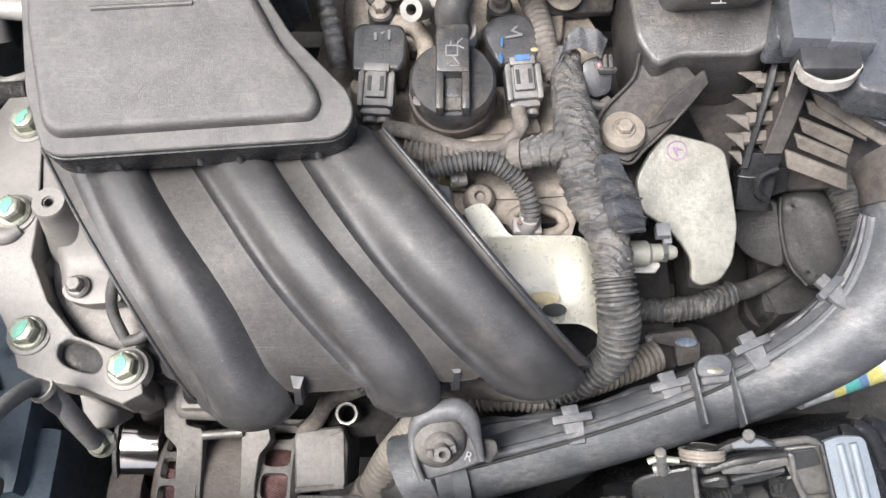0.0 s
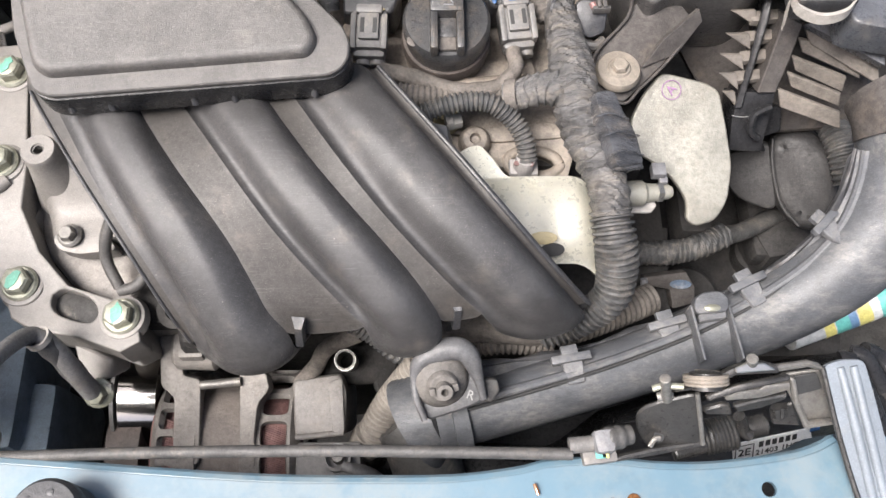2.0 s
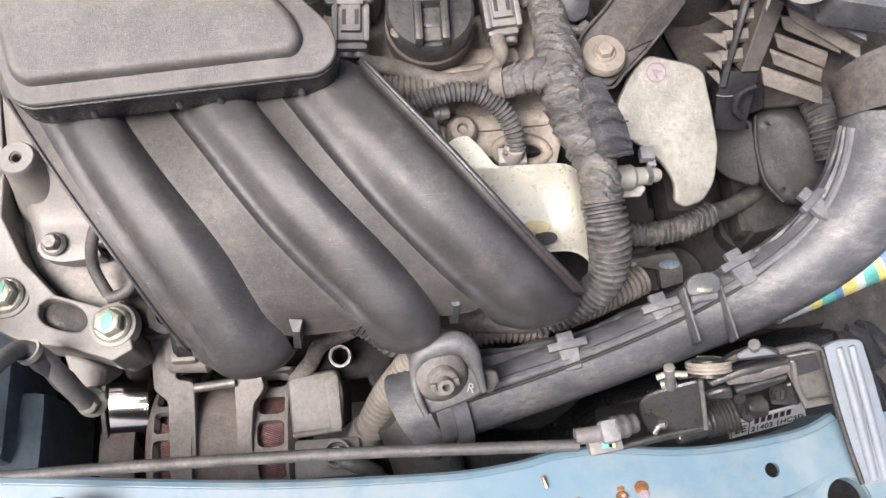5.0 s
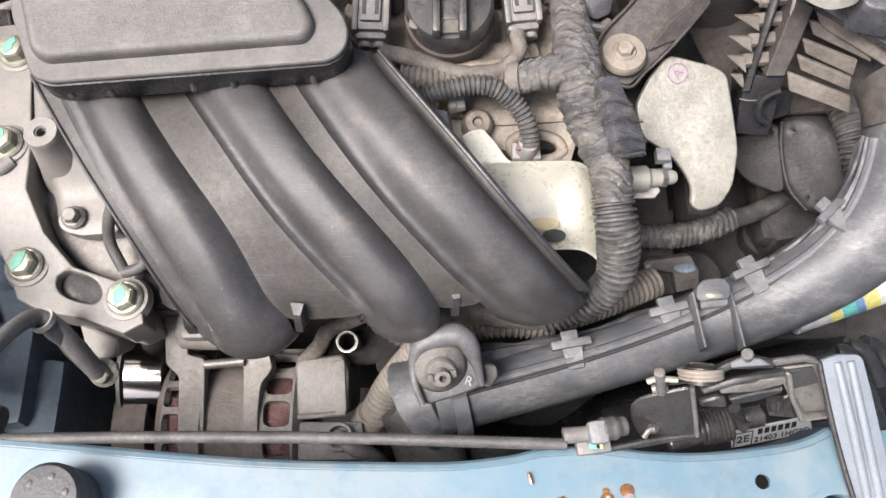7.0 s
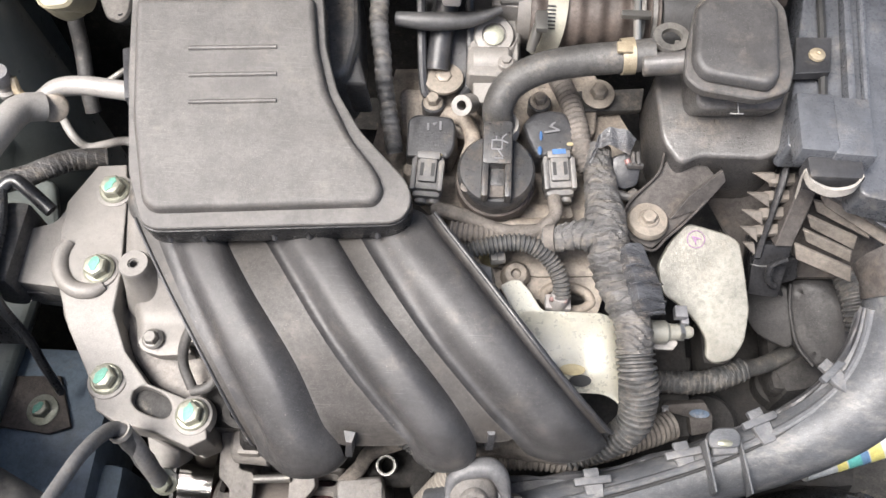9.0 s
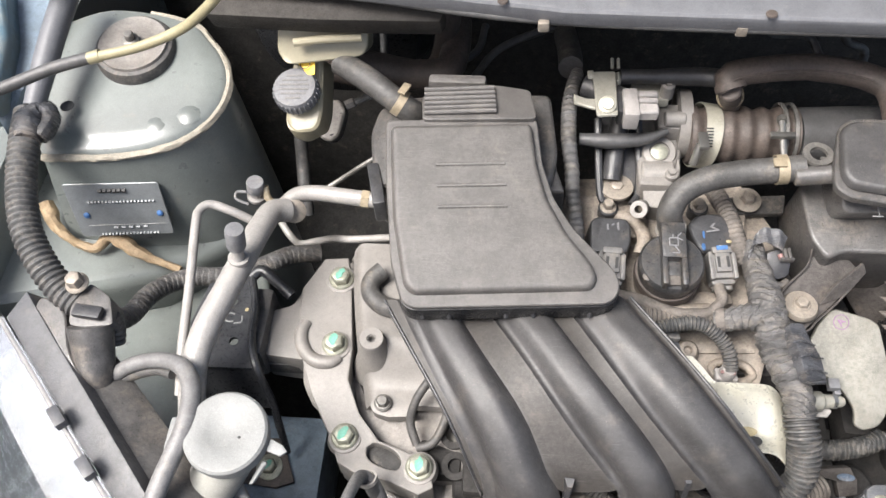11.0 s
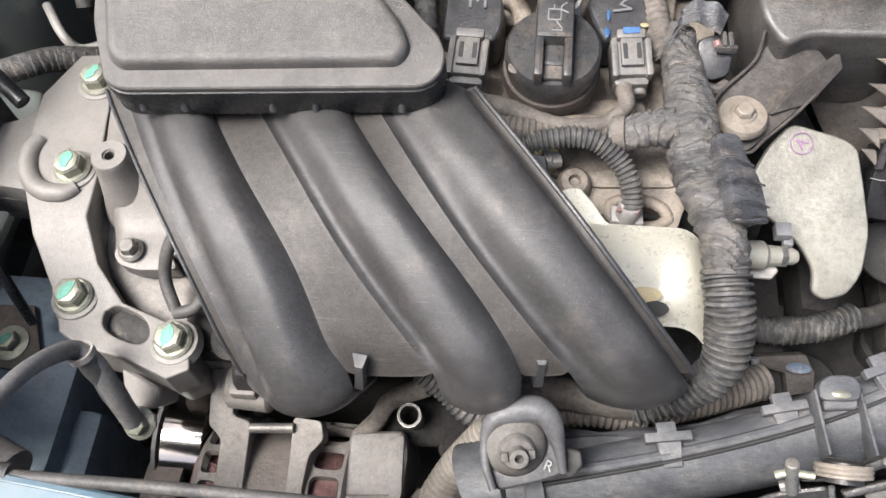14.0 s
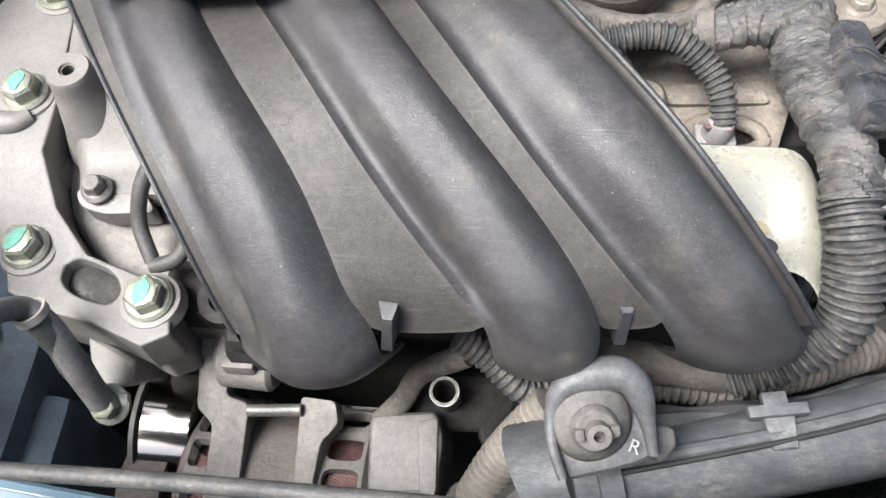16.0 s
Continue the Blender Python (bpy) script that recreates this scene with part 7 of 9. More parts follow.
# ---- heat shields and oxygen sensor ----
def build_shields():
    hs = thing("exhaust_heat_shield", (0.0853, 0.2414, 0.8600), "bright passivated steel exhaust heat shield with a drain hole", "heat shield")
    x0, x1 = (0.0315, 0.2230, 0.9150)[0], (0.1038, 0.2232, 0.9150)[0]
    prof = [(0.253, 0.909), (0.246, 0.912), (0.238, 0.9145), (0.228, 0.915), (0.218, 0.914), (0.208, 0.910), (0.201, 0.905), (0.196, 0.8985), (0.193, 0.892)]
    vs, fs, nx, npf = [], [], 20, len(prof)
    for i in range(nx + 1):
        u = i / nx
        x = x0 + (x1 + 0.012 - x0) * u
        e = max(0.0, (x - x1 + 0.012) / 0.024)
        for y, z in prof:
            dent = 0.004 * math.exp(-((x - x1 + 0.022) / 0.010) ** 2) * math.exp(-((y - 0.212) / 0.012) ** 2)
            vs.append((x, y - 0.004 * e * e, z - 0.022 * e ** 2.2 - dent))
    for i in range(nx):
        for k in range(npf - 1):
            fs.append((i * npf + k, i * npf + k + 1, (i + 1) * npf + k + 1, (i + 1) * npf + k))
    bm = raw(vs, fs)
    bmesh.ops.solidify(bm, geom=bm.faces[:], thickness=0.0015)
    part("rounded_cover", bm, M_SHIELD, hs, sharp=1.2)
    part("end_flange", slab([(0.0156, 0.2751, 0.9050), (0.0238, 0.2801, 0.9060), (0.0320, 0.2810, 0.9060), (0.0407, 0.2695, 0.9070), (0.0483, 0.2551, 0.9090), (0.0581, 0.2494, 0.9100), (0.0719, 0.2489, 0.9110), (0.0715, 0.2415, 0.9120), (0.0320, 0.2419, 0.9110)], 0.003, 0.001, 1, corner=0.003), M_SHIELD, hs)
    # hole drawn as a black disc, its inner shade put into the colour
    part("drain_hole", lathe([(1, 0), (0.95, 0.02)], Matrix.Translation((0.0787, 0.1988, 0.9035)) @ Matrix.Rotation(0.75, 4, "X") @ Matrix.Diagonal((0.0085, 0.0050, 0.03, 1)), 18), M_INK_RECESS, hs)
    part("scorch_mark", lathe([(1, 0), (0.6, 0.3), (0.1, 0.4)], Matrix.Translation((0.0721, 0.2052, 0.9095)) @ Matrix.Rotation(0.5, 4, "X") @ Matrix.Diagonal((0.010, 0.0045, 0.001, 1)), 14), M_YELLOW_MARK, hs)
    h2 = thing("side_heat_shield", (0.2002, 0.2891, 0.8500), "dull plated steel heat shield with a purple ink mark", "heat shield")
    ol = [(0.1681, 0.3347, 0.9154), (0.2017, 0.3273, 0.9116), (0.2110, 0.3221, 0.9090), (0.2164, 0.2989, 0.8975), (0.2211, 0.2726, 0.8843), (0.2181, 0.2493, 0.8726), (0.2091, 0.2357, 0.8658), (0.1940, 0.2319, 0.8639),
          (0.1864, 0.2364, 0.8662), (0.1870, 0.2492, 0.8726), (0.1793, 0.2605, 0.8783), (0.1674, 0.2718, 0.8839), (0.1496, 0.2816, 0.8888), (0.1443, 0.3026, 0.8993), (0.1541, 0.3205, 0.9083)]
    part("plate", slab(ol, 0.006, 0.0025, 3, corner=0.006), M_SHIELD_DULL, h2)
    part("rolled_edge", tube([(0.2031, 0.3266, 0.9063), (0.2120, 0.2991, 0.8926), (0.2158, 0.2746, 0.8803), (0.2120, 0.2510, 0.8685), (0.2046, 0.2411, 0.8636)], [0.002, 0.003, 0.0035, 0.003, 0.002], 14), M_SHIELD_DULL, h2)
    c = Vector((0.1747, 0.3221, 0.9106))
    m = Matrix.Translation(c) @ Matrix.Rotation(math.atan(0.5), 4, "X")
    part("ink_ring", moved(ring(0.0068, 0.0074, 0.0004, None, 24), m), M_PURPLE, h2)
    letters("A", 0.010, m @ Matrix.Rotation(0.9, 4, "Z"), M_PURPLE, h2, "ink_letter")
    ox = thing("oxygen_sensor", (0.1570, 0.2549, 0.8700), "steel oxygen sensor with a hexagon body", "sensor")
    a, b = (0.1356, 0.2457, 0.8930), (0.1752, 0.2497, 0.8880)
    m = aim(a, b)
    part("barrel", lathe([(0.009, 0), (0.0095, 0.001), (0.0095, 0.013), (0.007, 0.016), (0.0065, 0.024), (0.0055, 0.025), (0.0055, 0.033), (0.004, 0.036)], m, 24), M_BEIGE_STEEL, ox)
    part("hex_collar", lathe([(0.0075, 0.024), (0.0075, 0.028)], m, 6), M_STEEL, ox)
    part("clip_plate", slab([(0.1380, 0.2411, 0.8850), (0.1589, 0.2438, 0.8850), (0.1606, 0.2402, 0.8850), (0.1566, 0.2352, 0.8820), (0.1385, 0.2352, 0.8820)], 0.003, 0.0008, 1), M_CONN_LIGHT, ox)
    part("top_clip", join(box((0.1600, 0.2605, 0.9000), (0.01, 0.01, 0.008), None, 0.001), box((0.1641, 0.2574, 0.8950), (0.006, 0.01, 0.006), None, 0.001)), M_CAP_DARK, ox)


build_shields()

solo("lower_ribbed_hose", tube([(0.1285, 0.2313, 0.8000), (0.1611, 0.2362, 0.8000), (0.1936, 0.2373, 0.8000), (0.2220, 0.2437, 0.8000), (0.2396, 0.2537, 0.8000)], 0.0105, 24, pitch=0.005, rib=0.12, wobble=0.1, twist=0.5, jitter=0.3, saw=True, crumple=0.08), M_CONDUIT, "taped black loom low beside the shields", "wiring loom")
solo("low_cable", tube([(0.2440, 0.2590, 0.7800), (0.2677, 0.2681, 0.7700), (0.2984, 0.2855, 0.7600), (0.3242, 0.2980, 0.7500)], 0.008, 14), M_RUBBER, "dusty black cable low in the bay", "cable")
# the casing's colour is darkened for the deep shade around it
solo("gearbox_casing", join(box((0.27, 0.30, 0.60), (0.22, 0.26, 0.20), None, 0.03), rod((0.22, 0.22, 0.66), (0.22, 0.22, 0.74), 0.03, 28), rod((0.30, 0.27, 0.66), (0.30, 0.27, 0.72), 0.022, 24)), M_GRIME_SHADE, "brown dusty gearbox casing low in the bay, coloured darker for shade", "gearbox", kind="structure")
solo("gearbox_bracket", join(slab([(0.1608, 0.2732, 0.7700), (0.2024, 0.2732, 0.7700), (0.2007, 0.2575, 0.7700), (0.1593, 0.2549, 0.7700)], 0.02, 0.003), box((0.2177, 0.2797, 0.7800), (0.03, 0.05, 0.04), None, 0.01)), M_GRIME_SHADE, "dusty steel bracket on the gearbox", "bracket")
rb = thing("relay_bracket", (0.1919, 0.2201, 0.7600), "grey plastic bracket with a blue dab beside the duct", "bracket")
part("plate", slab([(0.1684, 0.2159, 0.8000), (0.2031, 0.2198, 0.8000), (0.2115, 0.2106, 0.7900), (0.2113, 0.1978, 0.7850), (0.1924, 0.1930, 0.7850), (0.1906, 0.2082, 0.7900), (0.1690, 0.2108, 0.7950)], 0.012, 0.002, 2), M_PLASTIC_DIM, rb)
part("blue_dab", lathe([(1, 0), (0.8, 0.6), (0.2, 1)], Matrix.Translation((0.1976, 0.2101, 0.7975)) @ Matrix.Diagonal((0.009, 0.0040, 0.0006, 1)), 13), mat("faded_blue_dab", (0.040, 0.058, 0.085), 0.6, var=0.3, dust=0.3), rb)
part("tie", tube([(0.1674, 0.2144, 0.8000), (0.1703, 0.2033, 0.7900), (0.1788, 0.1920, 0.7800)], 0.003, 10), M_CAP_DARK, rb)
solo("front_conduit", tube([(0.0917, 0.1674, 0.8100), (0.1194, 0.1769, 0.8050), (0.1479, 0.1885, 0.8000), (0.1725, 0.1994, 0.7950)], 0.0130, 26, pitch=0.0048, rib=0.12), M_CONDUIT_DUST, "wide dusty corrugated conduit behind the duct", "conduit")

# ---- clutter below the runners ----
pt = thing("open_steel_pipe", (-0.071, 0.148, 0.78), "short open steel pipe with a bright rim", "pipe")
part("wall", ring(0.0064, 0.0078, 0.05, aim((-0.071, 0.156, 0.772), (-0.071, 0.146, 0.820)), 32), M_STEEL_DUST, pt)
part("rim", ring(0.0066, 0.0082, 0.002, aim((-0.071, 0.1464, 0.818), (-0.071, 0.1456, 0.822)), 32), M_STEEL, pt)
# black disc in the bore paints its inner shade
solo("pipe_bore_shade", lathe([(0.0063, 0), (0.0063, 0.002)], aim((-0.071, 0.1535, 0.785), (-0.071, 0.146, 0.82)), 24), M_INK_RECESS, "black disc painting the shade inside the open pipe", "pipe")
for pts, r, pit, mt, lb in (
        ([(-0.1085, 0.1360, 0.7900), (-0.0958, 0.1462, 0.8000), (-0.0845, 0.1576, 0.8150), (-0.0595, 0.1639, 0.8300)], 0.0065, 0.0, M_CONDUIT_DUST, "dusty rubber hose below the runners"),
        ([(-0.0639, 0.1657, 0.8500), (-0.0479, 0.1591, 0.8400), (-0.0315, 0.1481, 0.8300), (-0.0170, 0.1471, 0.8200)], 0.008, 0.0042, M_CONDUIT, "dusty corrugated conduit below the runners"),
        ([(-0.0166, 0.1592, 0.8400), (0.0127, 0.1636, 0.8400), (0.0419, 0.1615, 0.8400), (0.0752, 0.1595, 0.8400)], 0.0105, 0.0, M_CONDUIT_DUST, "thick taped dusty loom below the runners"),
        ([(-0.0171, 0.1505, 0.8200), (0.0171, 0.1549, 0.8200), (0.0511, 0.1568, 0.8250), (0.0856, 0.1551, 0.8200)], 0.010, 0.0046, M_CONDUIT_DUST, "dust covered corrugated conduit behind the duct"),
        ([(-0.0553, 0.0918, 0.7700), (-0.0488, 0.1024, 0.7850), (-0.0387, 0.1161, 0.8000), (-0.0252, 0.1279, 0.8200), (-0.0131, 0.1373, 0.8350)], 0.0125, 0.0046, M_BEIGE_CONDUIT, "beige dusty corrugated conduit beside the alternator")):
    solo("lower_hose" if not pit else "lower_conduit", tube(pts, r, 28, pitch=pit, rib=0.17, wobble=0.0 if pit else 0.08), mt, lb, "hose" if not pit else "conduit")
solo("hose_band", moved(ring(0.0108, 0.0122, 0.007, None, 28), aim((0.0149, 0.1534, 0.8260), (0.0218, 0.1541, 0.8000))), M_CONDUIT_DUST, "serrated cable tie round a loom", "cable tie")
solo("conduit_end_tape", tube([(-0.0623, 0.0882, 0.7650), (-0.0590, 0.0912, 0.7695), (-0.0535, 0.0975, 0.7790)], [0.012, 0.0138, 0.0132], 24, wobble=0.12, crumple=0.05), M_BEIGE_CONDUIT, "dusty tape wrapped on a conduit end", "tape")
# both castings coloured dark to stand for the unlit void below the runners
solo("head_front_casting", join(slab([(-0.0959, 0.1339, 0.7780), (-0.0350, 0.1363, 0.7780), (-0.0260, 0.1644, 0.7950), (-0.0907, 0.1642, 0.7950)], 0.05, 0.008), rod((-0.0413, 0.1381, 0.7700), (-0.0394, 0.1385, 0.7780), 0.012, 20)), M_GRIME_SHADE, "casting under the manifold, coloured dark for the shade there", "casting", kind="structure")
solo("coolant_outlet", join(rod((-0.19, 0.17, 0.83), (-0.13, 0.17, 0.83), 0.022, 24), box((-0.155, 0.16, 0.865), (0.05, 0.03, 0.02), None, 0.006)), M_GRIME_SHADE, "cast coolant outlet, coloured dark as shade under the runners", "casting")
tagged(bolt(None, (-0.1624, 0.1544, 0.8600), (0, -0.3, 1), 0.0075, 0.006, 0.011, M_TAN_BOLT, None, "flange_bolt"), "tan flange bolt in the casting under the runners", "bolt")
solo("oil_cooler_outlet", join(ring(0.008, 0.014, 0.012, Matrix.Translation((-0.1898, 0.2006, 0.8720)) @ Matrix.Rotation(0.3, 4, "X"), 26), ring(0.007, 0.013, 0.012, Matrix.Translation((-0.1873, 0.1747, 0.8580)) @ Matrix.Rotation(0.3, 4, "X"), 26),
     box((-0.2025, 0.1931, 0.8550), (0.04, 0.06, 0.02), None, 0.004)), M_GRIME_SHADE, "dusty cast oil cooler ports beside the manifold", "casting")
solo("bleed_hose", tube([(-0.2241, 0.1851, 0.8800), (-0.2308, 0.2014, 0.8930), (-0.2262, 0.2158, 0.9100), (-0.2155, 0.2313, 0.9200), (-0.2044, 0.2471, 0.9200)], 0.0042, 12), M_RUBBER, "thin rubber vacuum hose looping by the timing cover", "hose")
solo("bleed_hose_end", tube([(-0.2237, 0.1822, 0.8800), (-0.2089, 0.1863, 0.8850), (-0.1992, 0.2020, 0.8950), (-0.1940, 0.2204, 0.9050)], 0.0042, 12), M_RUBBER, "thin rubber vacuum hose end by the timing cover", "hose")
solo("cover_side_hose", tube([(-0.2701, 0.3450, 0.9300), (-0.2799, 0.3344, 0.9280), (-0.2800, 0.3209, 0.9250), (-0.2670, 0.3080, 0.9250), (-0.2500, 0.3018, 0.9300)], 0.0095, 18), M_RUBBER, "thick bent rubber hose beside the air cleaner", "hose")
# ---- left side of the bay ----
pl = thing("identification_plate", (-0.5555, 0.4084, 0.9340), "grey metal identification plate with stamped lines and blue rivets", "plate")
pa, pb, pc, pd = (Vector(v) for v in ((-0.6093, 0.4162, 0.9660), (-0.5096, 0.4255, 0.9640), (-0.5038, 0.4030, 0.9050), (-0.6009, 0.3922, 0.9070)))
pn = (pb - pa).cross(pd - pa).normalized()
if pn.y > 0:
    pn.negate()
off = pn * 0.011
part("plate", slab([pa + off, pb + off, pc + off, pd + off], 0.002, 0.0006, 1, corner=0.004, down=-pn), M_PLATE, pl)


def on_plate(u, v):
    return pa.lerp(pb, u).lerp(pd.lerp(pc, u), v) + off + pn * 0.0006


for u0, u1, v in ((0.36, 0.66, 0.13),):
    for k in range(6):
        part("maker_bar", tube([on_plate(u0 + (u1 - u0) * k / 6, v), on_plate(u0 + (u1 - u0) * (k + 0.72) / 6, v)], 0.0024, 6, n=2), M_INK_RECESS, pl)
for row, (u0, u1, v, n) in enumerate(((0.20, 0.92, 0.34, 19), (0.38, 0.78, 0.83, 5), (0.22, 0.86, 0.955, 17))):
    for k in range(n):
        u = u0 + (u1 - u0) * k / n
        part("stamped_bar", tube([on_plate(u, v), on_plate(u + (u1 - u0) / n * 0.55, v)], 0.0016, 5, n=2), M_PLATE, pl)
part("rule", tube([on_plate(0.12, 0.78), on_plate(0.96, 0.78)], 0.0004, 5, n=2), M_WHITE_MARK, pl)
for u in (0.14, 0.92):
    part("rivet", lathe([(0.0035, 0), (0.0032, 0.001), (0.001, 0.0022)], aim(on_plate(u, 0.58), on_plate(u, 0.58) + pn), 14), M_BLUE_MARK, pl, "blue rivet")

# air conditioning pipes
ac = thing("air_conditioning_pipe", (-0.4297, 0.2249, 0.9500), "thick silver aluminium air conditioning pipe with two service ports", "pipe")
part("thick_pipe", tube([(-0.4252, 0.1719, 0.9200), (-0.4227, 0.1972, 0.9500), (-0.4209, 0.2179, 0.9650), (-0.4160, 0.2488, 0.9720), (-0.4055, 0.2864, 0.9750), (-0.3967, 0.3299, 0.9720), (-0.3909, 0.3672, 0.9650), (-0.3866, 0.3929, 0.9550), (-0.3754, 0.4038, 0.9450)], 0.0122, 28), M_PIPE, ac)
part("joint_block", lathe([(0.0105, 0), (0.0120, 0.002), (0.0120, 0.004), (0.0108, 0.005), (0.0108, 0.007), (0.0120, 0.008), (0.0120, 0.011), (0.009, 0.013)], aim((-0.3716, 0.4115, 0.9350), Vector((-0.3716, 0.4115, 0.9350)) + Vector((0.3, -0.6, 0.6))), 26), M_TAN_BOLT, ac)
part("rear_pipe", tube([(-0.3802, 0.4147, 0.9400), (-0.3698, 0.4255, 0.9420), (-0.3500, 0.4310, 0.9400), (-0.3200, 0.4295, 0.9380), (-0.2930, 0.4279, 0.9360), (-0.2426, 0.4274, 0.9320)], 0.0085, 20), M_PIPE, ac)
part("end_fitting", lathe([(0.010, 0), (0.010, 0.008), (0.008, 0.009)], aim((-0.3019, 0.4282, 0.9370), (-0.2930, 0.4279, 0.9360)), 6), M_CLAMP, ac)
part("thin_pipe", tube([(-0.4368, 0.1954, 0.9400), (-0.4386, 0.2318, 0.9580), (-0.4448, 0.2929, 0.9660), (-0.4537, 0.3604, 0.9720), (-0.4547, 0.3783, 0.9720), (-0.4462, 0.3887, 0.9700), (-0.4259, 0.3872, 0.9620), (-0.4079, 0.3856, 0.9500)], 0.0046, 16), M_PIPE, ac)
part("return_pipe", tube([(-0.4200, 0.4700, 0.8500), (-0.4000, 0.4430, 0.8450), (-0.3880, 0.4375, 0.8340), (-0.3700, 0.4400, 0.8360), (-0.3450, 0.4320, 0.8550), (-0.3180, 0.4150, 0.8800), (-0.2700, 0.4200, 0.8800)], 0.0042, 14), M_PIPE, ac)
for base_, tip in (((-0.3988, 0.3149, 0.9750), (-0.3912, 0.3181, 1.0300)), ((-0.4096, 0.4168, 0.9450), (-0.4049, 0.4156, 0.9750))):
    b_, t_ = Vector(base_), Vector(tip)
    m = aim(b_, t_)
    L_ = (t_ - b_).length
    sv = part("service_port", lathe([(0.008, 0), (0.008, L_ * 0.2), (0.006, L_ * 0.25), (0.006, L_ * 0.6)], m, 20), M_PIPE, ac)
    part("collar", lathe([(0.0098, L_ * 0.14), (0.0098, L_ * 0.24)], m, 20), M_PIPE, sv)
    part("dust_cap", lathe([(0.0086, L_ * 0.55), (0.0090, L_ * 0.58), (0.0090, L_ * 0.95), (0.0082, L_), (0.004, L_ + 0.0003)], m, 24), M_CAP_DARK, sv, "dark grey dust cap")
part("cap_tether", tube([(-0.4143, 0.4099, 0.9650), (-0.4283, 0.4171, 0.9550), (-0.4296, 0.4120, 0.9500), (-0.4170, 0.4091, 0.9450)], 0.0016, 8), M_CAP_DARK, ac)
part("tan_clip", tube([(-0.3965, 0.4181, 0.9650), (-0.3950, 0.4113, 0.9550), (-0.3868, 0.4068, 0.9500)], [0.003, 0.004, 0.003], 10), M_CLAMP, ac)

# washer filler
wf = thing("washer_filler", (-0.44, 0.10, 0.80), "pale grey round washer cap on a cream filler neck", "washer filler")
WC = Matrix.Translation((-0.3697, 0.1438, 0.9880)) @ Matrix.Rotation(0.06, 4, "X")
part("cap", lathe([(0.0345, -0.010), (0.0355, -0.002), (0.0350, 0.003), (0.033, 0.005), (0.016, 0.0055), (0.0155, 0.0052)], WC, 56), M_GREY_CAP, wf)
part("cap_tab", join(slab([(-0.3337, 0.1438, 0.9850), (-0.3223, 0.1383, 0.9850), (-0.3178, 0.1332, 0.9840), (-0.3233, 0.1294, 0.9830), (-0.3355, 0.1330, 0.9840)], 0.004, 0.0015, 2)), M_GREY_CAP, wf)
part("hinge_strap", slab([(-0.3382, 0.1258, 0.9800), (-0.3335, 0.1233, 0.9800), (-0.3455, 0.1108, 0.9650), (-0.3500, 0.1096, 0.9650)], 0.004, 0.0012, 1), M_GREY_CAP, wf)
part("vent_dot", lathe([(0.0013, 0), (0.0012, 0.0004)], WC @ Matrix.Translation((0.013, -0.004, 0.0054)), 10), M_INK_RECESS, wf)
part("rear_lug", box((-0.4156, 0.1439, 0.9780), (0.012, 0.03, 0.008), None, 0.003), M_GREY_CAP, wf)
part("neck", tube([WC @ Vector((0, 0, -0.004)), WC @ Vector((-0.004, -0.008, -0.03)), (-0.4100, 0.1021, 0.9050), (-0.4336, 0.0748, 0.8500), (-0.4570, 0.0689, 0.8000)], [0.0235, 0.0225, 0.021, 0.0195, 0.019], 28), M_NECK, wf)

solo("washer_hose", tube([(-0.5041, 0.1979, 0.9500), (-0.4808, 0.2087, 0.9650), (-0.4550, 0.2120, 0.9750), (-0.4269, 0.2048, 0.9850), (-0.4089, 0.1848, 0.9900), (-0.4042, 0.1546, 0.9900), (-0.4100, 0.1269, 0.9850), (-0.4164, 0.1048, 0.9800), (-0.4237, 0.0801, 0.9700)], [0.0065, 0.007, 0.007, 0.0075, 0.0085, 0.0085, 0.008, 0.008, 0.008], 18), M_GREY_CABLE,
     "grey black rubber hose bent beside the washer cap", "hose")
solo("pinched_hose", tube([(-0.5049, 0.1946, 0.9450), (-0.4828, 0.2034, 0.9550), (-0.4545, 0.2075, 0.9650), (-0.4360, 0.2023, 0.9700)], 0.005, 14), M_RUBBER, "thin rubber hose beside the washer cap", "hose")
solo("thin_drain_tube", tube([(-0.3813, 0.1347, 0.9300), (-0.3677, 0.1159, 0.9150), (-0.3481, 0.0870, 0.9000), (-0.3377, 0.0697, 0.8800)], 0.0058, 14), M_GREY_CAP, "pale grey thin tube below the washer cap", "tube")
solo("thick_grey_tube", tube([(-0.4945, 0.1482, 0.8000), (-0.4440, 0.1394, 0.8200), (-0.3916, 0.1139, 0.8400), (-0.3465, 0.0933, 0.8500), (-0.3124, 0.0793, 0.8500)], 0.015, 20), M_CONN, "thick grey tube ending at the crossmember", "tube")
solo("neck_side_tube", tube([(-0.4335, 0.1481, 0.9300), (-0.4373, 0.1250, 0.9100), (-0.4435, 0.1013, 0.8900), (-0.4497, 0.0771, 0.8700)], 0.007, 14), M_RUBBER, "grey black hose beside the filler neck", "hose")

# black mount bracket on the body side
M_FOOT = mat("brown_stained_foot_plate", (0.085, 0.067, 0.055), 0.6, var=0.3, dust=0.4, dustcol=(0.13, 0.105, 0.083), dscale=20)
bb = thing("body_mount_bracket", (-0.40, 0.22, 0.80), "black painted steel mount bracket with chalk mark", "bracket")
hA, hB = (-0.419, 0.310), (-0.409, 0.266)
zt = 0.914
ou = [(v[0], v[1], zt) for v in ((-0.4476, 0.3302, 0.9150), (-0.4070, 0.3404, 0.9150), (-0.3966, 0.3061, 0.9150), (-0.3928, 0.2665, 0.9150), (-0.3817, 0.2384, 0.9150), (-0.4464, 0.2371, 0.9150), (-0.4565, 0.2832, 0.9150))]
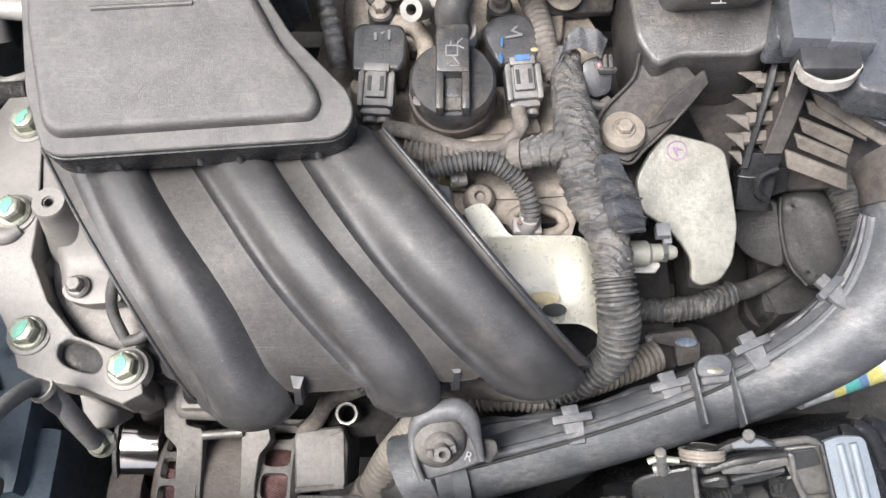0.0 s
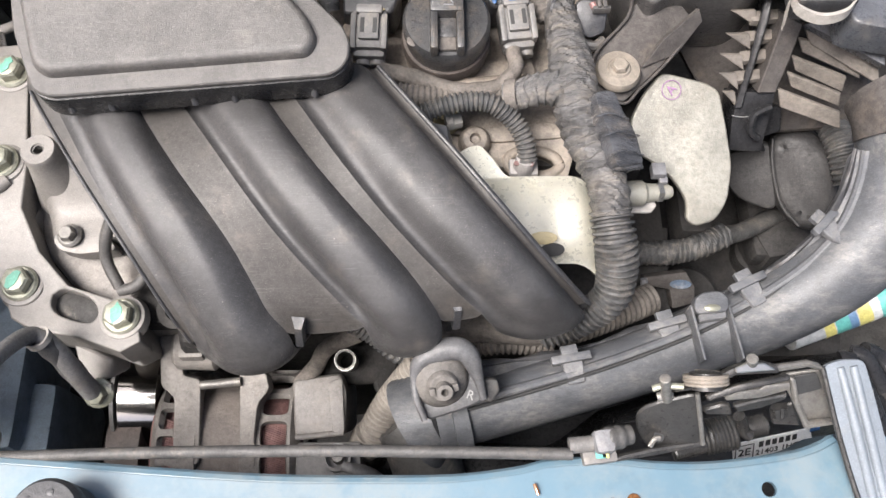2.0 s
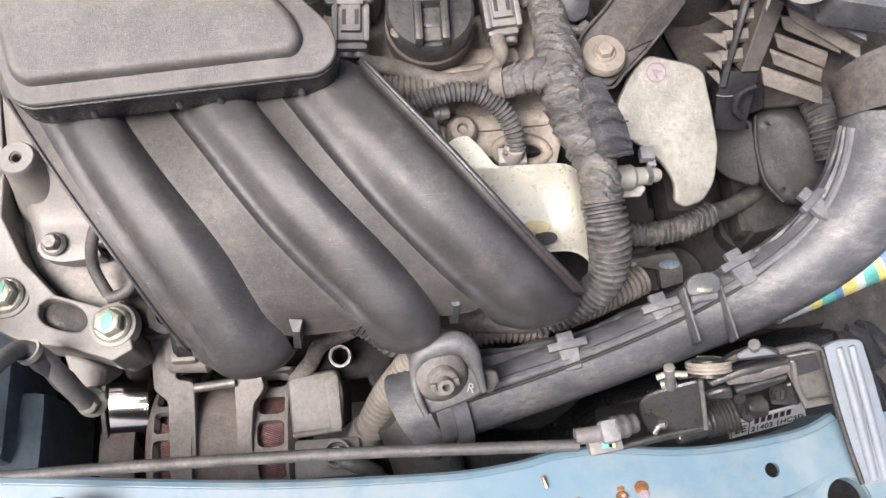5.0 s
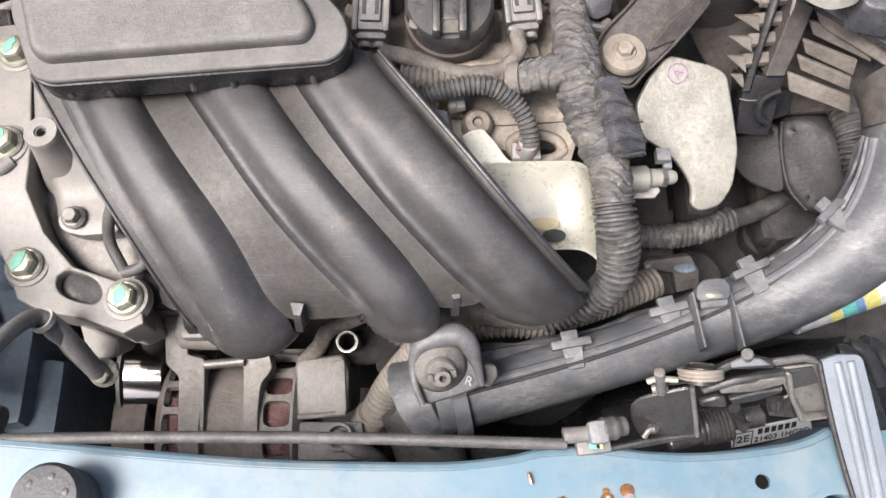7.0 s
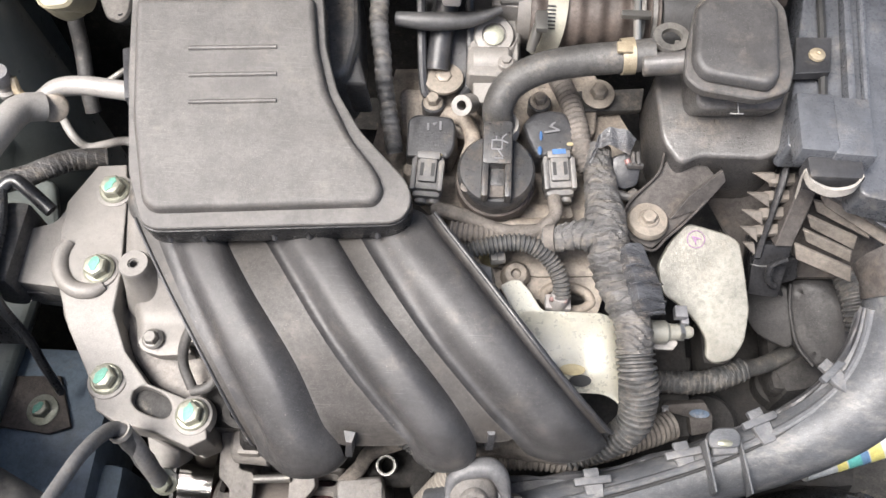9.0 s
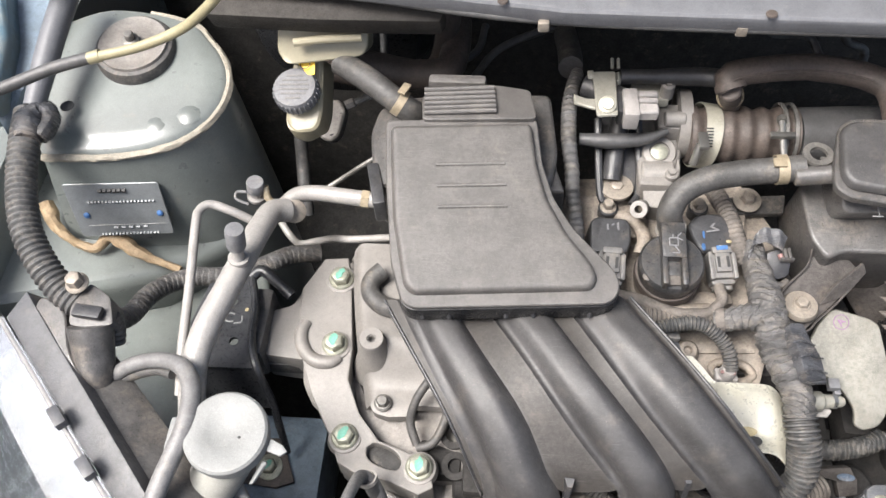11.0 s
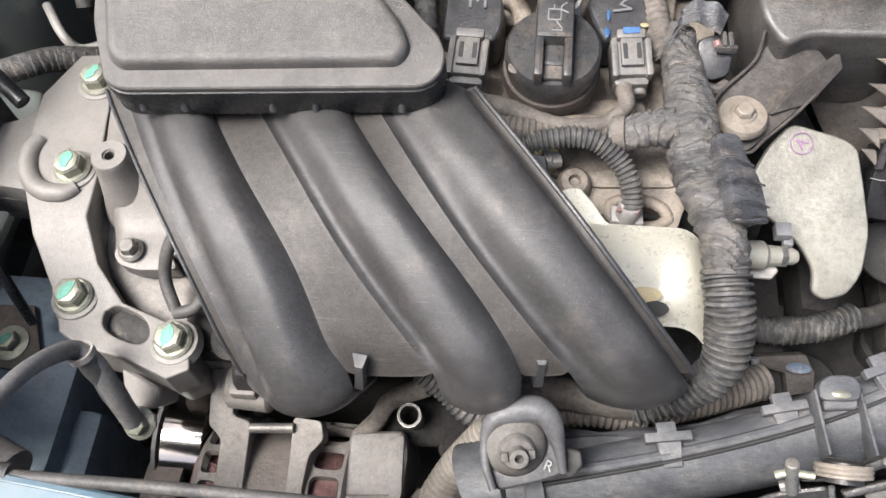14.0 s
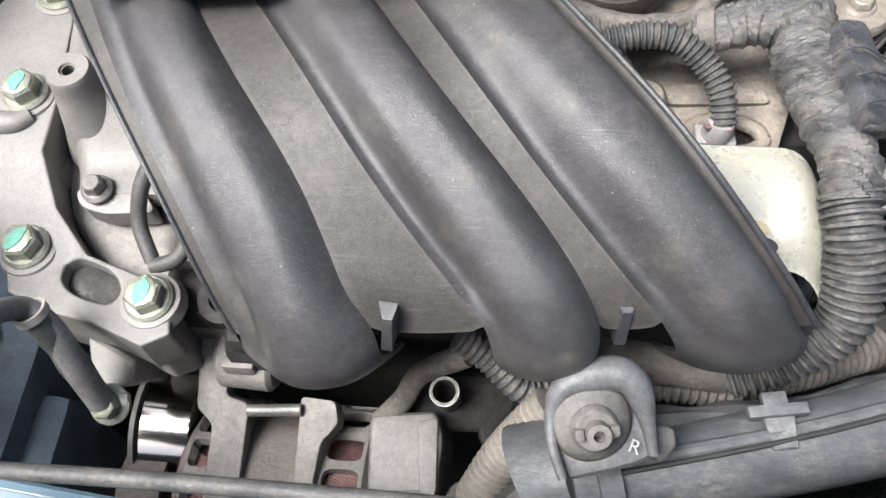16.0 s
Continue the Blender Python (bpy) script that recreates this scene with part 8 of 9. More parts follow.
bm = sheet(ou, [circle((*hA, zt), 0.0045, 16), circle((*hB, zt), 0.0045, 16)], 0.004)
part("top_plate", bm, M_BLACK_METAL, bb)
part("front_drop", slab([(-0.4481, 0.2390, 0.9120), (-0.3831, 0.2403, 0.9120), (-0.3770, 0.2290, 0.8800), (-0.3720, 0.2200, 0.8620), (-0.4450, 0.2200, 0.8600), (-0.4600, 0.2300, 0.8700)], 0.006, 0.003, 2), M_BLACK_METAL, bb)
part("side_lip", tube([(-0.4049, 0.3389, 0.9170), (-0.3945, 0.3047, 0.9170), (-0.3902, 0.2653, 0.9170), (-0.3796, 0.2373, 0.9140), (-0.3715, 0.2242, 0.8720), (-0.3680, 0.2120, 0.8420), (-0.3660, 0.2000, 0.8000)], 0.004, 10), M_BLACK_METAL, bb)
part("top_lip", tube([(-0.4062, 0.3383, 0.9160), (-0.3975, 0.3456, 0.9180), (-0.3875, 0.3419, 0.9160), (-0.3640, 0.3254, 0.9050)], 0.006, 12), M_BLACK_METAL, bb)
part("rubber_block", box((-0.3925, 0.2936, 0.8850), (0.022, 0.075, 0.05), None, 0.006), M_RUBBER, bb)
part("snubber", box((-0.3672, 0.2709, 0.8650), (0.05, 0.018, 0.02), None, 0.004), M_RUBBER, bb)
part("foot_plate", slab([(-0.4758, 0.2147, 0.7860), (-0.3777, 0.2200, 0.7860), (-0.3654, 0.1932, 0.7860), (-0.3565, 0.1734, 0.7860), (-0.3750, 0.1661, 0.7860), (-0.4172, 0.1700, 0.7860), (-0.4595, 0.1613, 0.7860)], 0.006, 0.002, 2), M_FOOT, bb)
bolt(bb, (-0.385, 0.187, 0.786), (0, -0.05, 1), 0.0085, 0.007, 0.014, M_ZINC, M_GREEN)
bolt(bb, (-0.4556, 0.1869, 0.7860), (0, -0.05, 1), 0.0085, 0.007, 0.014, M_ZINC, M_GREEN)
part("yellow_dot", lathe([(0.0022, 0), (0.002, 0.0005)], Matrix.Translation((-0.4030, 0.3014, 0.9145)), 10), M_YELLOW_MARK, bb)
letters("C", 0.016, Matrix.Translation((-0.4190, 0.2913, 0.9145)), M_WHITE_MARK, bb, "chalk_mark")
part("chalk_stroke", tube([(-0.4131, 0.2855, 0.9145), (-0.4057, 0.2872, 0.9145), (-0.4062, 0.2939, 0.9145)], 0.0009, 6), M_WHITE_MARK, bb)
solo("body_rail", join(box((-0.40, 0.17, 0.73), (0.14, 0.16, 0.10), None, 0.012), box((-0.36, 0.10, 0.70), (0.10, 0.10, 0.12), None, 0.012)), M_BODY_DARK, "dark blue painted body rail under the mount", "body rail", kind="structure")
solo("wing_shelf", slab([(-0.69, 0.10, 0.84), (-0.42, 0.12, 0.80), (-0.41, 0.36, 0.80), (-0.43, 0.42, 0.80), (-0.69, 0.44, 0.82)], 0.02, 0.01), M_BODY_IN, "grey green painted inner wing shelf", "inner wing", kind="structure")
solo("wing_step", slab([(-0.69, 0.30, 0.90), (-0.52, 0.36, 0.87), (-0.45, 0.42, 0.86), (-0.44, 0.50, 0.86), (-0.69, 0.55, 0.90)], 0.10, 0.02, 3), M_BODY_IN, "grey green painted step below the strut tower", "inner wing", kind="structure")
solo("orange_sealer_run", tube([(-0.6478, 0.4146, 0.9250), (-0.6369, 0.3982, 0.9150), (-0.6209, 0.3851, 0.9050), (-0.5943, 0.3785, 0.8950), (-0.5740, 0.3910, 0.9000), (-0.5404, 0.3753, 0.8930), (-0.4956, 0.3626, 0.8850)], [0.009, 0.006, 0.0045, 0.006, 0.008, 0.004, 0.0045], 10, wobble=0.4), M_SEALER_TAN, "tan bead of seam sealer on the inner wing", "sealer")

# black ribbed loom up the wing and its connector
lw = thing("wing_loom", (-0.5639, 0.2898, 0.9500), "black ribbed wing loom with taped upper end", "wiring loom")
part("ribbed_sleeve", tube([(-0.6178, 0.4355, 1.0450), (-0.6115, 0.3966, 1.0400), (-0.6037, 0.3568, 1.0300), (-0.5905, 0.3190, 1.0200), (-0.5721, 0.2904, 1.0080), (-0.5497, 0.2682, 0.9950), (-0.5273, 0.2557, 0.9850)], 0.0145, 22, pitch=0.006, rib=0.13), M_CONDUIT, lw)
part("taped_end", tube([(-0.6061, 0.3987, 1.0460), (-0.6092, 0.4220, 1.0480), (-0.6024, 0.4334, 1.0480), (-0.5928, 0.4245, 1.0460), (-0.5967, 0.4044, 1.0440)], [0.012, 0.016, 0.014, 0.01, 0.008], 16, wobble=0.3), M_SIL_TAPE, lw)
part("cross_sleeve", tube([(-0.5165, 0.2640, 0.9450), (-0.5110, 0.2810, 0.9300), (-0.5070, 0.3110, 0.9150), (-0.4970, 0.3350, 0.9000), (-0.4760, 0.3515, 0.8900), (-0.4515, 0.3600, 0.8800), (-0.4220, 0.3770, 0.8700), (-0.4030, 0.3920, 0.8650), (-0.3880, 0.4070, 0.8560), (-0.3600, 0.4180, 0.8450)], 0.0105, 24, pitch=0.007, rib=0.06, twist=0.6, jitter=0.3, saw=True, crumple=0.03), M_TAPE, lw)
part("upper_wrap", tube([(-0.6080, 0.4339, 1.0550), (-0.6047, 0.4723, 1.0700), (-0.6005, 0.5119, 1.0850), (-0.5952, 0.5615, 1.1000)], [0.010, 0.012, 0.0125, 0.013], 18), M_COWL, lw, "grey vinyl wrap")
cb = thing("wing_connector", (-0.5563, 0.2765, 0.9300), "black plastic multi-way connector bolted to the wing", "connector")
part("housing", slab([(-0.5323, 0.2496, 1.0000), (-0.5218, 0.2738, 1.0000), (-0.4991, 0.2602, 1.0000), (-0.4905, 0.2347, 0.9950), (-0.5150, 0.2304, 0.9950), (-0.5312, 0.2324, 0.9950)], 0.035, 0.004, 2, corner=0.005), M_PLASTIC, cb)
part("latch", box((-0.5135, 0.2425, 1.0020), (0.026, 0.012, 0.006), Matrix.Rotation(-0.1, 4, "Z"), 0.0015), M_PLASTIC_BARE, cb)
part("boot", tube([(-0.5137, 0.2361, 0.9900), (-0.5114, 0.2187, 0.9750), (-0.5082, 0.1984, 0.9600), (-0.5109, 0.1854, 0.9400)], [0.02, 0.0185, 0.017, 0.016], 22), M_PLASTIC, cb)
part("side_boot", tube([(-0.5011, 0.2483, 0.9850), (-0.4995, 0.2422, 0.9700), (-0.5013, 0.2358, 0.9600)], 0.009, 16, pitch=0.005, rib=0.1), M_RUBBER, cb)
bolt(cb, (-0.5298, 0.2685, 1.0060), (0, -0.1, 1), 0.0078, 0.009, 0.0105, M_TAN_BOLT)
solo("fuse_box_cover", slab([(-0.5712, 0.2652, 0.9900), (-0.5426, 0.2519, 0.9900), (-0.5287, 0.2125, 0.9850), (-0.5002, 0.1757, 0.9750), (-0.5194, 0.1663, 0.9700), (-0.5767, 0.2237, 0.9800)], 0.06, 0.01, 3, corner=0.01), M_PLASTIC, "black plastic cover behind the head lamp", "cover")

# hood stay with its yellow grip
hr = thing("bonnet_stay", (-0.6553, 0.4287, 1.0700), "dark bonnet stay rod with a pale yellow sleeve", "stay rod")
part("rod", tube([(-0.6426, 0.4028, 1.0950), (-0.6076, 0.4084, 1.1050), (-0.5616, 0.4255, 1.1150), (-0.5158, 0.4338, 1.1250)], 0.0058, 14), M_RUBBER_CLEAN, hr)
part("sleeve", tube([(-0.5220, 0.4311, 1.1240), (-0.4741, 0.4359, 1.1350), (-0.4354, 0.4419, 1.1500), (-0.4056, 0.4400, 1.1750), (-0.3841, 0.4381, 1.2000), (-0.3597, 0.4247, 1.2400), (-0.29, 0.44, 1.40), (-0.20, 0.50, 1.60), (-0.13, 0.55, 1.73)], 0.0046, 16), M_YELLOW_SLEEVE, hr)
part("sleeve_end", tube([(-0.5242, 0.4308, 1.1235), (-0.5135, 0.4328, 1.1260)], 0.0058, 16), M_YELLOW_SLEEVE, hr)
solo("wing_edge", slab([(-0.7076, 0.5671, 1.1000), (-0.6690, 0.5682, 1.1000), (-0.6502, 0.5077, 1.0800), (-0.6459, 0.4350, 1.0600), (-0.6791, 0.4189, 1.0600)], 0.05, 0.01, 3), M_BODY, "pale blue painted wing edge", "wing", kind="structure")
solo("wing_channel", slab([(-0.6889, 0.5995, 1.0750), (-0.6222, 0.6013, 1.0750), (-0.6229, 0.5311, 1.0600), (-0.6399, 0.4702, 1.0400), (-0.6510, 0.4271, 1.0200), (-0.6573, 0.4386, 1.0400)], 0.03, 0.006, 2), M_BODY_DARK, "dark painted channel along the wing", "wing", kind="structure")

# head lamp
hl = thing("head_lamp", (-0.55, 0.05, 0.88), "clear head lamp seen from behind with a grey plastic housing", "head lamp")
M_LAMP_DARK = mat("charcoal_lamp_housing", (0.055, 0.056, 0.060), 0.42, var=0.15, bump=0.12, dust=0.3, dustcol=(0.14, 0.13, 0.118), dscale=16)
lens_edge = [Vector(q) for q in ((-0.600, 0.243, 0.982), (-0.544, 0.183, 0.976), (-0.489, 0.124, 0.970), (-0.443, 0.077, 0.968), (-0.402, 0.042, 0.966), (-0.357, -0.016, 0.960))]
house_edge = [Vector(q) for q in ((-0.585, 0.268, 0.990), (-0.540, 0.218, 0.986), (-0.497, 0.171, 0.982), (-0.430, 0.097, 0.978), (-0.393, 0.057, 0.974), (-0.366, 0.017, 0.968), (-0.343, -0.021, 0.964))]
o1, o2 = house_edge[1], house_edge[4]
part("housing_rim", slab(glide(house_edge, 3) + glide(lens_edge, 3)[::-1], 0.03, 0.003, 2), M_LAMP_DARK, hl, "charcoal plastic housing rim")
part("lens_seal", tube([q + Vector((-0.002, -0.002, 0.001)) for q in lens_edge], 0.0030, 10), M_LAMP_GREY, hl, "pale grey lens seal")
w = Vector((-0.22, -0.10, -0.17))
vs, fs, nv = [], [], 200
edge_ = glide(lens_edge, 6)
for i, p in enumerate(edge_):
    for k in range(nv + 1):
        u = k / nv
        vs.append(p + w * u + Vector((0, 0, 0.012 * math.sin(u * math.pi) + 0.004 - 0.05 * u * u)))
nn = len(edge_)
for i in range(nn - 1):
    for k in range(nv):
        fs.append((i * (nv + 1) + k, i * (nv + 1) + k + 1, (i + 1) * (nv + 1) + k + 1, (i + 1) * (nv + 1) + k))
bm = raw(vs, fs)
bmesh.ops.solidify(bm, geom=bm.faces[:], thickness=0.003)
lens_ob = part("lens", bm, glass, hl, "clear plastic lens")
lens_ob.visible_shadow = False
vs = [v + Vector((0, 0, -0.045 + 0.0010 * math.sin((k % (nv + 1)) / nv * 2 * math.pi * 3))) for k, v in enumerate(vs)]
part("reflector", raw(vs, fs), mat("bright_lamp_reflector", (0.040, 0.042, 0.045), 0.45, 0.2, var=0.1, bump=0.0, grain=0.0), hl)
part("rear_shell", slab([o1 + Vector((0, 0, -0.012)), o2 + Vector((0, 0, -0.012)), o2 + Vector((0.02, 0.03, -0.03)), o2.lerp(o1, 0.3) + Vector((0.03, 0.03, -0.03)), o1 + Vector((0.03, 0.02, -0.03))], 0.06, 0.008, 2), M_PLASTIC, hl)
for f in (0.3, 0.55, 0.8):
    q = o1.lerp(o2, f)
    part("housing_clip", box(q + Vector((-0.020, -0.020, 0.004)), (0.010, 0.020, 0.010), Matrix.Rotation(0.75, 4, "Z"), 0.002), M_LAMP_DARK, hl)

# earth cable and its fixing on the crossmember
ec = thing("earth_cable", (-0.306, 0.017, 0.97), "grey black earth cable with crimped ends", "cable")
part("cable", tube([(-0.3057, 0.0170, 0.9920), (-0.2901, 0.0279, 0.9900), (-0.2774, 0.0498, 0.9840), (-0.2718, 0.0868, 0.9650), (-0.2688, 0.1165, 0.9450), (-0.2669, 0.1410, 0.9120), (-0.2562, 0.1381, 0.9000), (-0.2495, 0.1264, 0.8760), (-0.2454, 0.1183, 0.8500)], [0.0050, 0.005, 0.005, 0.005, 0.005, 0.0055, 0.0062, 0.007, 0.007], 18), M_GREY_CABLE, ec)
part("crimp_ring", moved(ring(0.006, 0.0082, 0.004, None, 24), aim((-0.3074, 0.0153, 0.9930), (-0.2999, 0.0255, 0.9830))), M_TANK, ec)
part("black_boot", tube([(-0.3328, 0.0085, 0.9850), (-0.3185, 0.0105, 0.9920), (-0.3067, 0.0158, 0.9930)], [0.009, 0.0095, 0.0075], 16), M_SIL_TAPE, ec)
part("joint_sleeve", tube([(-0.2600, 0.1392, 0.9080), (-0.2555, 0.1345, 0.8930), (-0.2525, 0.1303, 0.8830), (-0.2500, 0.1268, 0.8740), (-0.2480, 0.1238, 0.8660), (-0.2462, 0.1208, 0.8560)], [0.0062, 0.0074, 0.0064, 0.0078, 0.0068, 0.0062], 22, n=6), M_RUBBER_CLEAN, ec, "bulged dark rubber boot")
part("boot_collar", moved(ring(0.0070, 0.0086, 0.004, None, 24), aim((-0.2612, 0.1402, 0.9120), (-0.2575, 0.1365, 0.9000))), M_CONN_LIGHT, ec, "cream collar")
part("lug", slab([(-0.2558, 0.1251, 0.8480), (-0.2330, 0.1242, 0.8480), (-0.2328, 0.1167, 0.8420), (-0.2466, 0.1104, 0.8420), (-0.2553, 0.1154, 0.8420)], 0.004, 0.001, 1), M_STEEL_DUST, ec)
bolt(ec, (-0.2438, 0.1194, 0.8420), (0, -0.5, 1), 0.0075, 0.007, 0.011, M_ZINC)
fx = thing("lamp_bracket", (-0.3473, 0.0155, 0.9550), "brown plated bracket with two screws on the crossmember", "bracket")
part("plate", slab([(-0.3588, 0.0375, 0.9660), (-0.3405, 0.0370, 0.9680), (-0.3325, 0.0123, 0.9680), (-0.3368, 0.0033, 0.9660), (-0.3488, 0.0035, 0.9660)], 0.003, 0.001, 1), mat("brown_plated_steel", (0.30, 0.24, 0.17), 0.4, 0.4, dust=0.2), fx)
bolt(fx, (-0.3479, 0.0286, 0.9680), (0.1, -0.1, 1), 0.0058, 0.004, 0.010, M_LOCK, turn=0.3, name="screw")
bolt(fx, (-0.3401, -0.0085, 0.9660), (0.1, -0.1, 1), 0.0055, 0.004, 0.0095, M_LOCK, turn=0.5, name="screw")
part("rear_duct", tube([(-0.3886, 0.0526, 0.9550), (-0.3681, 0.0505, 0.9600), (-0.3470, 0.0442, 0.9620), (-0.3229, 0.0322, 0.9620)], 0.0080, 16, pitch=0.005, rib=0.08), M_RUBBER, fx)
solo("lamp_loom", tube([(-0.3238, 0.0257, 0.9680), (-0.3024, 0.0129, 0.9720), (-0.2903, 0.0003, 0.9720), (-0.2805, -0.0106, 0.9720), (-0.2665, -0.0212, 0.9700)], [0.006, 0.007, 0.0072, 0.0075, 0.008], 18, pitch=0.0045, rib=0.12), M_CONDUIT, "black ribbed loom lying on the crossmember", "wiring loom")
solo("loom_clip", tube([(-0.2847, -0.0041, 0.9740), (-0.2751, -0.0028, 0.9800), (-0.2697, -0.0044, 0.9740)], 0.004, 10), M_RUBBER, "black loop clip on a loom", "clip")
solo("loom_tape", tube([(-0.2782, -0.0110, 0.9740), (-0.2694, -0.0176, 0.9740), (-0.2591, -0.0252, 0.9720)], 0.0095, 16, wobble=0.1), M_CONN_LIGHT, "cream tape round a loom end", "tape")

# rubber stop
M_STOP = mat("dark_stop_rubber", (0.05, 0.05, 0.052), 0.5, var=0.12, dust=0.18, dustcol=(0.13, 0.12, 0.11))
rs_ = thing("bonnet_stop", (-0.203, 0.022, 0.962), "round dark grey rubber bonnet stop with six pips", "rubber stop")
RS = Matrix.Translation((-0.205, 0.020, 0.960)) @ Matrix.Rotation(-0.05, 4, "X")
part("body", lathe([(0.0185, 0), (0.0195, 0.004), (0.0195, 0.018), (0.0185, 0.020), (0.0195, 0.022), (0.0192, 0.029), (0.017, 0.0325), (0.010, 0.0335)], RS, 40), M_STOP, rs_)
for k in range(6):
    a = k * math.pi / 3 + 0.3
    part("pip", lathe([(0.0021, 0), (0.0019, 0.001), (0.001, 0.0014)], RS @ Matrix.Translation((0.0115 * math.cos(a), 0.0115 * math.sin(a), 0.0325)), 12), M_STOP, rs_)

# bonnet release cable
bc_ = thing("bonnet_release_cable", (0.087, 0.051, 0.95), "grey sheathed bonnet release cable with end ferrule", "cable")
part("sheath", tube([(-0.3401, 0.0625, 0.9450), (-0.2925, 0.0592, 0.9500), (-0.2573, 0.0571, 0.9550), (-0.1580, 0.0567, 0.9620), (-0.0519, 0.0549, 0.9660), (0.0222, 0.0521, 0.9680), (0.0708, 0.0503, 0.9680)], 0.0034, 14), M_RUBBER, bc_)
part("stop_bead", tube([(-0.2596, 0.0574, 0.9550), (-0.2525, 0.0573, 0.9550)], 0.0062, 14), M_RUBBER, bc_)
part("ferrule", tube([(0.0693, 0.0550, 0.9680), (0.0843, 0.0560, 0.9680)], 0.0046, 16), M_CONN, bc_)
part("holder", box((0.0879, 0.0560, 0.9700), (0.011, 0.013, 0.014), Matrix.Rotation(0.1, 4, "Z"), 0.003), M_CAP_DARK, bc_)
part("boot", tube([(0.0838, 0.0563, 0.9700), (0.0936, 0.0582, 0.9700), (0.1040, 0.0605, 0.9680)], [0.0062, 0.0075, 0.0055], 18, pitch=0.006, rib=0.12), M_RUBBER, bc_)
part("holder_foot", box((0.0862, 0.0499, 0.9630), (0.019, 0.009, 0.008), Matrix.Rotation(0.12, 4, "Z"), 0.001), M_CONN, bc_)
part("teal_mark", box((0.0861, 0.0508, 0.9705), (0.006, 0.007, 0.001), None, 0.0003, 1), M_STRIPE[1], bc_)
part("yellow_mark", box((0.0886, 0.0509, 0.9705), (0.004, 0.007, 0.001), None, 0.0003, 1), M_STRIPE[0], bc_)

# bonnet lock
bl = thing("bonnet_lock", (0.17, 0.07, 0.92), "dark steel bonnet lock with springs and worn lever plates", "bonnet lock")
part("side_plate", slab([(0.1069, 0.0696, 0.9720), (0.1100, 0.0730, 0.9780), (0.1186, 0.0748, 0.9850), (0.1370, 0.0773, 0.9920), (0.1447, 0.0549, 0.9640), (0.1235, 0.0539, 0.9580), (0.1149, 0.0546, 0.9580), (0.1088, 0.0620, 0.9640)], 0.003, 0.001, 1, corner=0.004), M_LOCK, bl)
part("plate_edge", tube([(0.1364, 0.0770, 0.9940), (0.1405, 0.0656, 0.9800), (0.1444, 0.0546, 0.9660)], 0.0014, 8), M_STEEL_DUST, bl)
part("base_rail", slab([(0.0879, 0.0467, 0.9630), (0.1172, 0.0523, 0.9640), (0.1448, 0.0557, 0.9650), (0.1458, 0.0539, 0.9620), (0.1185, 0.0492, 0.9610), (0.0890, 0.0450, 0.9610)], 0.004, 0.001, 1), M_LOCK, bl)
part("pin_hole", lathe([(0.0032, 0), (0.003, 0.0006)], Matrix.Translation((0.1203, 0.0592, 0.9655)), 12), M_INK_RECESS, bl)
part("wire_end", tube([(0.1147, 0.0539, 0.9660), (0.1171, 0.0576, 0.9680), (0.1203, 0.0582, 0.9680)], 0.0016, 8), M_STEEL_DUST, bl)
part("upper_lever", slab([(0.1216, 0.0763, 1.0000), (0.1373, 0.0804, 1.0030), (0.1536, 0.0873, 1.0080), (0.1655, 0.0898, 1.0100), (0.1760, 0.0867, 1.0100), (0.1769, 0.0838, 1.0080), (0.1544, 0.0835, 1.0060), (0.1409, 0.0782, 1.0000)], 0.005, 0.0012, 2), M_LOCK, bl)
part("polished_edge", slab([(0.1527, 0.0862, 1.0105), (0.1582, 0.0884, 1.0125), (0.1679, 0.0883, 1.0125), (0.1743, 0.0848, 1.0105), (0.1532, 0.0836, 1.0100)], 0.002, 0.0007, 1), M_STEEL, bl)
part("rivet", rod((0.1627, 0.0888, 1.0080), (0.1605, 0.0900, 1.0160), 0.0032, 12), M_STEEL_DUST, bl)
part("second_lever", slab([(0.1420, 0.0762, 0.9900), (0.1590, 0.0804, 0.9960), (0.1861, 0.0853, 0.9980), (0.1873, 0.0824, 0.9970), (0.1595, 0.0773, 0.9930), (0.1438, 0.0734, 0.9880)], 0.004, 0.001, 1), M_LOCK, bl)
part("middle_lever", slab([(0.1519, 0.0776, 0.9900), (0.1720, 0.0794, 0.9910), (0.1740, 0.0811, 0.9920), (0.1881, 0.0820, 0.9930), (0.1888, 0.0789, 0.9900), (0.1732, 0.0754, 0.9860), (0.1543, 0.0745, 0.9850)], 0.004, 0.0012, 2), M_STEEL_DUST, bl)
part("lower_lever", slab([(0.1606, 0.0726, 0.9780), (0.1746, 0.0756, 0.9800), (0.1904, 0.0779, 0.9820), (0.1906, 0.0760, 0.9790), (0.1774, 0.0719, 0.9740), (0.1641, 0.0705, 0.9720)], 0.004, 0.001, 1), M_LOCK, bl)
part("hooked_plate", slab([(0.1445, 0.0720, 0.9750), (0.1551, 0.0739, 0.9780), (0.1594, 0.0734, 0.9770), (0.1620, 0.0695, 0.9700), (0.1463, 0.0693, 0.9720)], 0.004, 0.001, 1), M_LOCK, bl)
cc = Vector((0.1400, 0.0884, 1.0020))
up_ = Vector((0.02, 0.93, 0.36)).normalized()
CM = aim(cc - up_ * 0.005, cc + up_)
part("torsion_spring", tube([CM @ Vector((0.0112 * math.cos(k * 0.5), 0.0112 * math.sin(k * 0.5), 0.0020 * k * 0.5 / 6.283 - 0.003)) for k in range(36)], 0.0011, 6, n=2), M_TAN_BOLT, bl)
part("spring_seat", lathe([(0.0085, -0.006), (0.0085, 0.003), (0.005, 0.004)], CM, 22), M_LOCK, bl)
